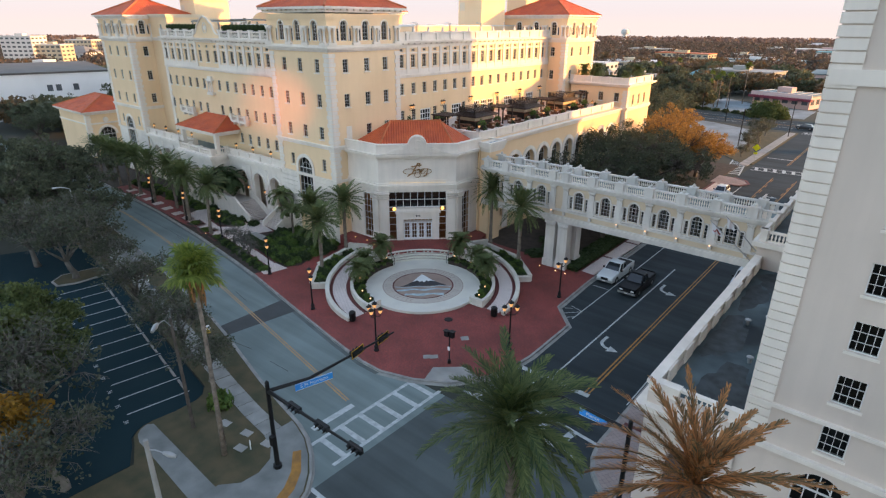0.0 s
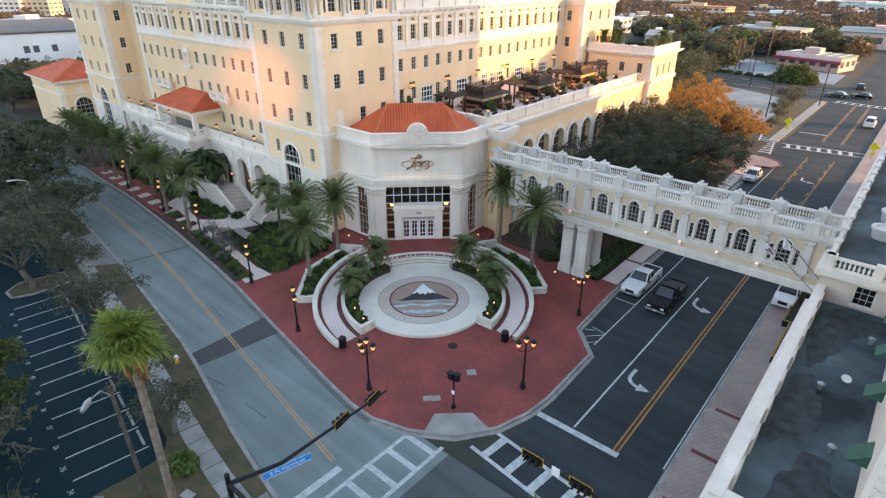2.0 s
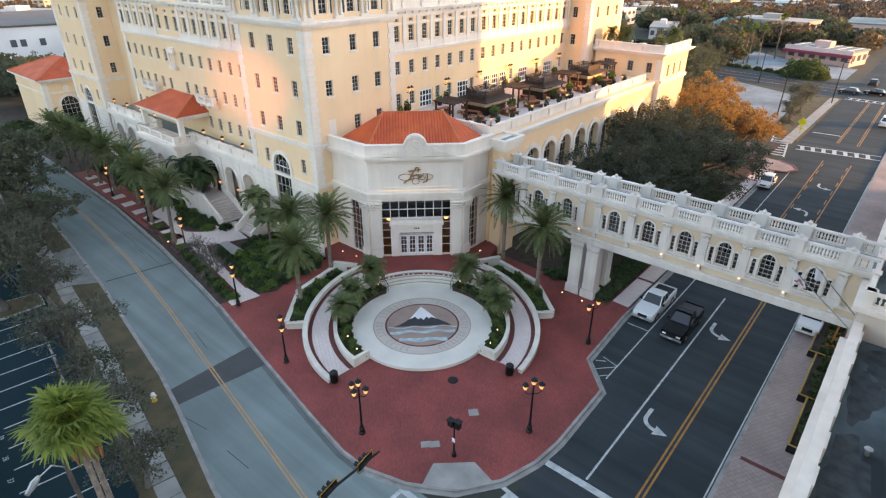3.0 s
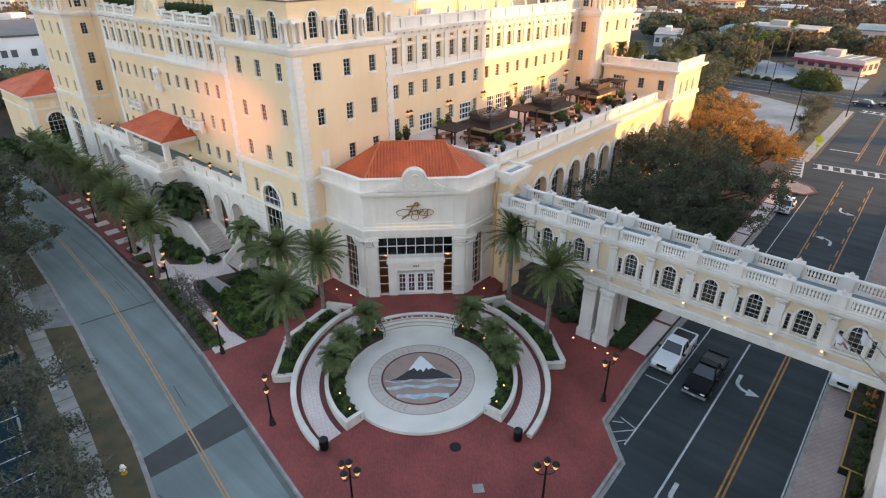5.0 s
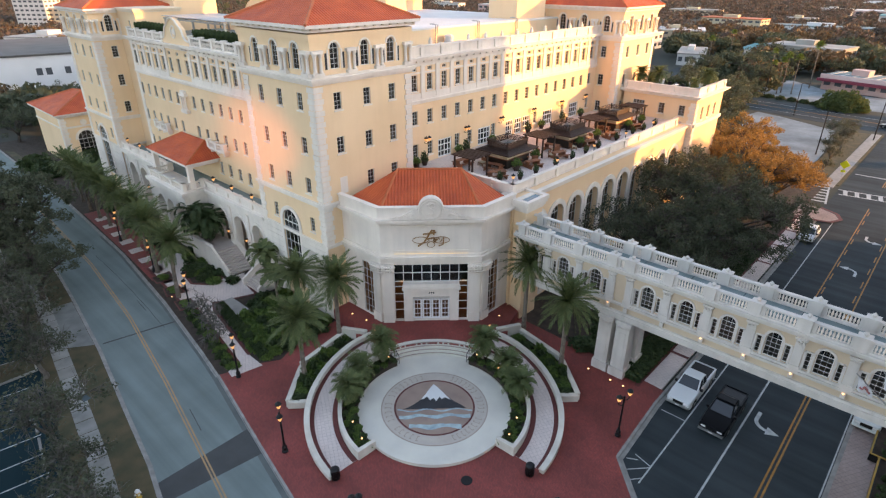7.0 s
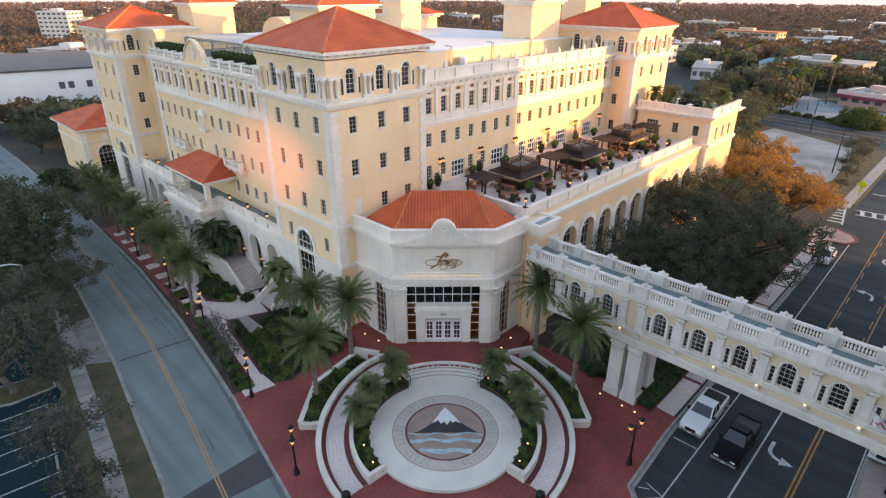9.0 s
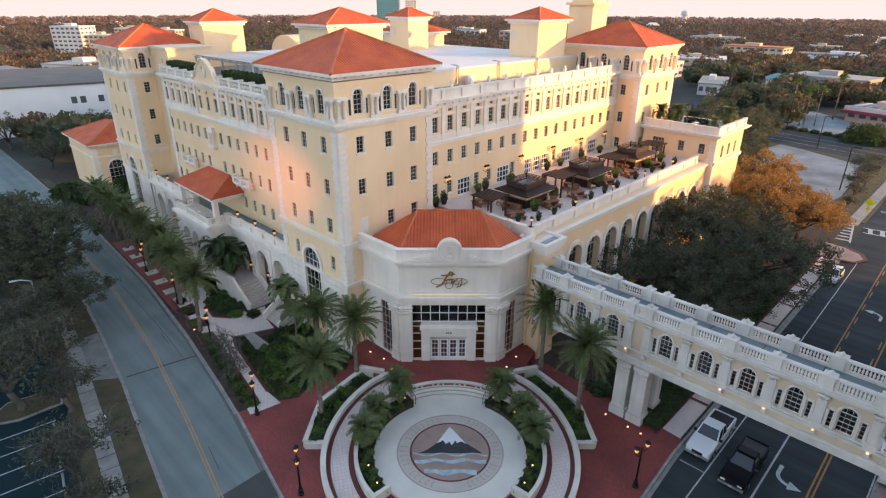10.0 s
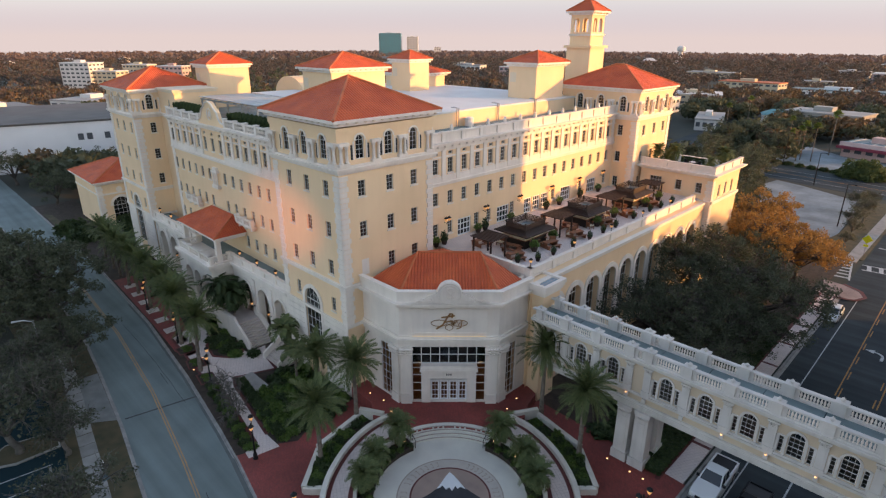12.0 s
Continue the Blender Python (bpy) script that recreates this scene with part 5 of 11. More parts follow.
# niche and small balconies on the south wing
g = Geo()
for sx in (-0.55, 0.0, 0.55):
    p = SW.at(14.25 + sx, 0.3, 0)
    column(g, p.x, p.y, 16.6, 18.3, 0.11)
SW.box(g, 13.4, 15.1, 0, 0.5, 16.2, 16.6)
SW.box(g, 13.4, 15.1, 0, 0.45, 18.3, 18.6)
SW.box(g, 13.7, 14.8, 0, 0.35, 18.6, 18.95)
part("niche", g, STONE, hotel, "small white columned niche")
for uc in (6.55, 21.9):
    g = Geo()
    SW.box(g, uc - 2.0, uc + 2.0, 0, 0.75, 12.75, 12.95)
    for k in (-1.6, 0, 1.6):
        SW.box(g, uc + k - 0.12, uc + k + 0.12, 0, 0.6, 12.35, 12.75)
    part("balcony_slab", g, STONE, hotel)
    balustrade(SW, uc - 1.9, uc + 1.9, 12.95, hotel, 1.9, 0.8, d=0.6)
# stepped part beside the far tower
g = Geo()
LINKF = Face((-106.3, 47.6, 0), *S)
lh = [(3.6, 4.4, z, z + 1.5, False) for z in (9.6, 13.3, 17.2, 21.2)] + [(3.7, 4.3, 24.9, 26.3, False)]
wall(g, LINKF, 0, 6.5, 0, 27.4, lh)
wall(g, Face((-99.8, 47.6, 0), *E_), 0, 6.4, 0, 27.4)
g.box(-106.2, -100.1, 47.95, 54, 24.3, 27.39)
g.box(-100.0, -99.7, 46.65, 47.6, 8.3, 24.3)
part("wall", g, STUCCO, hotel)
for a, b, lo, hi, ar in lh:
    window(LINKF, (a + b) / 2, lo, b - a, hi - lo, hotel)
band(-106.3, -99.8, 47.6, 53.8, [(0.15, 27.4, 27.65), (0.3, 27.65, 27.9)], hotel, material=STUCCO_PALE)
band(-106.3, -99.8, 47.6, 53.8, [(0.12, 23.7, 24.0), (0.3, 24.0, 24.2)], hotel)
quoins(SW, 0.0, 9.2, 23.7, hotel, 1)

# the main roof, the penthouse and the roof towers
g = Geo()
g.box(-106, -56.1, 50.0, 96.0, 24.0, 24.35)
g.box(-100, -66, 46.7, 50.0, 24.0, 24.35)
part("flat_roof", g, ROOFDECK, hotel, "grey flat roof behind the parapet")
g = Geo().box(-104, -63.2, 62.0, 97.0, 24.35, 26.2)
part("penthouse_wall", g, STUCCO, hotel)
band(-104, -63.2, 62.0, 97.0, [(0.12, 26.2, 26.4)], hotel, "penthouse_roof", ROOFWHITE, "white flat roof membrane")
for y in (68.5, 76.5, 85.0):
    g = Geo()
    for dy in (0, 0.35):
        g.tube([(-63.0, y + dy, 24.4), (-63.0, y + dy, 26.7), (-64.0, y + dy, 26.75)], [0.07, 0.07, 0.07], 6)
    part_each("vent_pipe", g, STEEL, hotel)
g = Geo().lathe([(0.6, 0), (0.6, 1.0), (0.35, 1.15)], 12, (-62.4, 70.2, 24.4))
part("roof_fan", g, ROOFWHITE, hotel)


def roof_tower(cx, cy, hx, hy, z0, ze, zt, over=0.7):
    part("roof_tower_wall", Geo().box(cx - hx, cx + hx, cy - hy, cy + hy, z0, ze - 0.3), STUCCO, hotel, "cream stucco roof tower")
    part("louvre", Geo().box(cx - hx + 0.3, cx - hx + 1.4, cy - hy - 0.04, cy - hy + 0.1, ze - 2.9, ze - 1.5), STUCCO_PALE, hotel)
    hip_roof("roof", cx - hx, cx + hx, cy - hy, cy + hy, ze, zt, hotel, over)


roof_tower(-107.0, 58.6, 2.55, 3.35, 24.3, 31.05, 32.8, 0.55)
roof_tower(-83.65, 66.2, 3.6, 4.7, 24.3, 31.15, 33.15, 0.75)
roof_tower(-89.8, 84.75, 2.35, 2.25, 24.3, 31.65, 33.05, 0.55)
roof_tower(-96.5, 92.0, 4.0, 4.0, 24.3, 28.9, 30.6, 0.9)
roof_tower(-66.95, 90.55, 2.6, 3.6, 24.3, 31.65, 33.25, 0.65)
g = Geo()
g.box(-70.3, -65.7, 103.5, 108.1, 20, 33.5)
g.box(-70.7, -65.3, 103.1, 108.5, 33.5, 33.9)
g.box(-70.0, -66.0, 103.8, 107.8, 33.9, 35.6)
part("bell_tower_wall", g, STUCCO, hotel, "slender cream bell tower")
g = Geo()
bf = [Face((-70.0, 103.8, 0), *S), Face((-66.0, 103.8, 0), *E_), Face((-66.0, 107.8, 0), (-1, 0, 0), (0, 1, 0)), Face((-70.0, 107.8, 0), (0, -1, 0), (-1, 0, 0))]
for f in bf:
    wall(g, f, 0, 4.0, 35.6, 39.0, [(0.6, 1.7, 36.0, 38.2, True), (2.3, 3.4, 36.0, 38.2, True)], 0.3)
part("belfry_wall", g, STUCCO, hotel)
band(-70.0, -66.0, 103.8, 107.8, [(0.15, 35.4, 35.6), (0.3, 35.6, 35.7)], hotel)
hip_roof("roof", -70.0, -66.0, 103.8, 107.8, 39.3, 41.3, hotel, 0.7)
g = Geo()
for k in range(9):
    g.box(-95.5 + 1.95 * k, -95.4 + 1.95 * k, 49.8, 56.8, 26.9, 27.0)
g.box(-96.0, -79.4, 49.8, 50.0, 26.7, 26.9)
g.box(-96.0, -79.4, 56.7, 56.9, 26.9, 27.1)
for k in range(5):
    for y in (49.9, 56.8):
        g.box(-95.8 + 4.0 * k, -95.6 + 4.0 * k, y - 0.1, y + 0.1, 24.3, 26.8)
CANOPY = mat("grey_metal_canopy", (0.36, 0.40, 0.42), 0.5, 0.08, 2.0)
part("pergola_frame", g, STEEL, hotel, "steel frame of the roof canopy")
g = Geo()
for k in range(14):
    g.box(-96.0 + 1.2 * k, -94.95 + 1.2 * k, 49.6, 57.0, 27.1 + 0.01 * (k % 2), 27.15 + 0.01 * (k % 2))
part_each("pergola_slat", g, CANOPY, hotel, "pale canopy roof slat")
g = Geo()
for k in range(20):
    a0, a1 = math.pi * k / 20, math.pi * (k + 1) / 20
    g.add([(-105.8 + 4.8 * math.cos(a0), 70.0, 25.4 + 3.2 * math.sin(a0)), (-105.8 + 4.8 * math.cos(a1), 70.0, 25.4 + 3.2 * math.sin(a1)), (-105.8 + 4.8 * math.cos(a1), 75.0, 25.4 + 3.2 * math.sin(a1)), (-105.8 + 4.8 * math.cos(a0), 75.0, 25.4 + 3.2 * math.sin(a0))], [(0, 1, 2, 3)])
g.add([(-105.8 + 4.8 * math.cos(math.pi * k / 20), 70.0, 25.4 + 3.2 * math.sin(math.pi * k / 20)) for k in range(21)], [tuple(range(21))])
part("vaulted_roof", g, STUCCO, hotel, "pale yellow barrel vault on the roof")
g = Geo()
for k in range(13):
    p = (-56.3, 57.5 + 3.1 * k)
    g.box(p[0] - 0.15, p[0] + 0.15, p[1] - 0.15, p[1] + 0.15, 25.6, 25.95)
    g.lathe([(0.12, 0), (0.18, 0.15), (0.05, 0.3)], 6, (p[0], p[1], 25.95))
part_each("parapet_urn", g, STONE, hotel)

# terrace podium with the arcade below it
TW = Face((-41.5, 56.4, 0), *E_)
ar = [(3.05 + 3.75 * k, 5.65 + 3.75 * k, 2.2, 10.3, True) for k in range(10)]
g = Geo()
wall(g, TW, 0, 42.1, 0, 12.9, ar, 0.9)
part("wall", g, STUCCO, hotel, "cream arcade wall below the terrace")
for a, b, lo, hi, _ in ar:
    g = Geo()
    c, r = (a + b) / 2, (b - a) / 2
    for k in range(14):
        a0, a1 = math.pi * k / 14, math.pi * (k + 1) / 14
        q = [(c + rr * math.cos(t), hi - r + rr * math.sin(t)) for rr, t in ((r, a0), (r, a1), (r + 0.55, a1), (r + 0.55, a0))]
        g.add([TW.at(u, 0, z) for u, z in q] + [TW.at(u, 0.14, z) for u, z in q], [(4, 5, 6, 7), (0, 1, 5, 4), (2, 3, 7, 6)])
    for e in (a - 0.55, b):
        j = Geo()
        TW.box(j, e, e + 0.55, 0, 0.14, 0.3, hi - r)
        part("jamb_trim", j, STONE, hotel)
    window(TW, c, lo, b - a, hi - lo, hotel, True, 4, 6, FRAME_W, GLASS, sill=False, d=-0.5)
    part("arch_trim", g, STONE, hotel, "white stone arch")
strip(TW, 0, 41.0, [(0.1, 12.3, 12.5), (0.25, 12.5, 12.7), (0.45, 12.7, 12.95)], hotel)
g = Geo().box(-55.7, -42.4, 57.4, 98.5, 12.6, 13.1)
part("terrace_floor", g, PAVER, hotel, "pale paved roof terrace")
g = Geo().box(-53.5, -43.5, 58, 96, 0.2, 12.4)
part("dark_room_core", g, INTERIOR, hotel)
balustrade(TW, 1.2, 40.0, 12.95, hotel, 3.9, 1.05, solid=True, d=-1.0)
balustrade(Face((-48.0, 57.5, 0), *S), 0.2, 5.5, 12.95, hotel, 2.6, 1.05, solid=True)

# terrace end block
AX = Face((-51.8, 98.5, 0), *S)
AE = Face((-40.8, 98.5, 0), *E_)
g = Geo()
ah = [(1.6, 3.4, 13.15, 15.4, False), (5.6, 6.5, 13.9, 15.4, False), (8.6, 9.5, 13.9, 15.4, False)]
wall(g, AX, 0, 11.0, 0, 16.6, ah)
ae = [(2.4 + 2.5 * k, 3.2 + 2.5 * k, 13.2, 15.0, False) for k in range(3)] + [(3.4, 7.2, 0.4, 8.4, True)]
wall(g, AE, 0, 10.6, 0, 16.6, ae)
wall(g, Face((-40.8, 109.1, 0), (-1, 0, 0), (0, 1, 0)), 0, 11, 0, 16.6)
part("wall", g, STUCCO, hotel, "cream stucco end block")
for f, hs in ((AX, ah), (AE, ae)):
    for a, b, lo, hi, r in hs:
        window(f, (a + b) / 2, lo, b - a, hi - lo, hotel, r, 2 if b - a < 1.5 else 4, 4, sill=b - a < 1.5)
band(-51.8, -40.8, 98.5, 109.1, [(0.2, 16.35, 16.55), (0.55, 16.55, 16.75), (0.75, 16.75, 16.9)], hotel)
g = Geo().box(-51.8, -41.0, 98.8, 108.9, 16.6, 16.95)
part("flat_roof", g, ROOFDECK, hotel)
balustrade(AX, 0.1, 10.9, 16.9, hotel, 3.6, 1.05, solid=True, d=-0.1)
balustrade(AE, 0.1, 10.5, 16.9, hotel, 3.5, 1.05, solid=True, d=-0.1)
quoins(AX, 11.0, 0.4, 16.3, hotel, -1)
quoins(AE, 0, 0.4, 16.3, hotel, 1)
strip(AX, 0, 11, [(0.1, 12.3, 12.5), (0.3, 12.5, 12.95)], hotel)
strip(AE, 0, 10.6, [(0.1, 12.3, 12.5), (0.3, 12.5, 12.95)], hotel)

# south arcade with its walk, the porch and the canopy
AR = Face((-106.0, 44.0, 0), *S)
arcs = [106 - q for q in (103.4, 99.4, 95.4, 91.6, 76.2, 71.9, 67.9)]
hs = [(c - 1.25, c + 1.25, 0.2, 6.4, True) for c in arcs]
g = Geo()
wall(g, AR, 0, 40.5, 0, 8.2, hs, 0.8)
part("wall", g, STONE, hotel, "white stone arcade")
for c in arcs:
    g = Geo()
    for k in range(14):
        a0, a1 = math.pi * k / 14, math.pi * (k + 1) / 14
        q = [(c + r * math.cos(t), 5.15 + r * math.sin(t)) for r, t in ((1.25, a0), (1.25, a1), (1.6, a1), (1.6, a0))]
        g.add([AR.at(u, 0, z) for u, z in q] + [AR.at(u, 0.1, z) for u, z in q], [(4, 5, 6, 7), (0, 1, 5, 4), (2, 3, 7, 6)])
    part("arch_trim", g, STONE, hotel)
for a in (0.4, *[(p + q) / 2 for p, q in zip(arcs, arcs[1:])]):
    g = Geo()
    AR.box(g, a - 0.35, a + 0.35, 0, 0.14, 0.3, 7.2)
    part("arcade_pier", g, STONE, hotel)
strip(AR, 0, 40.5, [(0.12, 7.4, 7.6), (0.28, 7.6, 7.8), (0.45, 7.8, 8.2)], hotel)
g = Geo().box(-106, -65.5, 44.1, 46.4, 7.9, 8.3)
part("walk_floor", g, ROOFDECK, hotel)
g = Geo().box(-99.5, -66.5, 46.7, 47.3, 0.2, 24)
part("dark_room_core", g, INTERIOR, hotel)
g = Geo().box(-105.6, -65.6, 45.9, 46.25, 0.1, 8)
part("arcade_back_wall", g, STUCCO_PALE, hotel)
balustrade(AR, 0.2, 16.8, 8.2, hotel, 2.8, 0.95, solid=True, d=-0.1)
balustrade(AR, 26.6, 40.3, 8.2, hotel, 2.8, 0.95, solid=True, d=-0.1)
PO = Face((-89.2, 41.2, 0), *S)
g = Geo()
wall(g, PO, 0, 9.8, 0, 8.2, [(1.2, 3.4, 0.2, 6.2, True), (3.9, 5.9, 0.2, 6.2, True), (6.4, 8.6, 0.2, 6.2, True)], 0.8)
wall(g, Face((-79.4, 41.2, 0), *E_), 0, 2.8, 0, 8.2, [(0.7, 2.2, 0.2, 6.0, True)], 0.6)
wall(g, Face((-89.2, 44.0, 0), (0, -1, 0), (-1, 0, 0)), 0, 2.8, 0, 8.2, [(0.6, 2.1, 0.2, 6.0, True)], 0.6)
part("porch_wall", g, STONE, hotel, "white stone porch with arches")
band(-89.2, -79.4, 41.2, 44.0, [(0.12, 7.4, 7.6), (0.28, 7.6, 7.8), (0.45, 7.8, 8.25)], hotel)
balustrade(PO, 0.1, 9.7, 8.25, hotel, 3.2, 0.95, d=-0.2)
balustrade(Face((-79.4, 41.2, 0), *E_), 0.2, 2.6, 8.25, hotel, 2.4, 0.95, d=-0.2)
balustrade(Face((-89.2, 44.0, 0), (0, -1, 0), (-1, 0, 0)), 0.2, 2.6, 8.25, hotel, 2.4, 0.95, d=-0.2)
c = [(-90.6, 41.9, 11.6), (-79.0, 41.9, 11.6), (-79.0, 46.3, 11.6), (-90.6, 46.3, 11.6), (-87.8, 46.0, 13.4), (-81.8, 46.0, 13.4)]
r = part("canopy_roof", Geo().add([c[0], c[1], c[5], c[4]], [(0, 1, 2, 3)]), TILE_X, hotel, "orange-red tile canopy")
for tri in ((c[1], c[2], c[5]), (c[3], c[0], c[4])):
    part("roof_slope", Geo().add(tri, [(0, 1, 2)]), TILE_Y, r)
part("ridge", Geo().tube([c[0], c[4]], [0.1, 0.1]), RIDGE, r)
part("ridge", Geo().tube([c[1], c[5]], [0.1, 0.1]), RIDGE, r)
part("eave", Geo().box(-90.5, -79.1, 42.0, 46.2, 11.3, 11.58).box(-90.2, -79.4, 42.3, 46.2, 11.0, 11.3), STONE, r)
for x in (-89.8, -79.8):
    part("canopy_post", Geo().box(x - 0.3, x + 0.3, 42.3, 42.9, 8.2, 11.0), STONE, r)

# ---- the entrance pavilion ----
PF = Face((*uv(-11.4, -4.7), 0), (0.70711, 0.70711, 0), (0.70711, -0.70711, 0))   # its front, 9.4 m wide
P0, P1 = uv(-11.4, -4.7), uv(-11.4, 4.7)
PS = Face((-54.0, P0[1], 0), *S)
PE = Face((P1[0], P1[1], 0), *E_)
ps_len, pe_len = P0[0] + 54.0, 57.0 - P1[1]
g = Geo()
wall(g, PF, 0, 9.4, 0.1, 13.0, [(1.15, 8.25, ZP, 7.55, False)], 0.5)
wall(g, PS, 0, ps_len, 0.1, 13.0, [(2.6, 4.2, ZP + 0.1, 7.2, False)], 0.5)
wall(g, PE, 0, pe_len, 0.1, 13.0, [(1.2, 2.8, ZP + 0.1, 7.2, False)], 0.5)
part("pavilion_wall", g, STONE, hotel, "white stone entrance pavilion")
g = Geo()
body = [(-54.0, P0[1]), P0, P1, (P1[0], 57.0), (-54.0, 57.0)]


def grown(d):
    """The pavilion's outline, pushed out by d on its three open sides."""
    s = d * 0.41421
    return [(-54.0, P0[1] - d), (P0[0] + s, P0[1] - d), (P1[0] + d, P1[1] - s), (P1[0] + d, 57.0), (-54.0, 57.0)]


for d, z0, z1 in ((0.12, 7.75, 8.0), (0.22, 8.0, 8.3), (0.35, 8.3, 8.5), (0.15, 8.5, 8.75), (0.15, 11.7, 11.9), (0.4, 11.9, 12.1), (0.62, 12.1, 12.35)):
    part("cornice_course", Geo().prism(grown(d), z0, z1), STONE, hotel)
g2 = Geo()
rim = grown(0.3), grown(-0.05)
for i in range(3):
    g2.prism([rim[0][i], rim[0][i + 1], rim[1][i + 1], rim[1][i]], 12.35, 13.35)
    a, b = grown(0.42), grown(-0.1)
    g2.prism([a[i], a[i + 1], b[i + 1], b[i]], 13.35, 13.5)
part("pavilion_parapet", g2, STONE, hotel)
part("pavilion_roof_deck", Geo().prism(grown(-0.02), 12.3, 12.45), ROOFDECK, hotel)
# sunk sign field, medallion gable and scroll relief
g = Geo()
PF.box(g, 1.0, 8.4, 0.0, 0.1, 8.95, 9.1)
PF.box(g, 1.0, 8.4, 0.0, 0.1, 11.45, 11.6)
PF.box(g, 1.0, 1.15, 0.0, 0.1, 9.1, 11.45)
PF.box(g, 8.25, 8.4, 0.0, 0.1, 9.1, 11.45)
part("sign_frame", g, STONE, hotel)
g = Geo()
n = 20
prof = [(4.7 - 3.9, 12.4), (4.7 - 3.2, 12.5), (4.7 - 2.5, 12.78), (4.7 - 1.9, 13.2), (4.7 - 1.3, 13.45)] + [(4.7 + 1.15 * math.cos(math.pi - math.pi * k / n), 13.3 + 1.25 * math.sin(math.pi * k / n)) for k in range(n + 1)] + [(4.7 + 1.3, 13.45), (4.7 + 1.9, 13.2), (4.7 + 2.5, 12.78), (4.7 + 3.2, 12.5), (4.7 + 3.9, 12.4)]
k = len(prof)
g.add([PF.at(u, 0.62, z) for u, z in prof] + [PF.at(u, 0.0, z) for u, z in prof], [tuple(range(k)), tuple(range(2 * k - 1, k - 1, -1))] + [(i, (i + 1) % k, k + (i + 1) % k, k + i) for i in range(k)])
part("round_gable", g, STONE, hotel, "round stone gable with a carved roundel")
g = Geo()
for rr in (1.08, 0.88):
    pts = [PF.at(4.7 + rr * math.cos(2 * math.pi * i / 24), 0.64, 13.35 + rr * math.sin(2 * math.pi * i / 24)) for i in range(25)]
    g.tube(pts, [0.07] * 25, 5)
sgn = [PF.at(4.7 + x, 0.66, 13.35 + 0.85 * z) for x, z in [(0.35, 0.6), (0.0, 0.75), (-0.3, 0.5), (-0.1, 0.15), (0.25, -0.1), (0.3, -0.45), (0.0, -0.65), (-0.35, -0.5)]]
g.tube(sgn, [0.09] * 8, 5)
for tri in ([(-0.1, 0.2), (0.45, 0.2), (0.2, 0.6), (-0.1, 0.2)], [(-0.35, -0.35), (0.2, -0.35), (-0.05, 0.1), (-0.35, -0.35)]):
    g.tube([PF.at(4.7 + x, 0.65, 13.35 + z) for x, z in tri], [0.05] * 4, 4)
for s in (-1, 1):
    for q in range(3):
        cc = (4.7 + s * (1.75 + 0.65 * q), 12.75 - 0.05 * q)
        pts = [PF.at(cc[0] + s * (0.33 - 0.05 * q) * (1 - t / 14) * math.cos(t * 0.7), 0.64, cc[1] + (0.3 - 0.05 * q) * (1 - t / 14) * math.sin(t * 0.7)) for t in range(12)]
        g.tube(pts, [0.06] * 12, 4)
part("carved_relief", g, STONE, hotel)
# the sign: a plain gilt flourish
SIGN = mat("gilt_sign", (0.36, 0.19, 0.07), 0.4, 0.1, 0.5, 0.0, 0.35)
g = Geo()


def flourish(pts, r):
    P = [PF.at(4.7 + x, 0.12, 10.3 + z) for x, z in pts]
    g.tube(P, [r] * len(P), 5)


for s, w, h in ((-1, 0.75, 0.33), (1, 0.75, 0.33)):
    flourish([(s * 0.95 + w * math.cos(2 * math.pi * k / 20), -0.15 + h * math.sin(2 * math.pi * k / 20)) for k in range(21)], 0.035)
flourish([(0.35 * math.cos(2 * math.pi * k / 16), -0.6 + 0.3 * math.sin(2 * math.pi * k / 16)) for k in range(17)], 0.035)
flourish([(-1.2, -0.75), (-0.6, -0.35), (-0.25, 0.3), (0.1, 0.85), (0.3, 0.8), (0.25, 0.4)], 0.085)
flourish([(-0.75, 0.45), (-0.2, 0.5), (0.5, 0.62)], 0.07)
flourish([(0.0, 0.0), (0.3, 0.1), (0.4, -0.3), (0.75, 0.1), (0.85, -0.35), (1.2, 0.15), (1.1, -0.6), (0.7, -0.75)], 0.07)
flourish([(-0.5, -0.1), (0.2, 0.12), (0.3, -0.3), (0.5, 0.0)], 0.06)
part("sign", g, SIGN, hotel, "gilt script flourish on the wall")
# corner pilasters
for f, us in ((PF, (0.02, 8.28)), (PS, (ps_len - 1.1,)), (PE, (0.0,))):
    for u in us:
        g = Geo()
        f.box(g, u, u + 1.1, 0, 0.3, ZP, ZP + 1.0)
        f.box(g, u + 0.06, u + 1.04, 0, 0.22, ZP + 1.0, 7.0)
        f.box(g, u + 0.2, u + 0.9, 0.2, 0.25, ZP + 1.3, 6.8)
        f.box(g, u, u + 1.1, 0, 0.3, 7.6, 7.75)
        part("pilaster", g, STONE, hotel, "white stone pilaster")
        g = Geo()
        f.box(g, u - 0.02, u + 1.12, 0, 0.26, 6.72, 6.82)
        f.box(g, u - 0.1, u + 1.2, 0, 0.4, 7.58, 7.74)
        for i in range(5):
            for j in range(3):
                p = f.at(u + 0.05 + 0.25 * i, 0.28 + 0.08 * j, 6.72 + 0.29 * j)
                g.lathe([(0.05, 0), (0.13, 0.1), (0.2, 0.2), (0.07, 0.31)], 6, p)
        for s in (-0.02, 1.12):
            p = f.at(u + s, 0.32, 7.35)
            g.lathe([(0.08, 0), (0.17, 0.08), (0.17, 0.16), (0.08, 0.24)], 8, p)
        part("capital", g, STONE, hotel)
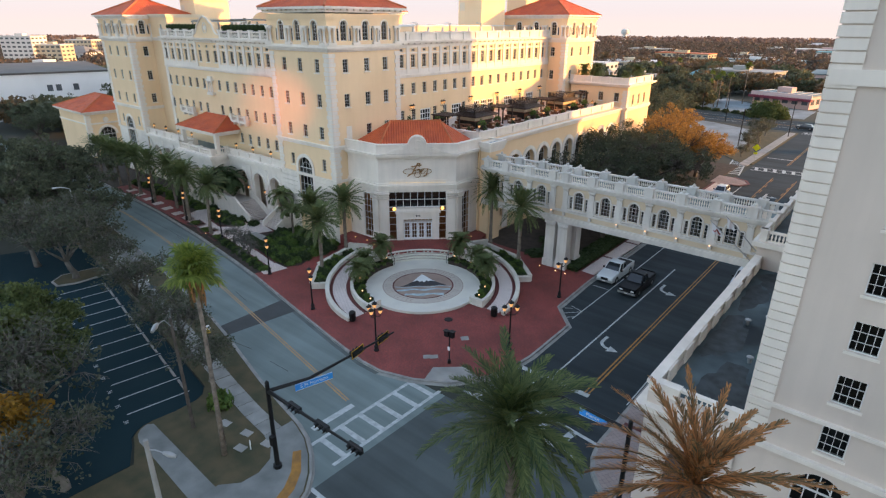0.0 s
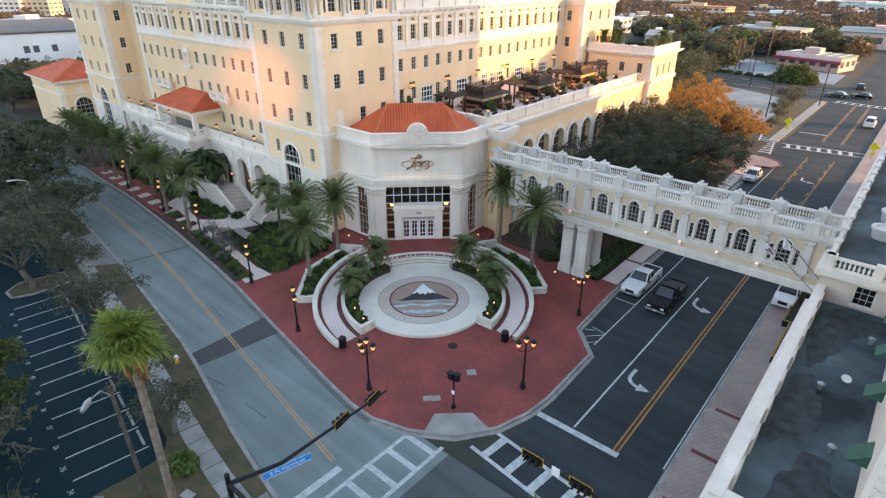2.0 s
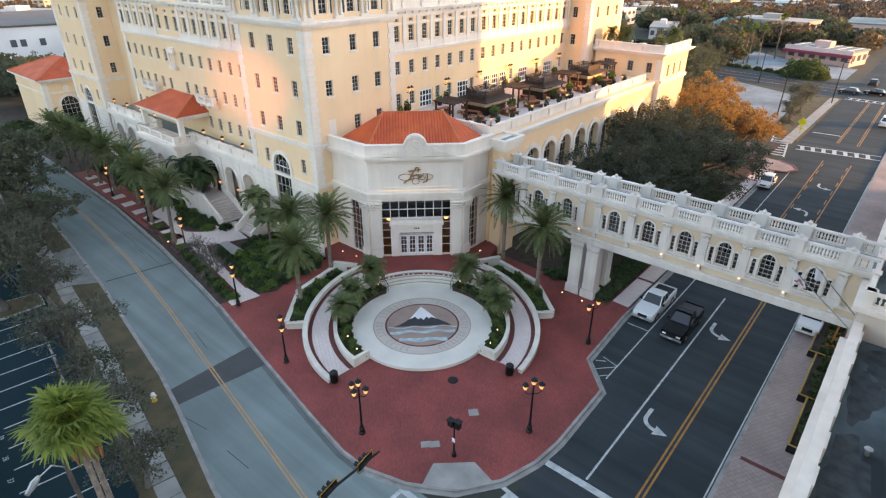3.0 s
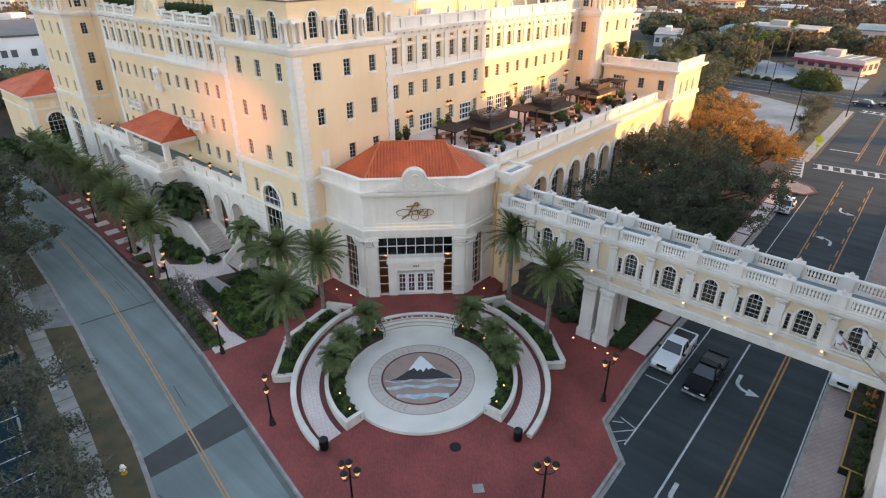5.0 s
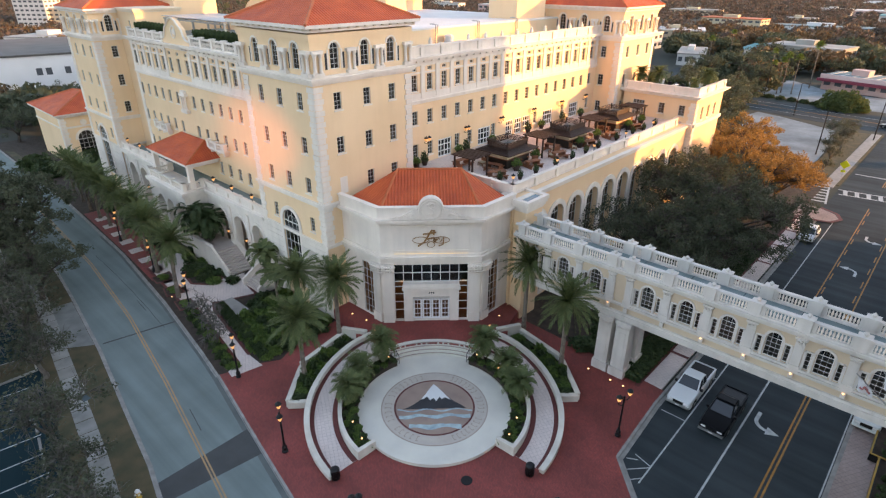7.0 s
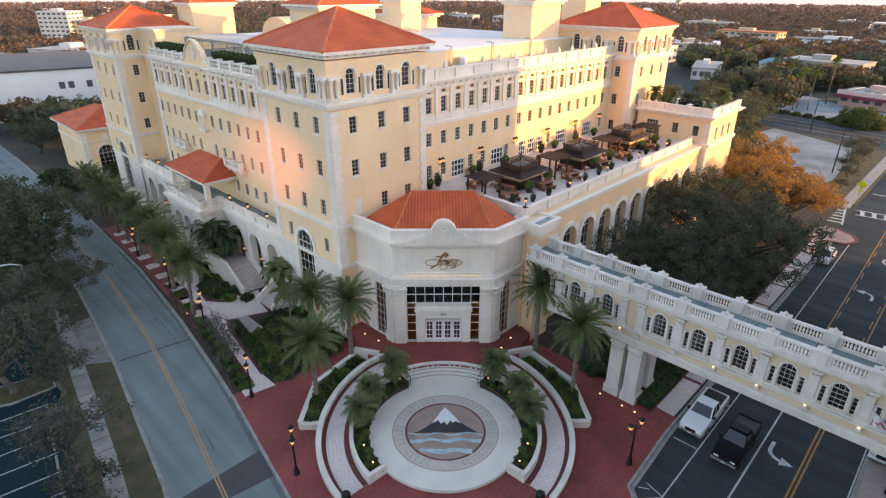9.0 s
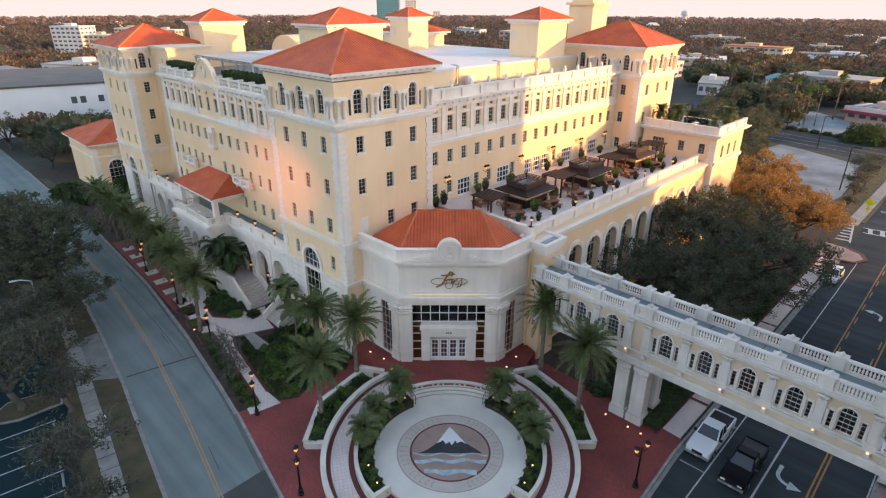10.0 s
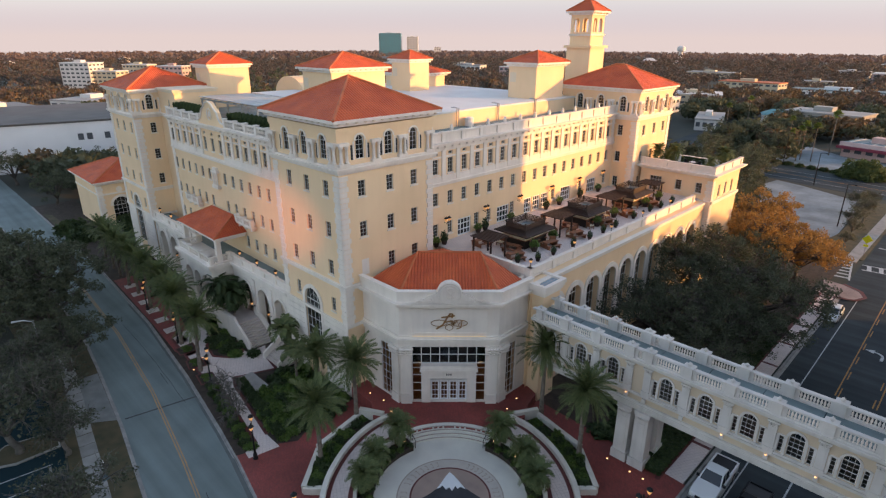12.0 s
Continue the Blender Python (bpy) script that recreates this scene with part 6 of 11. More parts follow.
# glazing and doors
PG = Face((*uv(-11.85, -3.55), 0), (0.70711, 0.70711, 0), (0.70711, -0.70711, 0))   # 7.1 wide
g = Geo()
for k in range(9):
    PG.box(g, 7.1 * k / 8 - 0.04, 7.1 * k / 8 + 0.04, -0.05, 0.06, 5.6 if 0 < k < 1 or 1 < k < 7 else ZP, 7.5)
for z in (5.55, 6.5, 7.48):
    PG.box(g, 0, 7.1, -0.05, 0.06, z - 0.04, z + 0.04)
for z in (2.4, 3.3, 4.2, 5.0):
    for a, b in ((0, 0.89), (6.21, 7.1)):
        PG.box(g, a, b, -0.05, 0.06, z - 0.03, z + 0.03)
gf = part("entrance_glazing", g, FRAME_W, hotel, "tall glazed entrance front")
g = Geo()
g.add([PG.at(u, 0, z) for u, z in ((0, 5.6), (7.1, 5.6), (7.1, 7.5), (0, 7.5))], [(0, 1, 2, 3)])
part("pane", g, GLASS, gf).visible_shadow = False
for a, b in ((0, 0.89), (6.21, 7.1)):
    g = Geo().add([PG.at(u, 0, z) for u, z in ((a, ZP), (b, ZP), (b, 5.6), (a, 5.6))], [(0, 1, 2, 3)])
    part("pane", g, GLASSW, gf).visible_shadow = False
g = Geo()
PG.box(g, 0.9, 1.75, -0.1, 0.55, ZP, 4.9)
PG.box(g, 5.35, 6.2, -0.1, 0.55, ZP, 4.9)
PG.box(g, 1.75, 5.35, -0.1, 0.5, 4.05, 4.9)
PG.box(g, 0.75, 6.35, -0.1, 0.7, 4.9, 5.15)
PG.box(g, 0.85, 6.25, -0.1, 0.6, 5.15, 5.5)
part("door_surround", g, STONE, hotel, "white stone door surround")
g = Geo()
for k in range(3):
    PG.box(g, 3.3 + 0.2 * k, 3.42 + 0.2 * k, 0.5, 0.52, 4.42, 4.6)
part("number_bars", g, FRAME_D, hotel)
PG.box(tr := Geo(), 1.75, 5.35, 0.0, 0.08, 3.65, 3.75)
for k in range(9):
    PG.box(tr, 1.75 + 3.6 * k / 8 - 0.04, 1.75 + 3.6 * k / 8 + 0.04, 0, 0.07, 3.75, 4.05)
part("transom", tr, FRAME_W, hotel)
for k in range(4):
    window(PG, 1.75 + 0.45 + 0.9 * k, ZP + 0.02, 0.88, 2.22, hotel, False, 2, 4, FRAME_B, GLASSW, sill=False, d=0.16, name="entrance_door", label="white glazed entrance door leaf")
for f, u in ((PS, 3.4), (PE, 2.0)):
    window(f, u, ZP + 0.1, 1.6, 5.7, hotel, False, 3, 7, FRAME_W, GLASSW, sill=False)
part("lobby_floor", Geo().prism([(-53.5, P0[1] + 0.6), (P0[0] - 0.3, P0[1] + 0.6), (P1[0] - 0.6, P1[1] + 0.3), (P1[0] - 0.6, 56.5), (-53.5, 56.5)], 0.2, ZP), mat("lobby_marble", (0.4, 0.33, 0.25), 0.3, 0.1, 1.0), hotel)
part("lobby_back_wall", Geo().prism([uv(-15.6, -4), uv(-15.6, 4), uv(-15.9, 4), uv(-15.9, -4)][::-1], ZP, 8), mat("lobby_wall", (0.45, 0.28, 0.14), 0.7, 0.1, 1.0), hotel)
# added slab that blocks lamp light, so the upper panes stay dark
part("lobby_light_stop", Geo().prism([uv(-12.1, -4), uv(-12.1, 4), uv(-15.6, 4), uv(-15.6, -4)], 5.5, 5.62), INTERIOR, hotel)
# lobby lamps and the light ledge under the sign
lamp_glow = glow_mat("lobby_lamp_glass", (1.0, 0.55, 0.2), 1.6)
for v in (-2.9, 3.25):
    part("lobby_lamp", Geo().lathe([(0.05, -0.2), (0.2, -0.1), (0.24, 0.05), (0.16, 0.2), (0.04, 0.26)], 10, (*uv(-13.6, v), 4.7)), lamp_glow, hotel, "lit amber lobby lamp")
g = Geo()
PF.box(g, 1.25, 8.15, 0.11, 0.145, 8.752, 8.79)
part("sign_light", g, glow_mat("sign_light_strip", (1.0, 0.74, 0.38), 0.10), hotel, "thin warm light strip under the sign")
# hipped roof
e0, e1, e2 = (-53.0, P0[1] + 0.55), (P0[0] - 0.25, P0[1] + 0.55), (P1[0] - 0.55, P1[1] + 0.25)
e3 = (P1[0] - 0.55, 56.3)
a, b = uv(-16.2, -3.1), uv(-16.2, 3.1)
z0, z1 = 13.2, 15.4
r = part("pavilion_roof", Geo().add([(*e1, z0), (*e2, z0), (*b, z1), (*a, z1)], [(0, 1, 2, 3)]), TILE_D, hotel, "orange-red hipped tile roof")
part("roof_slope", Geo().add([(*e0, z0), (*e1, z0), (*a, z1), (-53.9, 49.0, z0 + 0.02)], [(0, 1, 2), (0, 2, 3)]), TILE_X, r)
part("roof_slope", Geo().add([(*e2, z0), (*e3, z0), (-46.5, 57.0, z0 + 0.02), (*b, z1)], [(0, 1, 3), (1, 2, 3)]), TILE_Y, r)
part("roof_back", Geo().add([(*a, z1), (*b, z1), (-46.5, 57.0, z0), (-53.9, 57.0, z0), (-53.9, 49.0, z0)], [(0, 1, 2), (0, 2, 3), (0, 3, 4)]), TILE_D, r)
for p, q in (((*e1, z0), (*a, z1)), ((*e2, z0), (*b, z1)), ((*a, z1), (*b, z1))):
    part("ridge", Geo().tube([p, q], [0.12, 0.12]), RIDGE, r)
part("roof_gutter", Geo().prism([e0, e1, e2, e3, (-49.0, 57), (-53.9, 57)], 12.9, 13.19), STONE, r)
# block beside the pavilion where the footbridge lands
g = Geo()
g.box(-42.85, -40.12, 56.75, 59.45, 0.1, 12.4)
part("landing_wall", g, STUCCO, hotel, "cream stucco landing block")
for d, za, zb in ((0.08, 11.9, 12.1), (0.2, 12.1, 12.4), (0.32, 12.4, 12.7)):
    part("landing_cornice", Geo().box(-42.85 - d, -40.12 + d, 56.75 - d, 59.45 + d, za, zb), STONE, hotel)
for x0, x1, y0, y1 in ((-43.27, -39.7, 56.33, 56.75), (-43.27, -39.7, 59.45, 59.87), (-43.27, -42.85, 56.75, 59.45), (-40.12, -39.7, 56.75, 59.45)):
    part("landing_rim", Geo().box(x0, x1, y0, y1, 12.7, 13.1), STONE, hotel)
part("skylight", Geo().box(-42.84, -40.13, 56.76, 59.44, 12.7, 12.86), mat("blue_grey_skylight", (0.25, 0.36, 0.42), 0.2, 0.05, 1.0), hotel, "blue-grey glazed skylight")
for k in range(3):
    part("skylight_bar", Geo().box(-42.3 + 0.8 * k, -42.24 + 0.8 * k, 56.76, 59.44, 12.86, 12.9), STEEL, hotel)

# ---- the footbridge over the north street ----
bridge = thing("footbridge", "enclosed cream and white footbridge with arched windows and balustrades", "footbridge", m=pose(0, 0, 0.5))
BX0, BX1 = -40.1, -8.0
BF = Face((BX0, 55.38, 0), *S)
BB = Face((BX1, 58.02, 0), (-1, 0, 0), (0, 1, 0))
posts = [-36.5, -33.3, -30.15, -28.57, -25.43, -22.3, -19.2, -16.05, -12.87, -9.7]
bays = [-38.1, -34.9, -31.72, -27.0, -23.86, -20.75, -17.63, -14.46, -11.3]
for f, sgn in ((BF, 1), (BB, -1)):
    def U(x):
        return (x - BX0) if sgn > 0 else (BX1 - x)
    holes = []
    for x in bays:
        u = U(x)
        holes += [(u - 0.52, u + 0.52, 6.98, 9.04, True), (u - 1.12, u - 0.76, 6.98, 8.4, False), (u + 0.76, u + 1.12, 6.98, 8.4, False)]
    g = Geo()
    wall(g, f, 0, BX1 - BX0, 5.55, 9.8, holes, 0.3)
    part("wall", g, STUCCO_SHADED, bridge, "pale cream stucco bridge wall")
    for a, b, lo, hi, ar in holes:
        window(f, (a + b) / 2, lo, b - a, hi - lo, bridge, ar, 3 if ar else 1, 4, FRAME_W, GLASS, sill=False)
    for x in bays:
        g = Geo()
        u = U(x)
        f.box(g, u - 1.24, u + 1.24, 0, 0.16, 6.79, 6.95)
        for sx, zt in ((-1.17, 8.46), (-0.64, 8.52), (0.64, 8.52), (1.17, 8.46)):
            f.box(g, u + sx - 0.08, u + sx + 0.08, 0, 0.08, 6.95, zt)
        for sx in (-0.94, 0.94):
            f.box(g, u + sx - 0.25, u + sx + 0.25, 0, 0.08, 8.42, 8.54)
        for k in range(10):
            a0, a1 = math.pi * k / 10, math.pi * (k + 1) / 10
            q = [(u + r * math.cos(t), 8.52 + r * math.sin(t)) for r, t in ((0.53, a0), (0.53, a1), (0.68, a1), (0.68, a0))]
            g.add([f.at(p, 0, z) for p, z in q] + [f.at(p, 0.07, z) for p, z in q], [(4, 5, 6, 7), (0, 1, 5, 4), (2, 3, 7, 6)])
        part("window_surround", g, STONE_SHADED, bridge)
    for x in posts:
        g = Geo()
        u = U(x)
        f.box(g, u - 0.36, u + 0.36, 0, 0.2, 6.75, 7.15)
        f.box(g, u - 0.3, u + 0.3, 0, 0.15, 7.15, 9.0)
        f.box(g, u - 0.17, u + 0.17, 0.15, 0.18, 7.3, 8.9)
        f.box(g, u - 0.4, u + 0.4, 0, 0.24, 9.25, 9.4)
        p = part("pilaster", g, STONE_SHADED, bridge, "white fluted pilaster")
        g = Geo()
        for i in range(3):
            g.lathe([(0.05, 0), (0.12, 0.1), (0.14, 0.2), (0.07, 0.25)], 6, f.at(u - 0.2 + 0.2 * i, 0.15, 9.0))
        part("capital", g, STONE_SHADED, p)
        g = Geo()
        f.box(g, u - 0.14, u + 0.14, 0.1, 0.3, 6.12, 6.5)
        s = part("sconce", g, STONE_SHADED, bridge)
        if x not in (-36.5, -33.3, -28.57, -25.43, -9.7):
            part("lamp", Geo().lathe([(0.04, 0), (0.07, 0.04), (0.07, 0.09), (0.03, 0.12)], 8, f.at(u, 0.3, 6.44)), GLOWSPOT, s, "small lit uplight")
    strip(f, 0, BX1 - BX0, [(0.12, 9.4, 9.55), (0.3, 9.55, 9.7), (0.5, 9.7, 9.85), (0.6, 9.85, 10.0)], bridge, material=STONE_SHADED)
    strip(f, 0, BX1 - BX0, [(0.14, 6.5, 6.62), (0.22, 6.62, 6.75)], bridge, "belt", STONE_SHADED)
    strip(f, 0, BX1 - BX0, [(0.2, 5.2, 5.5), (0.3, 5.5, 5.75), (0.18, 5.75, 5.95)], bridge, "girder", STONE_SHADED)
    # balustrade with heavy posts and urns
    top = part("balustrade", Geo(), STONE_SHADED, bridge)
    g = Geo()
    f.box(g, 0, BX1 - BX0, 0.0, 0.34, 10.0, 10.14)
    f.box(g, 0, BX1 - BX0, -0.02, 0.36, 10.8, 10.95)
    part("rail", g, STONE_SHADED, top)
    ups = [U(x) for x in [-39.3] + posts]
    for u in ups:
        g = Geo()
        f.box(g, u - 0.34, u + 0.34, -0.12, 0.48, 10.0, 10.98)
        f.box(g, u - 0.42, u + 0.42, -0.2, 0.56, 10.98, 11.1)
        g.lathe([(0.1, 0), (0.1, 0.05), (0.17, 0.14), (0.17, 0.2), (0.06, 0.3), (0.02, 0.36)], 8, f.at(u, 0.18, 11.1))
        part("post", g, STONE_SHADED, top)
    ups = sorted(ups + [BX1 - BX0 if sgn > 0 else 0])
    for a, b in zip(ups, ups[1:]):
        if b - a < 1.0:
            continue
        for sx in (a + 0.34, b - 0.34 - 0.28):
            g = Geo()
            f.box(g, sx, sx + 0.28, 0.06, 0.3, 10.14, 10.8)
            part("end_panel", g, STONE_SHADED, top)
        n = max(3, int((b - a - 1.4) / 0.2))
        for k in range(n + 1):
            p = f.at(a + 0.72 + (b - a - 1.44) * k / n, 0.18, 10.14)
            link("baluster", BAL_ME, top, m=Matrix.Translation(p) @ Matrix.Diagonal((1.1, 1.1, 0.66 / 0.62, 1)))
part("deck", Geo().box(BX0, BX1, 55.48, 57.92, 5.3, 5.6), STONE_SHADED, bridge)
part("roof", Geo().box(BX0, BX1, 55.5, 57.9, 9.75, 10.02), ROOFDECK, bridge, "blue-grey flat roof coating")
g = Geo()
for k in range(8):
    x = BX0 + 3.9 * (k + 1)
    g.box(x - 0.03, x + 0.03, 55.58, 57.82, 10.02, 10.045)
part("roof_seams", g, ROOFGREY, bridge)
for x0, x1 in ((-30.62, -29.42), (-29.02, -27.82)):
    for y0, y1 in ((55.0, 56.2), (57.3, 58.5)):
        g = Geo()
        g.box(x0 - 0.12, x1 + 0.12, y0 - 0.12, y1 + 0.12, -0.4, 0.5)
        g.box(x0, x1, y0, y1, 0.5, 4.6)
        g.box(x0 + 0.25, x1 - 0.25, y0 - 0.04, y1 + 0.04, 0.9, 4.2)
        g.box(x0 - 0.1, x1 + 0.1, y0 - 0.1, y1 + 0.1, 4.95, 5.25)
        p = part("pier", g, STONE_SHADED, bridge, "white stone pier")
        g = Geo()
        for i in range(4):
            for yy in (y0 - 0.02, y1 + 0.02):
                g.lathe([(0.08, 0), (0.17, 0.12), (0.19, 0.25), (0.1, 0.36)], 6, (x0 + 0.2 + (x1 - x0 - 0.4) * i / 3, yy, 4.6))
        g.box(x0, x1, y0, y1, 4.6, 4.95)
        part("capital", g, STONE_SHADED, p)

# ---- the neighbouring building on the east side ----
east = thing("neighbour_building", "pale rose-white tower block with white corner stones beside a lower wing", "building")
NS = Face((-3.3, 27.6, 0), *S)
NW = Face((-3.3, 62.0, 0), (0, -1, 0), (-1, 0, 0))
holes = []
for u in (3.68, 7.45, 11.3, 15.2, 19.1):
    holes += [(u - 0.56, u + 0.56, z, z + 1.45, False) for z in (8.12, 10.88, 13.6, 16.3, 19.2, 22.75, 25.75, 29.0)]
    holes.append((u - 1.05, u + 1.05, 1.8, 6.85, True))
g = Geo()
wall(g, NS, 0, 34, 0, 34, holes, 0.35)
part("wall", g, STUCCO_ROSE, east, "pale rose-white stucco wall")
for a, b, lo, hi, ar in holes:
    window(NS, (a + b) / 2, lo, b - a, hi - lo, east, ar, 4, 3 if not ar else 4, FRAME_W, GLASS, sill=not ar)
g = Geo()
wall(g, NW, 0, 34.4, 0, 34)
# includes an unseen taller north wing, added to cast shade on the hotel
wall(g, Face((30.7, 27.6, 0), *E_), 0, 90, 0, 42)
wall(g, Face((30.7, 117.6, 0), (-1, 0, 0), (0, 1, 0)), 0, 18, 0, 42)
wall(g, Face((12.7, 117.6, 0), (0, -1, 0), (-1, 0, 0)), 0, 55.6, 0, 42)
wall(g, Face((12.7, 62.0, 0), *S), 0, 18, 33, 42)
wall(g, Face((12.7, 62.0, 0), (-1, 0, 0), (0, 1, 0)), 0, 16, 0, 34)
part("wall", g, STUCCO_ROSE, east)
g = Geo().prism([(-3.3, 27.6), (30.7, 27.6), (30.7, 62.0), (-3.3, 62.0)], 33.6, 34.0)
# roofs of the block and of the unseen shade-casting wing
g.prism([(12.7, 62.0), (30.7, 62.0), (30.7, 117.6), (12.7, 117.6)], 41.6, 42.0)
part("flat_roof", g, ROOFGREY, east)
g = Geo()
g.box(-3.9, 31.2, 27.0, 27.6, 33.2, 34.6)
g.box(-3.9, -3.3, 27.0, 62.6, 33.2, 34.6)
g.box(-4.3, 31.2, 26.6, 27.0, 34.2, 34.6)
g.box(-3.3, 30.7, 27.42, 27.6, 9.68, 9.86)
g.box(-3.3, 30.7, 27.35, 27.6, 7.28, 7.55)
g.box(-3.3, 30.7, 27.35, 27.6, 28.4, 28.7)
g.box(-3.3, 30.7, 27.45, 27.6, 24.6, 25.2)
part("cornice", g, STONE, east)
g = Geo().box(-1, 29, 30, 60, 0.2, 33)
part("dark_room_core", g, INTERIOR, east)
QM = {}
for k in range(54):
    z = 8.0 + 0.47 * k
    for f, side in ((NS, 1), (NW, -1)):
        ww = 1.0 if side > 0 else 2.1
        key = (side, k % 2)
        if key not in QM:
            q = Geo()
            q.box(0 if side > 0 else -ww, ww if side > 0 else 0, -0.1, 0.0, 0.03, 0.44)
            QM[key] = q.mesh("corner_stone", STONE)
        p = f.at(0 if side > 0 else 34.4, 0, z)
        link("corner_stone", QM[key], east, m=Matrix.Translation(p) if side > 0 else Matrix.Translation(p) @ pose(0, 0, 0, 0, 0, -90) @ pose(0, 0, 0, 0, 0, 0))
# lower wing with a flat roof
LW = Face((-8.1, 51.0, 0), (0, -1, 0), (-1, 0, 0))
LS = Face((-8.1, 27.45, 0), *S)
g = Geo()
wall(g, LW, 0, 23.55, 0, 7.9, [(1.5 + 4.2 * k, 4.2 + 4.2 * k, 0.4, 5.2, True) for k in range(5)], 0.5)
wall(g, LS, 0, 4.78, 0, 7.9, [(1.4, 3.6, 0.4, 5.0, True)], 0.5)
part("low_wing_wall", g, STUCCO_ROSE, east)
g = Geo()
LW.box(g, 0, 23.8, 0, 0.25, 6.6, 6.9)
LW.box(g, 0, 24.05, 0, 0.5, 6.9, 7.2)
LS.box(g, 0.0, 4.78, 0, 0.497, 6.9, 7.2)
LW.box(g, 0, 23.55, -0.35, 0.0, 7.9, 8.45)
LW.box(g, 0, 23.7, -0.45, 0.12, 8.45, 8.65)
LS.box(g, 0.4, 1.6, -0.4, 0.02, 7.9, 8.5)
LS.box(g, 0.46, 1.65, -0.46, 0.1, 8.5, 8.65)
LS.box(g, 4.1, 4.8, -0.4, 0.02, 7.9, 8.65)
part("low_wing_cornice", g, STONE, east, "white stone cornice and parapet")
g = Geo()
for k in range(8):
    LW.box(g, 1.0 + 2.8 * k, 2.4 + 2.8 * k, -0.56, -0.45, 7.6, 8.6)
part_each("parapet_pier", g, STONE, east)
balustrade(LS, 1.66, 4.08, 7.72, east, 2.9, 0.9, posts=False, d=-0.2)
part("low_wing_roof", Geo().box(-7.7, -3.3, 27.7, 50.6, 7.2, 7.65), ROOFGREY, east, "grey stained flat roof")
g = Geo()
for x, y in ((-5.9, 39.5), (-4.3, 46.5), (-4.6, 34.5)):
    g.lathe([(0.12, 0), (0.12, 0.3), (0.2, 0.34), (0.2, 0.42), (0.05, 0.48)], 10, (x, y, 7.65))
part_each("roof_vent", g, STEEL, east)
g = Geo()
for y in (33.0, 38.5, 43.0, 47.2):
    g.add([(-3.3, y - 0.6, 9.9), (-3.3, y + 0.6, 9.9), (-4.1, y + 0.6, 9.2), (-4.1, y - 0.6, 9.2), (-3.3, y - 0.6, 9.2), (-3.3, y + 0.6, 9.2)], [(0, 3, 2, 1), (0, 4, 3), (1, 2, 5)])
DAMP = mat("dark_roof_damp", (0.022, 0.028, 0.031), 0.6, 0.25, 0.7, 0.0, second=(0.05, 0.062, 0.068), spec=0.2)
for k, (x, y, rx, ry) in enumerate([(-5.6, 48.3, 1.6, 1.9), (-6.6, 44.4, 0.8, 2.6), (-6.5, 37.0, 1.0, 3.4), (-5.0, 31.0, 1.3, 2.6)]):
    ring_pts = []
    for i in range(22):
        a = 2 * math.pi * i / 22
        q = 1 + 0.18 * math.sin(3 * a + k) + 0.12 * math.sin(7 * a + 2 * k)
        ring_pts.append((x + rx * q * math.cos(a), y + ry * q * math.sin(a)))
    part("roof_stain", Geo().prism(ring_pts, 7.64, 7.654), DAMP, east, "dark damp stain on the flat roof")
part("roof_dish", Geo().lathe([(0.05, 0), (0.24, 0.06), (0.27, 0.1), (0.22, 0.09)], 14, (0, 0, 0), pose(-4.9, 41.2, 7.8, 25, 10, 0)), ROOFWHITE, east, "white roof dish")
part_each("awning", g, mat("green_awning", (0.02, 0.09, 0.06), 0.7, 0.1, 0.5), east, "small dark green awning")
# link block at the bridge and the wing beyond it
LK = Face((-8.2, 51.0, 0), *S)
g = Geo()
wall(g, LK, 0, 6, 0, 9.9, [(2.2, 3.4, 8.0 - 0.2, 9.2, False)])
wall(g, Face((-8.2, 110.0, 0), (0, -1, 0), (-1, 0, 0)), 0, 59, 0, 9.9)
part("wall", g, STUCCO_ROSE, east)
window(LK, 2.8, 7.8, 1.2, 1.4, east, False, 3, 3)
g = Geo()
g.box(-8.6, -2, 50.6, 51.0, 9.5, 9.9)
g.box(-8.6, -8.2, 51, 110, 9.5, 9.9)
part("cornice", g, STONE, east)
part("far_wing_roof", Geo().box(-8.0, 12.7, 51.2, 110, 9.3, 9.6), ROOFGREY, east)
balustrade(LK, 0.3, 6.0, 9.9, east, 2.9, 0.95, d=-0.2)
balustrade(Face((-8.2, 110.0, 0), (0, -1, 0), (-1, 0, 0)), 0.5, 58.7, 9.9, east, 2.9, 0.95, d=-0.2)
g = Geo()
for x, y in ((-5.6, 60.5), (-5.4, 65.0), (-5.5, 70)):
    g.lathe([(0.75, 0), (0.85, 0.7), (0.95, 0.75), (0.95, 0.95), (0.7, 0.95), (0.6, 0.8)], 14, (x, y, 9.6))
part_each("roof_drum", g, ROOFWHITE, east, "white round roof drum")

# ---- plants ----
def quads_of(p, a, b):
    """Flat leaves: centres p, half-axes a and b."""
    v = np.stack([p - a - b, p + a - b, p + a + b, p - a + b], axis=1).reshape(-1, 3)
    return v, np.arange(len(v)).reshape(-1, 4)


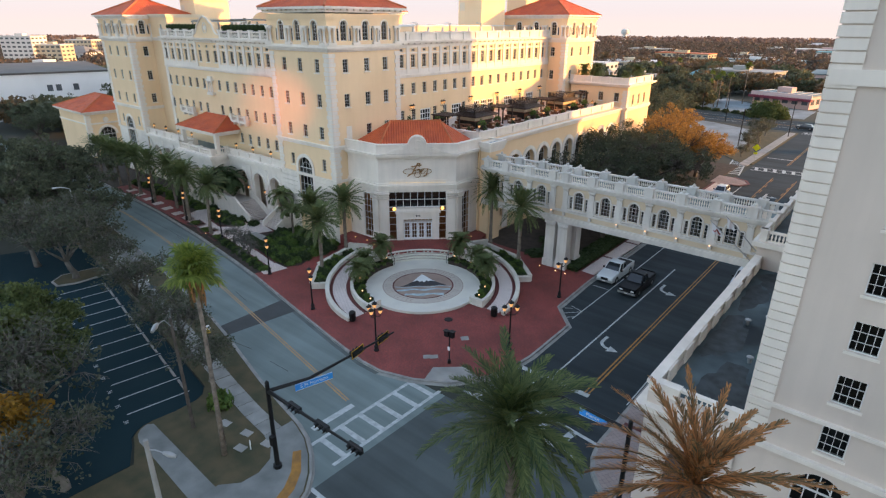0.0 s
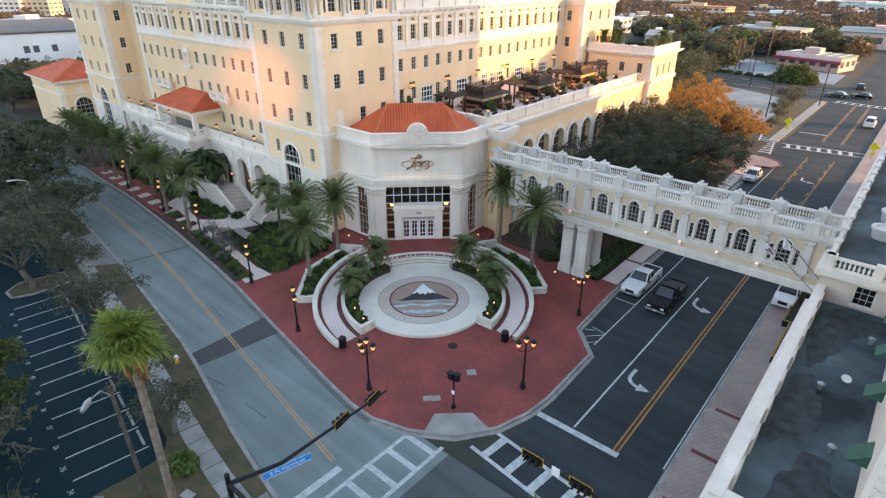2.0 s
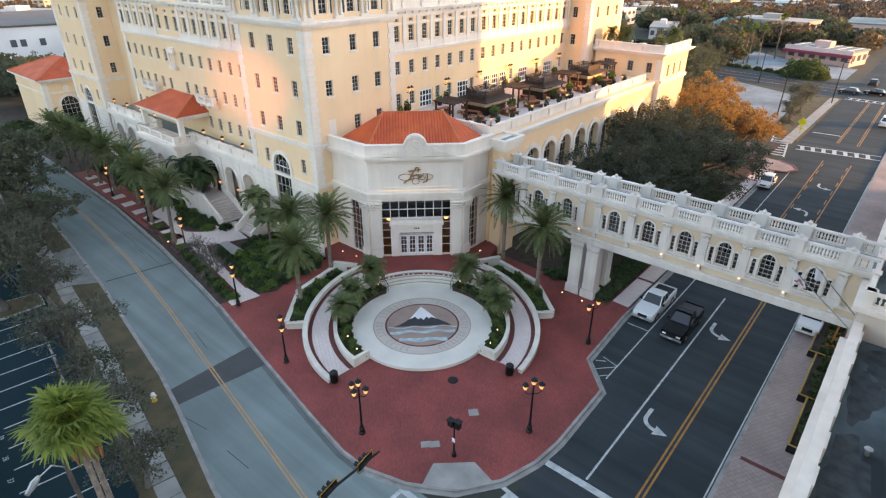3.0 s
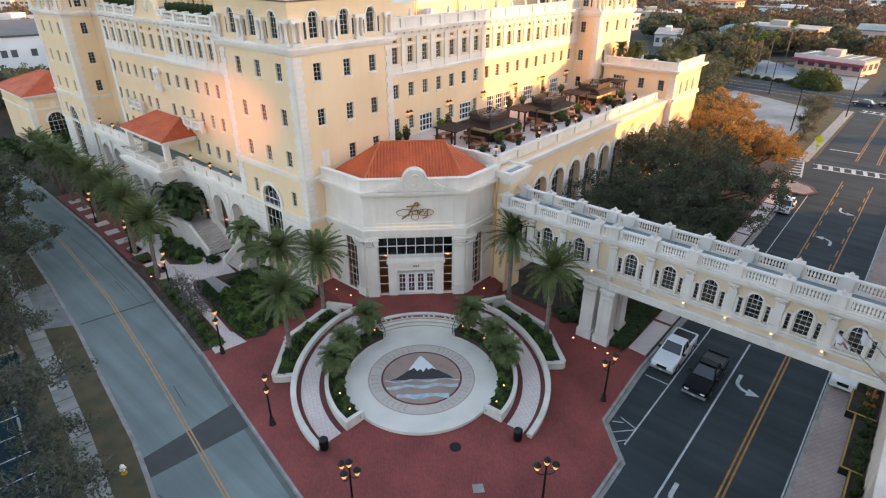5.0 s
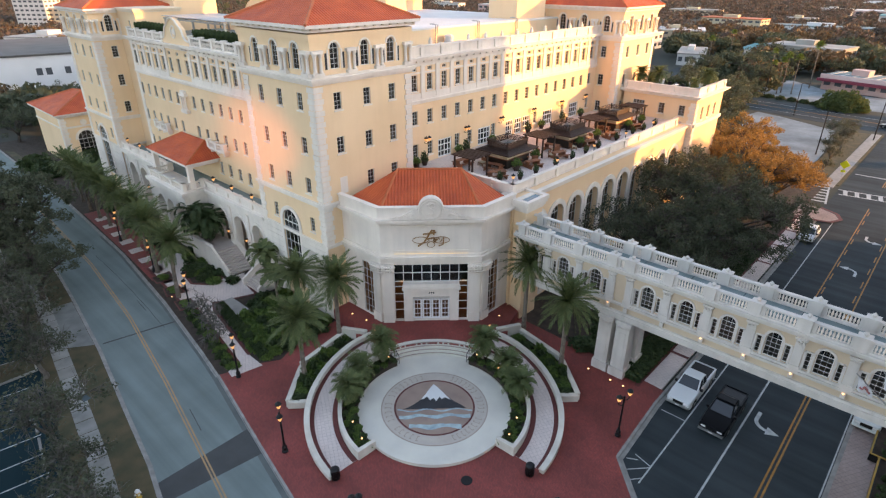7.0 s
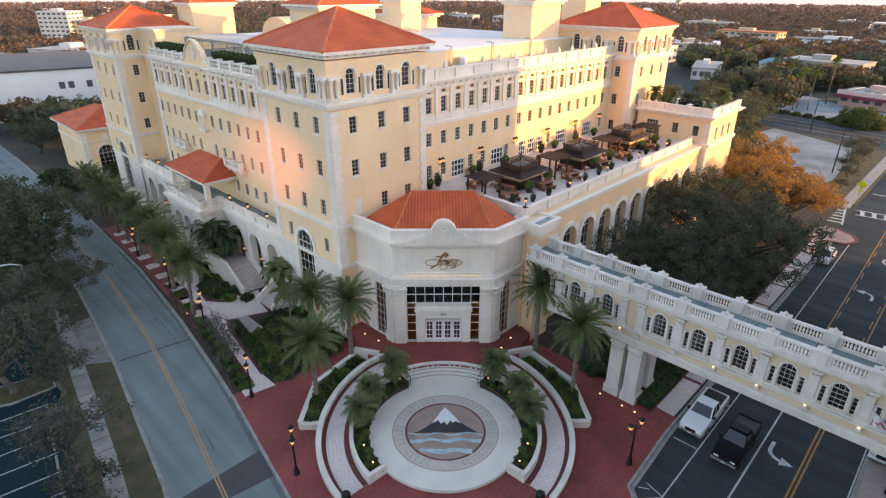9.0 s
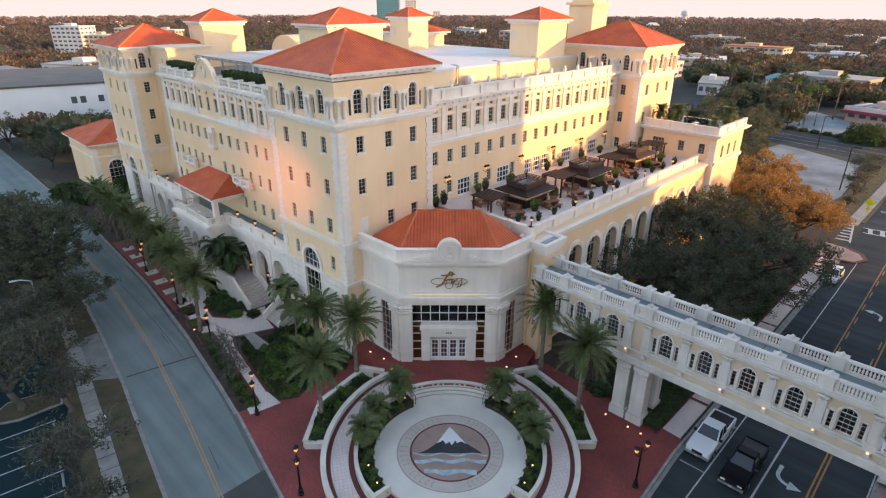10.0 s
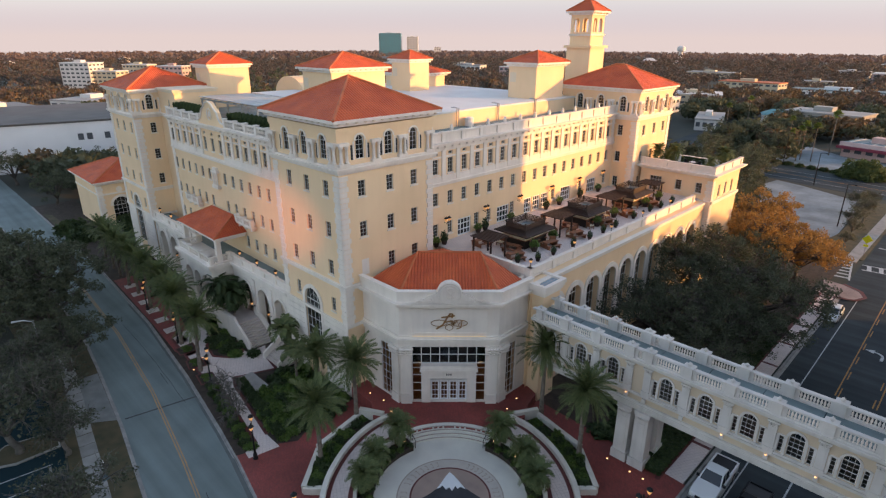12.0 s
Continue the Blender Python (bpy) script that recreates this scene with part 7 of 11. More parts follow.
def leaf_cloud(rng, centres, radii, per, size, squash=0.75):
    """Leaves scattered round many clump centres."""
    c = np.repeat(np.asarray(centres), per, axis=0)
    r = np.repeat(np.asarray(radii), per)[:, None]
    d = rng.normal(size=c.shape)
    d /= np.linalg.norm(d, axis=1)[:, None]
    p = c + d * r * (rng.random((len(c), 1)) ** 0.45) * np.array([1, 1, squash])
    a = rng.normal(size=c.shape)
    a /= np.linalg.norm(a, axis=1)[:, None]
    b = np.cross(a, rng.normal(size=c.shape))
    b /= np.linalg.norm(b, axis=1)[:, None] + 1e-9
    s = size * (0.6 + 0.8 * rng.random((len(c), 1)))
    return quads_of(p, a * s, b * s * 0.6)


def oak_meshes(seed, height, radius, trunk_h, clumps, per, leaf, leaf_size, flat=0.55, bare=0.0, clump_r=1.1, bark=None):
    """A broad tree: trunk, bent limbs to the clumps, and a crown of many small leaves with gaps."""
    rng = np.random.default_rng(seed)
    g = Geo()
    lobes = []
    n_lobe = max(5, int(radius * 1.1))
    for k in range(n_lobe):
        a = 2 * math.pi * (k + 0.5 * rng.random()) / n_lobe
        q = radius * (0.35 + 0.45 * rng.random())
        lobes.append((q * math.cos(a), q * math.sin(a), trunk_h + (height - trunk_h) * (0.35 + 0.35 * rng.random()), radius * (0.36 + 0.14 * rng.random())))
    lobes.append((0, 0, height - radius * 0.35 * flat, radius * 0.5))
    cs = []
    for k in range(clumps):
        x, y, z, r = lobes[k % len(lobes)]
        d = rng.normal(size=3)
        d /= np.linalg.norm(d)
        if d[2] < -0.35:
            d[2] *= -0.6
        q = r * (0.65 + 0.4 * rng.random())
        cs.append((x + d[0] * q, y + d[1] * q, z + d[2] * q * flat * 1.3))
    tr = 0.045 * height * (0.7 + 0.3 * rng.random())
    top = (rng.normal() * 0.3, rng.normal() * 0.3, trunk_h)
    g.tube([(0, 0, -0.2), (0.1, 0.05, 0.4), (top[0] * 0.6, top[1] * 0.6, trunk_h * 0.6), top], [tr * 1.5, tr * 1.1, tr * 0.9, tr * 0.8], 8)
    for x, y, z, r in lobes:
        mid = (top[0] + x * 0.45 + rng.normal() * 0.3, top[1] + y * 0.45 + rng.normal() * 0.3, trunk_h + (z - trunk_h) * 0.62)
        g.tube([top, mid, (x, y, z)], [tr * 0.55, tr * 0.38, tr * 0.16], 6)
        for c in cs:
            if (c[0] - x) ** 2 + (c[1] - y) ** 2 + (c[2] - z) ** 2 < (r * 1.02) ** 2 and rng.random() < 0.5 + bare:
                e = ((x + c[0]) / 2 + rng.normal() * 0.2, (y + c[1]) / 2 + rng.normal() * 0.2, (z + c[2]) / 2 + 0.25)
                g.tube([(x * 0.8 + mid[0] * 0.2, y * 0.8 + mid[1] * 0.2, z * 0.8 + mid[2] * 0.2), e, c], [tr * 0.16, tr * 0.09, 0.015], 3)
                if bare:
                    for _ in range(2):
                        t = np.array(c) + rng.normal(size=3) * 0.5
                        g.tube([e, tuple((np.array(e) + t) / 2 + rng.normal(size=3) * 0.15), tuple(t)], [0.03, 0.02, 0.008], 3)
    v, f = leaf_cloud(rng, cs, [clump_r * (0.7 + 0.6 * rng.random()) for _ in cs], per, leaf_size)
    return g.mesh("trunk", bark or BARK, True), mesh_np("crown", v, f, leaf)


def put_tree(meshes, x, y, z, yaw, s, name, label, group=""):
    t = thing(name, label, "tree", group, m=pose(x, y, z, 0, 0, yaw) @ Matrix.Diagonal((s, s, s, 1)))
    link("trunk", meshes[0], t)
    link("crown", meshes[1], t)
    return t


def frond_arrays(rng, length, count, leaflets, leaf_len, width, el_lo, el_hi, droop, vee=0.35, spread=0.85):
    """Feather fronds: leaflets in two rows along curved ribs."""
    P, A, B, ribs = [], [], [], []
    for k in range(count):
        f = (k + 0.5) / count
        el = radians(el_lo + (el_hi - el_lo) * (1 - f) ** 0.8 + rng.normal() * 5)
        az = k * 2.39996 + rng.normal() * 0.12
        L = length * (0.85 + 0.3 * rng.random()) * (0.75 if el > 1.2 else 1.0)
        dr = radians(droop) * (0.8 + 0.4 * rng.random())
        p = np.array([0.0, 0.0, 0.0])
        n = 12
        pts, tans = [p.copy()], []
        for i in range(n):
            s = (i + 0.5) / n
            e = el - dr * s ** 1.4
            t = np.array([math.cos(e) * math.cos(az), math.cos(e) * math.sin(az), math.sin(e)])
            p = p + t * L / n
            pts.append(p.copy())
            tans.append(t)
        ribs.append(pts)
        side = np.array([-math.sin(az), math.cos(az), 0.0])
        for j in range(leaflets):
            s = 0.1 + 0.9 * (j + rng.random() * 0.4) / leaflets
            i = min(n - 1, int(s * n))
            base = pts[i] + (pts[i + 1] - pts[i]) * (s * n - i)
            t = tans[i]
            up = np.cross(side, t)
            ll = leaf_len * (0.45 + 0.75 * math.sin(math.pi * min(1, 0.12 + s * 0.86)))
            for sg in (-1, 1):
                d = t * (0.45 + 0.5 * s) + side * sg * spread + up * (vee * (1 - s) - 0.18) + rng.normal(size=3) * 0.09
                d /= np.linalg.norm(d)
                P.append(base + d * ll / 2)
                A.append(d * ll / 2)
                B.append(np.cross(d, up + side * 0.3) / (np.linalg.norm(np.cross(d, up + side * 0.3)) + 1e-9) * width)
    return np.array(P), np.array(A), np.array(B), ribs


def date_palm_meshes(seed, height, length=2.7, count=46, leaflets=30, leaf_len=0.5, width=0.022, r=0.2, leaf=None, lo=-38, hi=82, droop=50, spread=0.85):
    rng = np.random.default_rng(seed)
    g = Geo()
    n = 16
    pts, rad = [], []
    bend = rng.normal() * 0.12
    for i in range(n + 1):
        s = i / n
        pts.append((bend * s * s * height * 0.3, 0, height * s - 0.1))
        rad.append(r * (1.35 - 0.4 * min(1, s * 4) + 0.06 * (i % 2) + (0.35 if s > 0.94 else 0)))
    g.tube(pts, rad, 10)
    top = np.array(pts[-1]) + np.array([0, 0, 0.15])
    for k in range(40):
        a = k * 2.4
        z = height * (0.93 + 0.07 * k / 40)
        q = r * 1.1
        g.tube([(top[0] + q * math.cos(a), q * math.sin(a), z - 0.1), (top[0] + 1.7 * q * math.cos(a), 1.7 * q * math.sin(a), z + 0.18)], [0.05, 0.02], 4)
    P, A, B, ribs = frond_arrays(rng, length, count, leaflets, leaf_len, width, lo, hi, droop, spread=spread)
    v, f = quads_of(P + top, A, B)
    c = Geo()
    for pts in ribs:
        c.tube([tuple(p + top) for p in pts[::3]], [0.035, 0.028, 0.02, 0.012, 0.006][:len(pts[::3])], 4)
    cv = np.concatenate([v, np.array([tuple(p) for p in c.v])])
    cf = [q for q in c.f if len(q) == 4]
    quads = np.concatenate([f, np.array(cf) + len(v)])
    return g.mesh("trunk", PALMBARK, True), mesh_np("crown", cv, quads, leaf or LEAF_PALM)


def fan_palm_meshes(seed, height, r=0.115):
    rng = np.random.default_rng(seed)
    g = Geo()
    g.tube([(0, 0, -0.1), (0.05, 0, height * 0.3), (0.0, 0.05, height * 0.7), (0.0, 0, height)], [r * 1.7, r * 1.1, r, r * 0.95], 10)
    V, F = [], []
    c = Geo()
    for k in range(38):
        f = k / 38
        el, az = radians(88 - 112 * f + rng.normal() * 12), k * 2.39996 + rng.normal() * 0.2
        L = 0.5 + 0.6 * rng.random()
        d = np.array([math.cos(el) * math.cos(az), math.cos(el) * math.sin(az), math.sin(el)])
        hub = np.array([0, 0, height]) + d * L
        c.tube([(0, 0, height), tuple(hub)], [0.025, 0.015], 4)
        side = np.array([-math.sin(az), math.cos(az), 0.0])
        up = np.cross(d, side)
        for j in range(22):
            a = radians(-115 + 230 * j / 21)
            q = d * math.cos(a) + side * math.sin(a)
            ln = 0.85 * (0.72 + 0.28 * math.cos(a)) * (0.75 + 0.5 * rng.random())
            mid = hub + q * ln * 0.6 + up * 0.05
            tip = hub + q * ln + np.array([0, 0, -0.24 * ln]) + rng.normal(size=3) * 0.09
            w = np.cross(q, up) * 0.055
            o = len(V)
            V += [hub - w * 0.2, hub + w * 0.2, mid + w, mid - w, tip + w * 0.25, tip - w * 0.25]
            F += [(o, o + 1, o + 2, o + 3), (o + 3, o + 2, o + 4, o + 5)]
    o = len(V)
    V += [np.array(tuple(p)) for p in c.v]
    F += [tuple(i + o for i in q) for q in c.f if len(q) == 4]
    # dry skirt below the crown
    s = Geo()
    for k in range(34):
        a = k * 2.4
        z = height - 0.3 - 0.9 * rng.random()
        s.tube([(r * math.cos(a), r * math.sin(a), z), ((r + 0.3) * math.cos(a), (r + 0.3) * math.sin(a), z - 0.3), ((r + 0.28) * math.cos(a), (r + 0.28) * math.sin(a), z - 0.85)], [0.03, 0.07, 0.02], 4)
    return g.mesh("trunk", PALMBARK, True), mesh_np("crown", np.array(V), np.array(F), LEAF_FAN), s.mesh("dry_skirt", LEAF_PALM_DRY)


def shrub_mesh(seed, rx, ry, h, n, size, leaf, box=False):
    rng = np.random.default_rng(seed)
    if box:
        p = (rng.random((n, 3)) - 0.5) * np.array([2 * rx, 2 * ry, h]) + np.array([0, 0, h / 2])
        k = rng.integers(0, 5, n)
        p[k == 0, 0] = rx
        p[k == 1, 0] = -rx
        p[k == 2, 1] = -ry
        p[k >= 3, 2] = h
        p += rng.normal(size=p.shape) * 0.04
    else:
        d = rng.normal(size=(n, 3))
        d /= np.linalg.norm(d, axis=1)[:, None]
        d[:, 2] = np.abs(d[:, 2])
        bump = 1 + 0.22 * np.sin(d[:, :1] * 7 + seed) * np.cos(d[:, 1:2] * 6 + 2 * seed)
        p = d * (rng.random((n, 1)) ** 0.25) * bump * np.array([rx, ry, h])
    a = rng.normal(size=p.shape)
    a /= np.linalg.norm(a, axis=1)[:, None]
    b = np.cross(a, rng.normal(size=p.shape))
    b /= np.linalg.norm(b, axis=1)[:, None]
    s = size * (0.6 + 0.8 * rng.random((n, 1)))
    v, f = quads_of(p, a * s, b * s * 0.6)
    return mesh_np("leaves", v, f, leaf)


# date palms of the garden and the plaza
PALMS = [date_palm_meshes(seed, h, q, n, 34, 0.40, 0.018, lo=-52, hi=86, droop=42, spread=0.52) for seed, h, q, n in ((11, 6.3, 2.85, 66), (12, 6.0, 2.75, 62), (13, 7.0, 2.95, 68))]
for k, (x, y, h) in enumerate([(-47.6, 35.7, 6.5), (-50.4, 41.6, 6.7), (-55.9, 41.1, 5.5), (-38.4, 55.1, 7.6), (-32.2, 52.0, 7.3), (-70.0, 34.7, 7.2), (-77.5, 35.6, 6.9), (-80.5, 36.5, 6.4),
                               (-84.5, 37.2, 6.9), (-90.5, 36.6, 6.8), (-96.5, 37.0, 6.6), (-100.5, 37.0, 6.5), (-105.0, 37.2, 6.3), (-109.5, 37.6, 6.3), (-115.0, 38.0, 6.0)]):
    i = k % 3
    s = h / (6.3, 6.0, 7.0)[i]
    t = thing("date_palm", "tall date palm with a round grey-green crown", "palm tree", "date palms of the garden", m=pose(x, y, 0.15 if k > 4 else 0.6, 0, 0, 77 * k) @ Matrix.Diagonal((1, 1, (h - 0.3) / (6.3, 6.0, 7.0)[i], 1)))
    link("trunk", PALMS[i][0], t)
    link("crown", PALMS[i][1], t)
ROYAL = date_palm_meshes(21, 4.6, 2.3, 15, 34, 0.5, 0.04, 0.14, LEAF_PALM, -10, 70, 105)
for k, (x, y) in enumerate([(-64.2, 42.2), (-61.0, 41.5)]):
    t = thing("royal_palm", "slender palm with few drooping dark fronds", "palm tree", "drooping palms", m=pose(x, y, 0.3, 0, 0, 50 * k) @ Matrix.Diagonal((1, 1, 1 - 0.25 * k, 1)))
    link("trunk", ROYAL[0], t)
    link("crown", ROYAL[1], t)
WEEP = date_palm_meshes(22, 6.0, 3.2, 40, 30, 0.45, 0.04, 0.15, LEAF_DARK, -55, 60, 95)
for k, (x, y) in enumerate([(-78.3, 41.6), (-76.8, 42.4)]):
    t = thing("weeping_palm", "dark green palm with long hanging fronds", "palm tree", "weeping palms", m=pose(x, y, 0.2, 0, 0, 90 * k) @ Matrix.Diagonal((1, 1, 0.95 - 0.12 * k, 1)))
    link("trunk", WEEP[0], t)
    link("crown", WEEP[1], t)
# small palms in the round planters
SMALL = [date_palm_meshes(31, 1.6, 1.6, 52, 26, 0.34, 0.016, 0.1, LEAF_PALM, -45, 82, 85), date_palm_meshes(32, 1.35, 1.5, 48, 26, 0.34, 0.016, 0.1, LEAF_PALM, -45, 82, 85)]
PLANTED = {-1: [(6.9, 93), (6.95, 114), (7.0, 140)], 1: [(6.9, 93), (6.95, 115), (7.0, 140)]}
for side in (-1, 1):
    for k, (r, a) in enumerate(PLANTED[side]):
        x, y = pol(r, a * side)
        t = thing("pygmy_palm", "small bushy palm in a planter", "palm", "small palms in the planters", m=pose(x, y, ZC + 0.25 + 0.006 * (a - 60), 0, 0, 60 * k + 20 * side) @ Matrix.Diagonal((1, 1, 1.0 + 0.12 * (k % 3), 1)))
        link("trunk", SMALL[k % 2][0], t)
        link("crown", SMALL[k % 2][1], t)
# the big date palms beside the near street corner
near = date_palm_meshes(41, 12.7, 3.45, 74, 56, 0.46, 0.015, 0.30, LEAF_PALM_BIG, -58, 89, 58, 0.42)
t = thing("large_date_palm", "large full date palm with arching green fronds", "palm tree", m=pose(-8.7, 15.2, 0.0, 0, 0, 30))
link("trunk", near[0], t)
link("crown", near[1], t)
near = date_palm_meshes(42, 12.7, 3.8, 46, 56, 0.46, 0.017, 0.34, LEAF_PALM_DRY, -28, 88, 46, 0.2)
t = thing("dry_date_palm", "date palm with sparse dry brown fronds, tinted orange for low sun", "palm tree", m=pose(-3.0, 16.3, 0.0, 0, 0, 0))
link("trunk", near[0], t)
link("crown", near[1], t)
FAN = fan_palm_meshes(51, 13.5), fan_palm_meshes(52, 12.6)
for (x, y), ms in zip([(-30.2, 13.5), (-31.0, 13.9)], FAN):
    t = thing("fan_palm", "tall fan palm with bright green leaves and a bare trunk", "palm tree", "fan palms on the corner", m=pose(x, y, 0.1))
    link("trunk", ms[0], t)
    link("crown", ms[1], t)
    link("dry_skirt", ms[2], t)

# broad trees
OAK_A = oak_meshes(61, 11.0, 8.5, 2.6, 215, 100, LEAF_OAK, 0.09, 0.6, 0.3, 0.9)
OAK_B = oak_meshes(62, 10.0, 7.5, 2.4, 190, 46, LEAF_OAK, 0.135, 0.6, 0.0, 0.85)
OAK_R = oak_meshes(63, 11.5, 8.5, 3.0, 230, 50, LEAF_RUST, 0.12, 0.7, 0.25, 0.85)
OAK_G = oak_meshes(64, 6.0, 3.6, 1.8, 76, 26, LEAF_OAK_GREY, 0.085, 0.8, 0.5, 0.8, BARK_GREY)
OAK_G2 = oak_meshes(65, 5.4, 3.2, 1.6, 70, 28, LEAF_OAK_GREY, 0.085, 0.8, 0.5, 0.8, BARK_GREY)
OAK_L = oak_meshes(66, 9.5, 4.6, 2.6, 120, 76, LEAF_GREEN, 0.12, 0.9, 0.1, 0.9)
OAK_Y = oak_meshes(67, 7.5, 3.4, 2.4, 55, 110, LEAF_YELLOW, 0.11, 0.9, 0.3, 0.8)
for x, y, yaw, s in ((-33.5, 74.5, 0, 0.88), (-28.6, 66.8, 60, 0.68), (-29.0, 78.5, 300, 0.7), (-31.0, 84.0, 120, 1.0), (-36.0, 91.0, 200, 0.95), (-37.2, 81.5, 30, 0.62)):
    put_tree(OAK_A, x, y, 0.1, yaw, s, "oak_tree", "broad dark green oak with a dense spreading crown", "oaks beside the terrace")
for x, y, yaw, s in ((-33.5, 103.0, 0, 0.95), (-38.5, 115.0, 140, 0.92), (-30.5, 110.0, 250, 0.7)):
    put_tree(OAK_R, x, y, 0.1, yaw, s, "rust_oak_tree", "broad oak with rust-orange leaves", "rust-coloured oaks")
for x, y, yaw, s in ((-97.0, 25.0, 0, 1.0), (-90.5, 25.2, 110, 0.72), (-80.5, 24.4, 30, 0.62), (-104.0, 27.0, 70, 0.8), (-108.0, 22.0, 90, 0.95), (-89.0, 19.0, 200, 0.85), (-103, 12, 60, 0.9), (-122, 10, 150, 1.0), (-86.0, 8.0, 250, 0.8)):
    put_tree(OAK_B, x, y, 0.1, yaw, s, "oak_tree", "dark green street oak with a wide crown", "oaks across the street")
for k, (x, y, s) in enumerate([(-71.0, 20.9, 1.1), (-65.0, 20.6, 0.9), (-54.0, 18.7, 1.0), (-49.0, 18.2, 0.8), (-43.5, 17.6, 0.9), (-38.6, 17.2, 0.75), (-78.0, 21.6, 1.1), (-68.3, 17.6, 1.35), (-75.5, 16.0, 1.2)]):
    put_tree((OAK_G, OAK_G2)[k % 2], x, y, 0.1, 70 * k, s, "small_oak_tree", "thin grey-green street tree with bare twigs", "small trees along the car park")
for x, y, yaw, s in ((-45.5, 7.0, 0, 0.8), (-50.0, 2.0, 200, 1.0), (-58.0, 5.0, 60, 0.9)):
    put_tree(OAK_L, x, y, 0.05, yaw, s, "oak_tree", "upright green oak beside the car park", "oaks beside the car park")
put_tree(OAK_Y, -36.5, 3.6, 0.05, 0, 0.9, "yellow_tree", "half-bare tree with yellow-orange leaves")
put_tree(OAK_G, -41.5, 6.4, 0.05, 30, 1.3, "small_oak_tree", "half-bare grey tree beside the car park")
put_tree(OAK_L, -49.5, 8.8, 0.05, 200, 0.8, "oak_tree", "upright green oak beside the car park", "oaks beside the car park")
put_tree(OAK_Y, -39.0, 2.0, 0.05, 120, 0.9, "yellow_tree", "half-bare tree with yellow-orange leaves")
put_tree(OAK_G2, -35.0, 5.6, 0.05, 100, 1.0, "small_oak_tree", "half-bare grey tree beside the car park")
put_tree(OAK_G, -33.0, 3.0, 0.05, 210, 1.0, "small_oak_tree", "half-bare grey tree beside the car park")
TWIG = oak_meshes(68, 2.6, 1.5, 0.4, 46, 3, LEAF_OAK_GREY, 0.05, 0.9, 0.5, 0.5, BARK_GREY)
for x, y in ((-58.5, 33.3), (-61.5, 34.2), (-64.0, 34.6)):
    put_tree(TWIG, x, y, 0.15, 40 * x, 1.0, "bare_shrub", "leafless purplish shrub in the garden bed", "bare garden shrubs")

# hedges, beds and shrubs
HEDGE = shrub_mesh(71, 1.5, 0.5, 1.1, 780, 0.14, LEAF_DARK, True)


def shrub(me, x, y, z, yaw, sx, sy, sz, name, label, group=""):
    o = link(name, me, m=pose(x, y, z, 0, 0, yaw) @ Matrix.Diagonal((sx, sy, sz, 1)))
    return tagged(o, label, "shrub", group)


MOUND = [shrub_mesh(72, 1.0, 1.0, 0.8, 500, 0.115, LEAF_SHRUB), shrub_mesh(73, 1.0, 1.0, 0.8, 500, 0.115, LEAF_DARK)]
HOTCORE = shrub_mesh(74, 1.0, 1.0, 0.45, 420, 0.07, LEAF_SHRUB)
rng = np.random.default_rng(5)
# the bed between the garden path and the building
for k in range(10):
    for j in range(7):
        x = -62.8 + 1.05 * k + 0.5 * (rng.random() - 0.5)
        lo = 36.2 - 0.155 * (x + 62.8)
        y = lo + (43.2 - lo) * (j + 0.5) / 7 + 0.4 * (rng.random() - 0.5)
        if x < -61.0 and y < 39.0 or x > -53.6 and y > 41.5:
            continue
        s = 0.62 + 0.4 * rng.random()
        shrub(MOUND[0 if rng.random() < 0.6 else 1], x, y, 0.15, 360 * rng.random(), s, s, s * (0.7 + 0.7 * rng.random()), "garden_shrub", "leafy green shrub in the front garden", "front garden shrubs")
for k in range(16):
    x = -66.3 + 12.0 * k / 15
    y = 34.15 - 0.155 * (x + 66.3) + 0.25 * (k % 2)
    shrub(MOUND[(k + 1) % 2], x, y, 0.15, 40 * k, 0.7, 0.5, 0.6, "verge_shrub", "low green shrub along the street bed", "street bed shrubs")
for k in range(9):
    shrub(HEDGE, -54.2 - 1.2 * k, 35.35 + 0.17 * k, 0.15, -8, 0.5, 0.75, 0.6, "clipped_hedge", "clipped dark green hedge beside the path", "path hedges")
for k in range(8):
    a = 2 * math.pi * k / 8
    shrub(MOUND[1], -73.8 + 1.5 * math.cos(a) * (k % 2 + 0.6), 39.1 + 0.8 * math.sin(a), 0.2, 45 * k, 0.95, 0.75, 0.7, "oval_bed_shrub", "dense dark green bedding in an oval bed", "oval bed shrubs")
for side in (-1, 1):
    for k in range(34):
        a = 50 + 97 * k / 33
        x, y = pol(6.48 + 0.32 * (k % 3), a * side)
        shrub(MOUND[k % 2], x, y, ZC + 0.1 + 0.004 * (a - 50), 50 * k, 0.38, 0.38, 0.34, "planter_shrub", "low green ground cover in the round planter", "planter shrubs")
    for i in range(13):
        for j in range(5):
            u, v = -9.0 + 0.72 * i + 0.3 * (rng.random() - 0.5), 9.9 + 0.6 * j + 0.25 * (rng.random() - 0.5)
            r = math.hypot(u, v)
            if u > -0.9 or v > 11.5 or v > 11.2 + (u + 5.2) * 0.66 or r < r_out(math.degrees(math.atan2(v, u))) + 0.75:
                continue
            x, y = uv(u, side * v)
            low = 0.45 if u > -2.5 else 0.95
            shrub((MOUND[0], MOUND[1], HOTCORE)[(i + j) % 3], x, y, 0.66, 50 * i + 80 * j, 0.6, 0.62, low * (0.7 + 0.5 * rng.random()), "planter_shrub", "green planting in the corner planter", "planter shrubs")
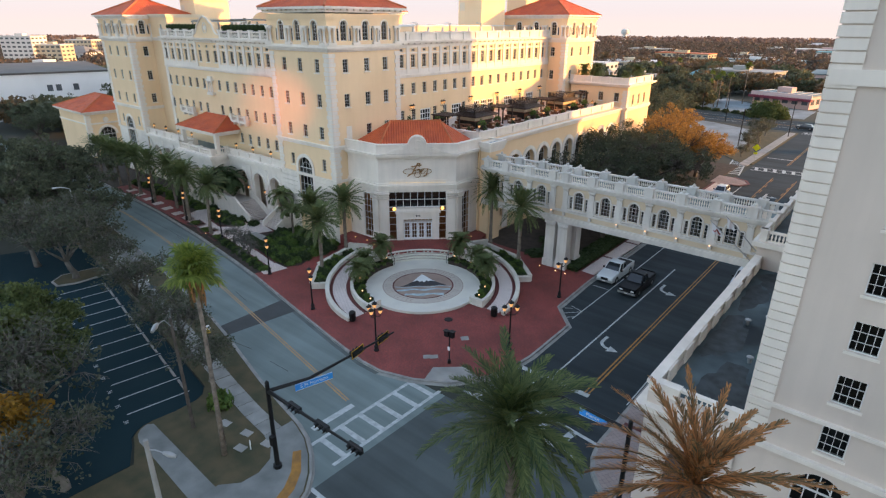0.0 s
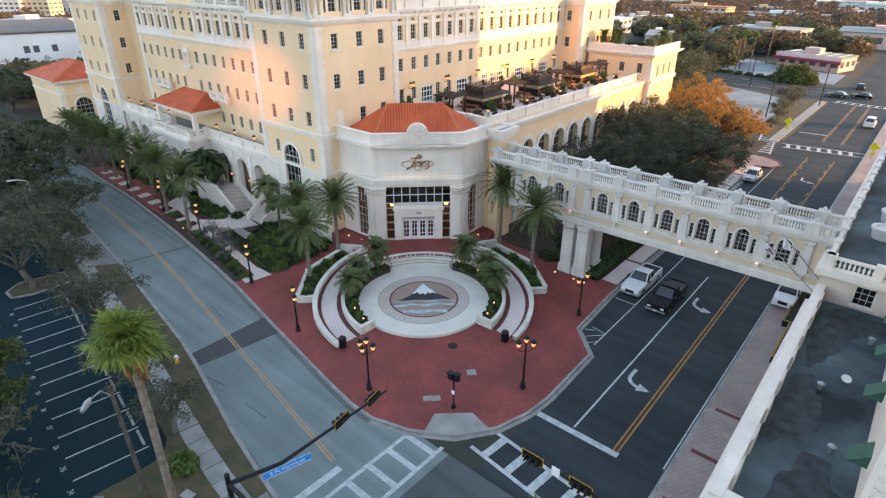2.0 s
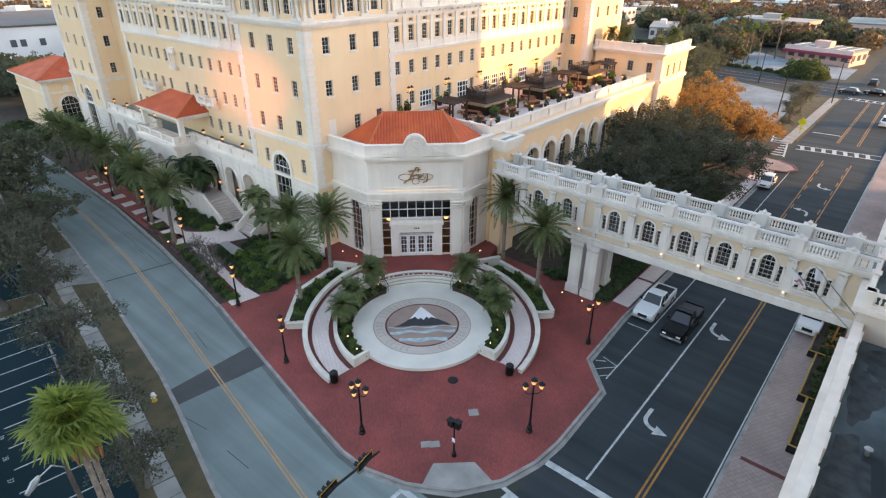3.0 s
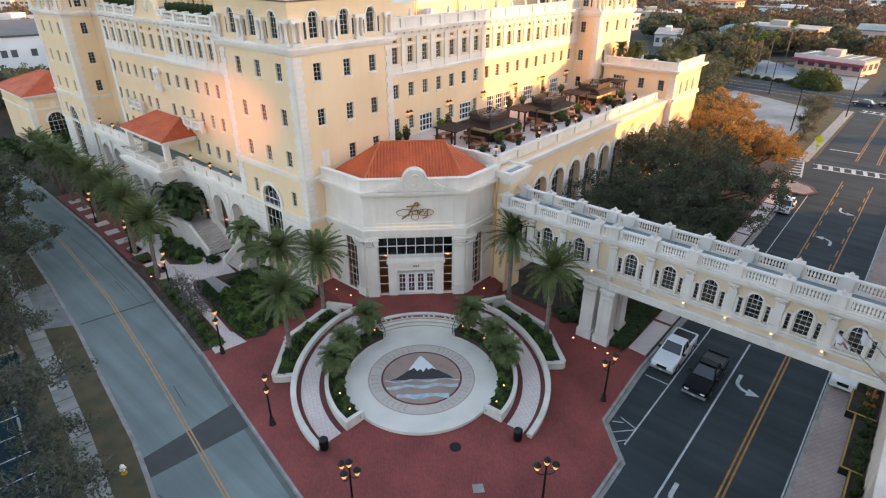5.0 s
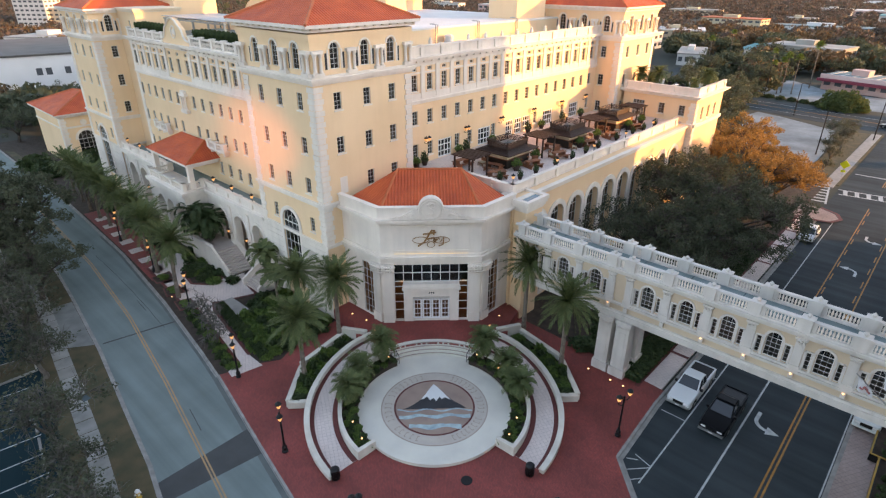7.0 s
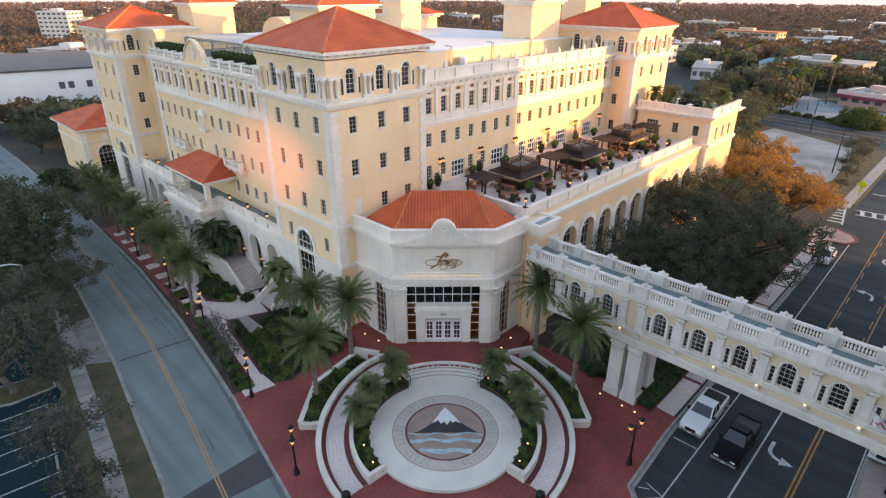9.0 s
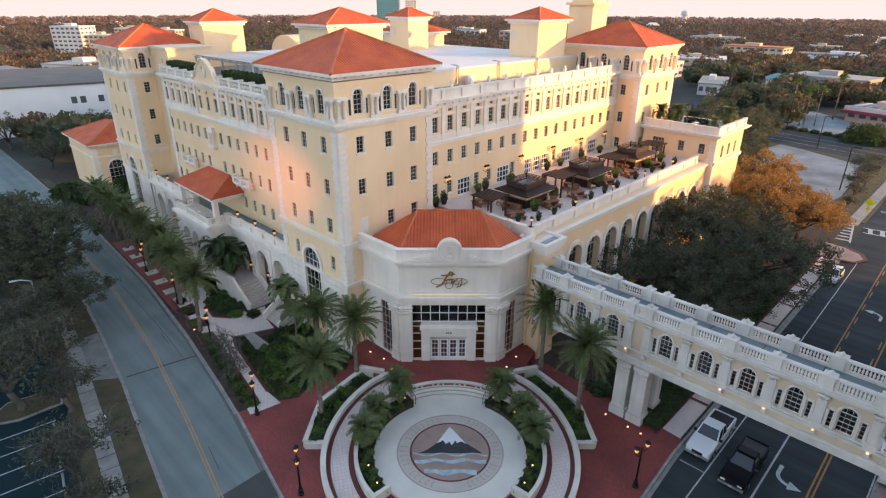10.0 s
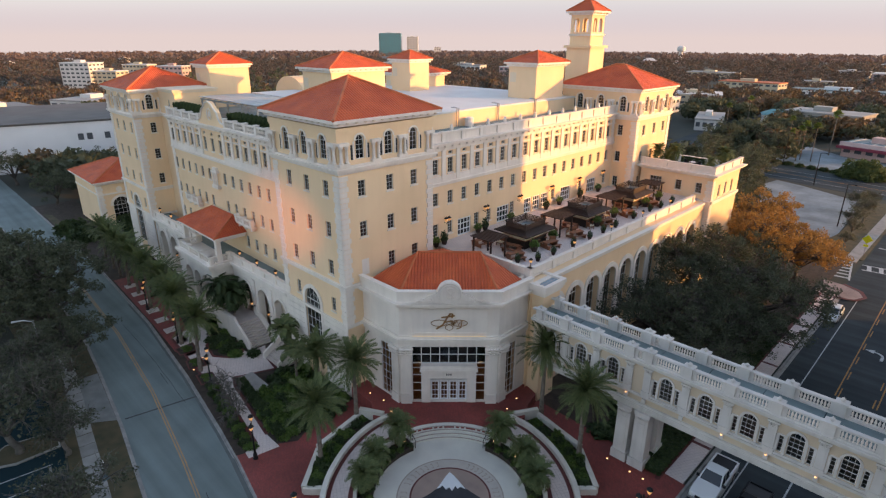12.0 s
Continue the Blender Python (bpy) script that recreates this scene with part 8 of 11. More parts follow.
for k, (x, y) in enumerate([(-37.6, 53.2), (-36.3, 52.6), (-34.9, 52.0), (-33.6, 51.3), (-50.0, 41.9), (-49.6, 40.8), (-49.1, 39.5)]):
    shrub(MOUND[k % 2], x, y, 0.6, 50 * k, 0.75, 0.75, 0.5 + 0.1 * (k % 3), "planter_shrub", "green planting in the corner planter", "planter shrubs")
for k in range(30):
    # green strip along the arcade
    x, y = -33.0 + 4.2 * rng.random() - (3 if k > 14 else 0), 60.2 + 38 * rng.random() if k > 9 else 57.0 + 4 * rng.random()
    shrub(MOUND[1], x, y, 0.12, 360 * rng.random(), 1.3, 1.3, 0.7, "arcade_shrub", "dark green shrub beside the arcade", "arcade shrubs")
for k in range(11):
    shrub(HEDGE, -98.2 + 1.05 * k, 47.6, 24.4, 0, 0.36, 1.2, 1.5, "roof_hedge", "trimmed green hedge behind the roof balustrade", "roof hedges")
for k in range(15):
    shrub(HEDGE, -81.2 + 1.05 * k, 47.6, 24.4, 0, 0.36, 1.2, 1.5, "roof_hedge", "trimmed green hedge behind the roof balustrade", "roof hedges")
shrub(MOUND[0], -35.1, 16.1, 0.1, 0, 0.95, 0.95, 1.5, "corner_shrub", "round green bush beside the sidewalk")
for k in range(26):
    shrub(MOUND[k % 2], -104 + 1.4 * k, 38.6 + 2.2 * rng.random(), 0.15, 70 * k, 0.9, 0.8, 0.8, "arcade_front_shrub", "green shrub below the palms", "arcade front shrubs")
for k in range(8):
    shrub(MOUND[1], -124 - 3.4 * (k % 4), 46.0 + 1.5 * (k // 4) - 9 * (k % 2), 0.1, 30 * k, 2.2, 2.2, 3.0, "gatehouse_bush", "dark green bush beside the gatehouse", "gatehouse bushes")

# planting on the roof of the terrace's end block
for k, (x, y, q) in enumerate([(-50.6, 101.0, 1.15), (-49.6, 102.2, 0.9), (-48.2, 101.4, 1.25), (-42.6, 101.2, 0.9), (-42.2, 105.0, 1.2), (-42.4, 107.4, 1.0)]):
    t = thing("roof_palm", "small feathery palm on the flat roof", "palm", "palms on the end block roof", m=pose(x, y, 16.9, 0, 0, 70 * k) @ Matrix.Diagonal((0.8 * q, 0.8 * q, q, 1)))
    link("trunk", SMALL[k % 2][0], t)
    link("crown", SMALL[k % 2][1], t)
for k in range(3):
    shrub(HEDGE, -47.4 + 1.1 * k, 104.2, 16.95, 0, 0.38, 0.8, 0.7, "roof_hedge", "clipped hedge on the flat roof", "end block hedges")
# garden paths and stairs
g = Geo()
g.prism([(-66.6, 35.0), (-54.5, 33.2), (-54.0, 31.9), (-53.1, 31.75), (-52.6, 34.5), (-55.0, 34.5), (-64.5, 36.05), (-66.2, 36.6)], 0.1, 0.162)
g.prism([(-79.5, 35.2), (-66.6, 34.2), (-66.6, 35.0), (-66.2, 36.6), (-64.6, 40.9), (-67.6, 41.4), (-70.0, 42.6), (-70.2, 40.2), (-78.5, 41.4), (-81.5, 39.0)], 0.1, 0.158)
tagged(part("garden_path", g, PAVER), "pale paved garden path and forecourt", "pavement", kind="structure")
g = Geo()
for a in ((-54.9, 34.5, -64.5, 36.05), (-64.5, 36.05, -66.1, 36.7), (-66.1, 36.7, -64.5, 40.9), (-64.5, 40.9, -67.6, 41.4), (-54.5, 33.2, -66.6, 35.0), (-66.6, 34.2, -79.5, 35.2)):
    stripe(g, *a, 0.3, 0.172)
tagged(part("path_edging", g, BANDRED), "dark red brick edging of the garden path", "pavement", kind="structure")
for k, q in enumerate(([(-76.6, 34.6), (-75.0, 34.5), (-74.7, 36.2), (-76.7, 36.5)], [(-73.0, 34.4), (-71.2, 34.0), (-70.8, 35.6), (-72.9, 35.8)], [(-69.3, 34.0), (-67.3, 33.7), (-66.9, 35.1), (-68.8, 35.4)])):
    cx, cy = sum(x for x, y in q) / 4, sum(y for x, y in q) / 4
    tagged(part("bed_edging", Geo().prism([(cx + 1.18 * (x - cx), cy + 1.18 * (y - cy)) for x, y in q], 0.1, 0.175), BANDRED), "dark red brick edging of a small bed", "pavement", kind="structure")
    tagged(part("palm_bed", Geo().prism(q, 0.1, 0.19), SOIL), "small square planting bed in the forecourt", "garden bed", "forecourt beds", kind="structure")
    for j in range(3):
        shrub(MOUND[0], sum(x for x, y in q) / 4 - 0.4 + 0.4 * j, sum(y for x, y in q) / 4 + 0.2 * (j % 2), 0.18, 60 * j, 0.5, 0.45, 0.3, "bed_shrub", "low green ground cover in a small bed", "forecourt bed plants")
g = Geo().prism([(-75.0, 37.4), (-71.9, 36.9), (-70.2, 38.2), (-70.4, 40.1), (-72.1, 40.9), (-77.4, 40.9), (-77.2, 39.2)], 0.1, 0.2)
tagged(part("oval_bed", g, BANDRED), "dark red brick edged oval bed", "garden bed", kind="structure")
part("oval_bed_soil", Geo().prism([(-74.9, 37.7), (-72.0, 37.2), (-70.5, 38.3), (-70.7, 39.9), (-72.2, 40.6), (-77.0, 40.6), (-76.9, 39.3)], 0.15, 0.23), SOIL, bpy.data.objects["oval_bed"])
g = Geo().prism([(-104, 35.9), (-86.0, 35.0), (-76.0, 34.3), (-76.5, 36.6), (-86, 38.6), (-104, 38.6)], 0.1, 0.15)
tagged(part("promenade", g, BRICK), "dark red brick promenade with pale squares", "pavement", kind="structure")
g = Geo()
for k in range(9):
    x = -70.5 - 3.6 * k
    y = 34.6 + 0.055 * (-70 - x)
    g.prism([(x, y), (x, y + 1.5), (x - 1.5, y + 1.6), (x - 1.5, y + 0.1)], 0.12, 0.158)
tagged(part("promenade_squares", g, PAVER), "pale paving squares in the brick promenade", "pavement", kind="structure")
STAIR = mat("pale_rose_stair_stone", (0.60, 0.51, 0.46), 0.75, 0.08, 1.2, 0.1)
st = thing("arcade_stairs", "broad pale stone stairs with solid cheek walls up to the arcade", "stairs", kind="structure")
for k in range(12):
    part("step", Geo().box(-78.5, -70.3 - 0.29 * k, 41.0, 44.15, 0.12, 0.12 + 0.175 * (k + 1)).box(-78.5, -70.27 - 0.29 * k, 41.0, 44.15, 0.08 + 0.175 * (k + 1), 0.124 + 0.175 * (k + 1)), STAIR, st)
for y in (40.7, 43.9):
    g = Geo()
    g.add([(-70.1, y, 0.1), (-70.1, y + 0.3, 0.1), (-73.8, y + 0.3, 0.1), (-73.8, y, 0.1), (-70.1, y, 0.95), (-70.1, y + 0.3, 0.95), (-73.8, y + 0.3, 3.1), (-73.8, y, 3.1)], [(0, 3, 2, 1), (4, 5, 6, 7), (0, 1, 5, 4), (1, 2, 6, 5), (2, 3, 7, 6), (3, 0, 4, 7)])
    part("cheek_wall", g, STONE, st)
part("landing_wall", Geo().box(-78.8, -73.8, 40.7, 41.0, 0.1, 2.95), STONE, st)
part("landing_coping", Geo().box(-78.9, -73.75, 40.62, 41.08, 2.95, 3.1), STONE, st)
st2 = thing("side_stairs", "narrow pale stone stairs with railings beside the tower", "stairs", kind="structure")
for k in range(9):
    part("step", Geo().box(-67.2, -64.3, 41.2 + 0.27 * k, 43.7, 0.12, 0.12 + 0.175 * (k + 1)).box(-67.2, -64.3, 41.17 + 0.27 * k, 43.7, 0.08 + 0.175 * (k + 1), 0.124 + 0.175 * (k + 1)), STAIR, st2)
for x in (-67.5, -64.3):
    g = Geo()
    g.add([(x, 41.0, 0.1), (x + 0.3, 41.0, 0.1), (x + 0.3, 43.7, 0.1), (x, 43.7, 0.1), (x, 41.0, 0.9), (x + 0.3, 41.0, 0.9), (x + 0.3, 43.7, 2.6), (x, 43.7, 2.6)], [(0, 3, 2, 1), (4, 5, 6, 7), (0, 1, 5, 4), (1, 2, 6, 5), (2, 3, 7, 6), (3, 0, 4, 7)])
    part("cheek_wall", g, STONE, st2)
g = Geo().box(-65.0, -61.5, 37.0, 38.3, 0.1, 0.5)
g.box(-65.1, -61.4, 36.9, 38.4, 0.5, 0.58)
tagged(part("utility_vault", g, CONC), "low grey concrete vault in the garden bed", "utility box")
for k in range(34):
    shrub(HEDGE, -28.1 + 1.05 * (k % 2), 56.6 + 1.05 * (k // 2) * 2.0, 0.12, 90, 0.75, 1.1, 0.5, "bridge_hedge", "low clipped dark hedge below the footbridge", "footbridge hedges")

# ---- street furniture ----
def lantern(parent, x, y, z, s=1.0):
    p = part("lantern", Geo().lathe([(0.26 * s, 0.42 * s), (0.27 * s, 0.46 * s), (0.2 * s, 0.56 * s), (0.09 * s, 0.62 * s), (0.03 * s, 0.72 * s)], 8, (x, y, z)), IRON, parent, "black lantern with a domed hood")
    part("lantern_base", Geo().lathe([(0.05 * s, 0), (0.1 * s, 0.05 * s), (0.13 * s, 0.08 * s)], 8, (x, y, z)), IRON, p)
    part("lantern_glass", Geo().lathe([(0.12 * s, 0.08 * s), (0.23 * s, 0.42 * s)], 8, (x, y, z)), GLOW, p, "warm lit lantern glass")
    return p


def lamp_post(x, y, z, h, heads, yaw, label):
    t = thing("street_lamp", label, "street lamp", "black street lamps", m=pose(x, y, z, 0, 0, yaw))
    part("base", Geo().lathe([(0.24, 0), (0.24, 0.12), (0.17, 0.2), (0.2, 0.45), (0.12, 0.6), (0.1, 0.8)], 10), IRON, t)
    part("post", Geo().lathe([(0.085, 0.78), (0.065, h - 0.6), (0.1, h - 0.55), (0.06, h - 0.45)], 8), IRON, t)
    if heads == 2:
        offs = [(0.38, 0, -0.45), (-0.38, 0, -0.95)]
    else:
        offs = [(0.0, 0.0, -0.45), (0.55, 0, -0.85), (-0.55, 0, -0.85), (0, -0.55, -0.85)][:heads]
    for dx, dy, dz in offs:
        if dx or dy:
            part("arm", Geo().tube([(0, 0, h + dz - 0.3), (dx * 0.5, dy * 0.5, h + dz - 0.38), (dx, dy, h + dz - 0.2), (dx, dy, h + dz)], [0.035] * 4, 6), IRON, t)
        lantern(t, dx, dy, h + dz, 0.95)
    return t


for x, y, heads, h, yaw in ((-31.8, 28.9, 4, 4.6, 15), (-23.1, 36.6, 3, 4.6, 45), (-42.2, 30.1, 2, 4.2, 150), (-52.7, 32.2, 2, 4.2, 150), (-24.8, 48.5, 2, 4.3, 50), (-66.6, 34.4, 2, 4.2, 150), (-78.0, 35.4, 2, 4.2, 150), (-90.0, 36.0, 2, 4.2, 150)):
    lamp_post(x, y, 0.14, h, heads, yaw, "black iron street lamp with %s lit lanterns" % {2: "two", 3: "three", 4: "four"}[heads])

for x, y in ((-37.4, 31.1), (-27.6, 40.7)):
    t = thing("litter_bin", "round black metal litter bin beside the ramp", "litter bin", "litter bins on the plaza", m=pose(x, y, 0.15))
    part("bin_body", Geo().lathe([(0.27, 0), (0.3, 0.08), (0.3, 0.75), (0.33, 0.8)], 14), IRON, t)
    part("bin_lid", Geo().lathe([(0.33, 0.8), (0.33, 0.9), (0.24, 1.0), (0.12, 1.02)], 14), IRON, t)
    g = Geo()
    for k in range(14):
        a = 2 * math.pi * k / 14
        g.box(-0.025, 0.025, 0.3, 0.325, 0.1, 0.72, pose(0, 0, 0, 0, 0, math.degrees(a)))
    part_each("bin_slat", g, IRON, t)
g = Geo().lathe([(0.42, 0), (0.42, 0.03), (0.36, 0.05)], 16, (*uv(7.38, 2.06), 0.15))
tagged(part("manhole_cover", g, IRON), "dark iron manhole cover in the brick paving", "manhole cover")
for x, y, w, d in ((-27.75, 31.0, 0.27, 0.34), (-27.3, 31.4, 0.27, 0.34), (-27.16, 35.5, 0.33, 0.36)):
    g = Geo().box(-w, w, -d, d, 0, 0.02, pose(x, y, 0.15, 0, 0, -42))
    g.box(-w + 0.06, w - 0.06, -d + 0.06, d - 0.06, 0.02, 0.026, pose(x, y, 0.15, 0, 0, -42))
    tagged(part("utility_cover", g, CONC), "pale rectangular utility cover in the brick", "utility cover", "plaza covers")


def signal_head(parent, m, n=3, backplate=True):
    h = part("signal_head", Geo().box(-0.17, 0.17, -0.14, 0.1, -0.17 - 0.34 * (n - 1), 0.17), IRON, parent, "black three-lens traffic signal", m=m)
    if backplate:
        g = Geo().box(-0.31, 0.31, 0.0, 0.012, -0.3 - 0.34 * (n - 1), 0.3)
        part("backplate", g, IRON, h)
        g = Geo()
        z0, z1 = -0.3 - 0.34 * (n - 1), 0.3
        for a, b, c, d in ((-0.31, -0.26, z0, z1), (0.26, 0.31, z0, z1), (-0.26, 0.26, z1 - 0.05, z1), (-0.26, 0.26, z0, z0 + 0.05)):
            g.box(a, b, -0.006, 0.0, c, d)
            g.box(a, b, 0.012, 0.018, c, d)
        part("backplate_border", g, mat("signal_yellow", (0.6, 0.32, 0.02), 0.6), h, "yellow reflective border")
    for k in range(n):
        g = Geo()
        for j in range(7):
            a0, a1 = math.pi * (j - 0.5) / 6, math.pi * (j + 0.5) / 6
            g.add([(0.14 * math.cos(a0), -0.14, 0.14 * math.sin(a0) - 0.34 * k), (0.14 * math.cos(a1), -0.14, 0.14 * math.sin(a1) - 0.34 * k), (0.14 * math.cos(a1), -0.36, 0.14 * math.sin(a1) - 0.34 * k), (0.14 * math.cos(a0), -0.36, 0.14 * math.sin(a0) - 0.34 * k)], [(0, 1, 2, 3)])
        part("visor", g, IRON, h)
        part("lens", Geo().lathe([(0.12, 0), (0.1, 0.02), (0.03, 0.03)], 10, (0, 0, 0), Matrix.Translation((0, -0.142, -0.34 * k)) @ pose(0, 0, 0, 90)), LENSES[k % 3], h)
    return h


LENSES = [mat("red_lens", (0.12, 0.01, 0.01), 0.3), mat("amber_lens", (0.14, 0.06, 0.0), 0.3), mat("green_lens", (0.0, 0.06, 0.03), 0.3)]
SIGNBLUE = mat("street_sign_blue", (0.015, 0.28, 0.72), 0.4, 0.04, 1.0)
SIGNWHITE = mat("sign_white", (0.8, 0.8, 0.8), 0.5, 0.02, 1.0)


def street_sign(parent, x0, y0, z, yaw, w, text):
    b = part("street_sign", Geo().box(-w / 2, w / 2, -0.02, 0.02, -0.24, 0.24), SIGNBLUE, parent, "blue street name sign with white letters", m=pose(x0, y0, z, 0, 0, yaw))
    g = Geo()
    for a, c, d, e in ((-w / 2, w / 2, 0.215, 0.24), (-w / 2, w / 2, -0.24, -0.215)):
        g.box(a, c, -0.024, -0.02, d, e)
    part("sign_border", g, SIGNWHITE, b)
    cu = bpy.data.curves.new("letters", "FONT")
    cu.body, cu.size, cu.align_x, cu.align_y, cu.extrude = text, 0.34, "CENTER", "CENTER", 0.003
    tmp = bpy.data.objects.new("letters", cu)
    scene.collection.objects.link(tmp)
    dg = bpy.context.evaluated_depsgraph_get()
    me = bpy.data.meshes.new_from_object(tmp.evaluated_get(dg))
    bpy.data.objects.remove(tmp)
    me.materials.clear()
    me.materials.append(SIGNWHITE)
    o = link("letters", me, b)
    o.matrix_basis = pose(0, -0.027, 0, 90, 0, 0)
    return b


sg = thing("traffic_signal", "black mast-arm traffic signal with two arms and a blue street sign", "traffic signal")
part("pole", Geo().lathe([(0.28, 0), (0.28, 0.25), (0.17, 0.3), (0.14, 3.0), (0.13, 6.5), (0.06, 6.6)], 10, (-26.5, 15.1, 0.12)), IRON, sg)
part("arm", Geo().tube([(-26.5, 15.1, 6.0), (-25.6, 17.5, 6.05), (-25.4, 24.8, 6.2)], [0.13, 0.11, 0.06], 8), IRON, sg)
part("arm", Geo().tube([(-26.5, 15.1, 6.0), (-24, 15.1, 6.05), (-18.0, 15.1, 6.2)], [0.13, 0.11, 0.06], 8), IRON, sg)
for y in (21.5, 23.9):
    signal_head(sg, pose(-25.55, y, 6.1, 0, 0, -80) @ pose(0, 0, 0, 0, 90, 0) @ Matrix.Translation((0, 0, 0.34)))
for x in (-23.9, -21.4, -18.7):
    signal_head(sg, pose(x, 15.2, 6.05, 0, 0, 0) @ pose(0, 0, 0, 0, 90, 0) @ Matrix.Translation((0, 0, 0.34)), backplate=False)
street_sign(sg, -25.45, 17.75, 5.75, 75, 2.5, "S Ft Harrison")
part("pedestrian_head", Geo().box(-26.4, -26.05, 14.7, 14.98, 2.2, 2.9), IRON, sg)
sg = thing("traffic_signal", "black mast-arm traffic signal with a blue street sign", "traffic signal")
part("pole", Geo().lathe([(0.28, 0), (0.28, 0.25), (0.17, 0.3), (0.14, 3.0), (0.13, 6.4), (0.06, 6.5)], 10, (-8.3, 26.0, 0.14)), IRON, sg)
part("arm", Geo().tube([(-8.3, 26.0, 5.9), (-11, 26.1, 6.0), (-16.8, 26.3, 6.1)], [0.13, 0.11, 0.06], 8), IRON, sg)
for x in (-16.1, -13.35):
    signal_head(sg, pose(x, 26.15, 6.05, 0, 0, 0) @ pose(0, 0, 0, 0, 90, 0) @ Matrix.Translation((0, 0, 0.34)))
street_sign(sg, -10.5, 26.05, 5.7, 0, 1.7, "Pierce")
part("lane_sign", Geo().box(-14.95, -14.5, 26.1, 26.14, 5.8, 6.35), SIGNWHITE, sg)
pd = thing("pedestrian_signal", "short black pedestrian signal post with a push-button sign", "pedestrian signal", m=pose(-25.7, 31.5, 0.15))
part("post", Geo().lathe([(0.16, 0), (0.15, 0.3), (0.06, 0.4), (0.06, 2.6)], 10), IRON, pd)
part("signal_head", Geo().box(-0.42, -0.02, -0.2, 0.1, 2.55, 3.05).box(-0.46, 0.0, -0.3, 0.12, 3.05, 3.1), IRON, pd)
part("signal_head", Geo().box(0.02, 0.42, -0.1, 0.2, 2.55, 3.05).box(0.0, 0.46, -0.12, 0.3, 3.05, 3.1), IRON, pd)
part("button_sign", Geo().box(-0.12, 0.12, -0.08, -0.06, 1.25, 1.6), SIGNWHITE, pd)

lp = thing("light_pole", "weathered wooden light pole with a cobra-head lamp", "street light", m=pose(-34.3, 13.5, 0.1))
part("pole", Geo().tube([(0, 0, 0), (0.1, -0.1, 4.5), (0.15, -0.2, 8.9)], [0.14, 0.12, 0.1], 8), BARK, lp)
part("arm", Geo().tube([(0.15, -0.2, 8.3), (0.5, -0.7, 9.1), (1.1, -1.4, 9.3)], [0.04, 0.035, 0.03], 6), STEEL, lp)
part("lamp_head", Geo().tube([(1.0, -1.3, 9.3), (1.25, -1.55, 9.3), (1.6, -1.95, 9.22)], [0.08, 0.17, 0.1], 8), STEEL, lp, "pale cobra-head lamp")
lp2 = thing("light_pole", "pale concrete light pole beside the entrance drive", "street light", m=pose(-25.6, 7.7, 0.1))
part("pole", Geo().tube([(0, 0, 0), (0.0, 0, 7.5)], [0.17, 0.12], 8), CONC, lp2)
part("arm", Geo().tube([(0, 0, 6.9), (0.35, 0.2, 6.95), (0.8, 0.5, 6.8)], [0.04, 0.035, 0.03], 6), STEEL, lp2)
part("lamp_head", Geo().tube([(0.7, 0.45, 6.83), (0.95, 0.6, 6.75), (1.25, 0.8, 6.65)], [0.08, 0.15, 0.09], 8), STEEL, lp2)
lp3 = thing("light_pole", "slim steel light pole beside the car park", "street light", m=pose(-79.7, 22.3, 0.1))
part("pole", Geo().tube([(0, 0, 0), (0, 0, 7.3)], [0.11, 0.08], 8), STEEL, lp3)
part("lamp_head", Geo().tube([(0, 0, 7.2), (-0.3, -0.8, 7.5), (-0.6, -1.7, 7.5)], [0.05, 0.06, 0.12], 6), STEEL, lp3)
for x, y, c in ((-30.9, 15.6, CONC), (-29.9, 14.5, CONC), (-33.0, 15.2, CONC), (-28.9, 15.9, CONC), (-59.5, 22.0, ROOFGREY)):
    tagged(part("utility_box_lid", Geo().box(-0.4, 0.4, -0.28, 0.28, 0, 0.06, pose(x, y, 0.1, 0, 0, 12)), c), "grey utility box lid in the lawn", "utility cover", "lawn covers")
tagged(part("marker_post", Geo().lathe([(0.05, 0), (0.05, 0.7), (0.02, 0.75)], 8, (-61.2, 22.4, 0.12)), SIGNWHITE), "short white marker post in the verge", "marker post")
tagged(part("marker_post", Geo().lathe([(0.05, 0), (0.05, 0.7), (0.02, 0.75)], 8, (-29.3, 14.9, 0.12)), SIGNWHITE), "short white marker post in the verge", "marker post")

hy = thing("fire_hydrant", "yellow fire hydrant with a white cap in the verge", "fire hydrant", m=pose(-45.86, 21.01, 0.12))
part("barrel", Geo().lathe([(0.2, 0), (0.2, 0.06), (0.13, 0.1), (0.13, 0.5), (0.17, 0.52), (0.17, 0.57)], 12), mat("hydrant_yellow", (0.60, 0.38, 0.04), 0.5, 0.1, 0.3), hy)
part("cap", Geo().lathe([(0.17, 0.57), (0.15, 0.68), (0.07, 0.76), (0.04, 0.82)], 12), SIGNWHITE, hy, "white domed cap")
for a in (0, 90, 180):
    part("outlet", Geo().lathe([(0.07, 0.1), (0.07, 0.2), (0.05, 0.22)], 8, (0, 0, 0), Matrix.Translation((0, 0, 0.4)) @ pose(0, 0, 0, 90, 0, a)), SIGNWHITE, hy)


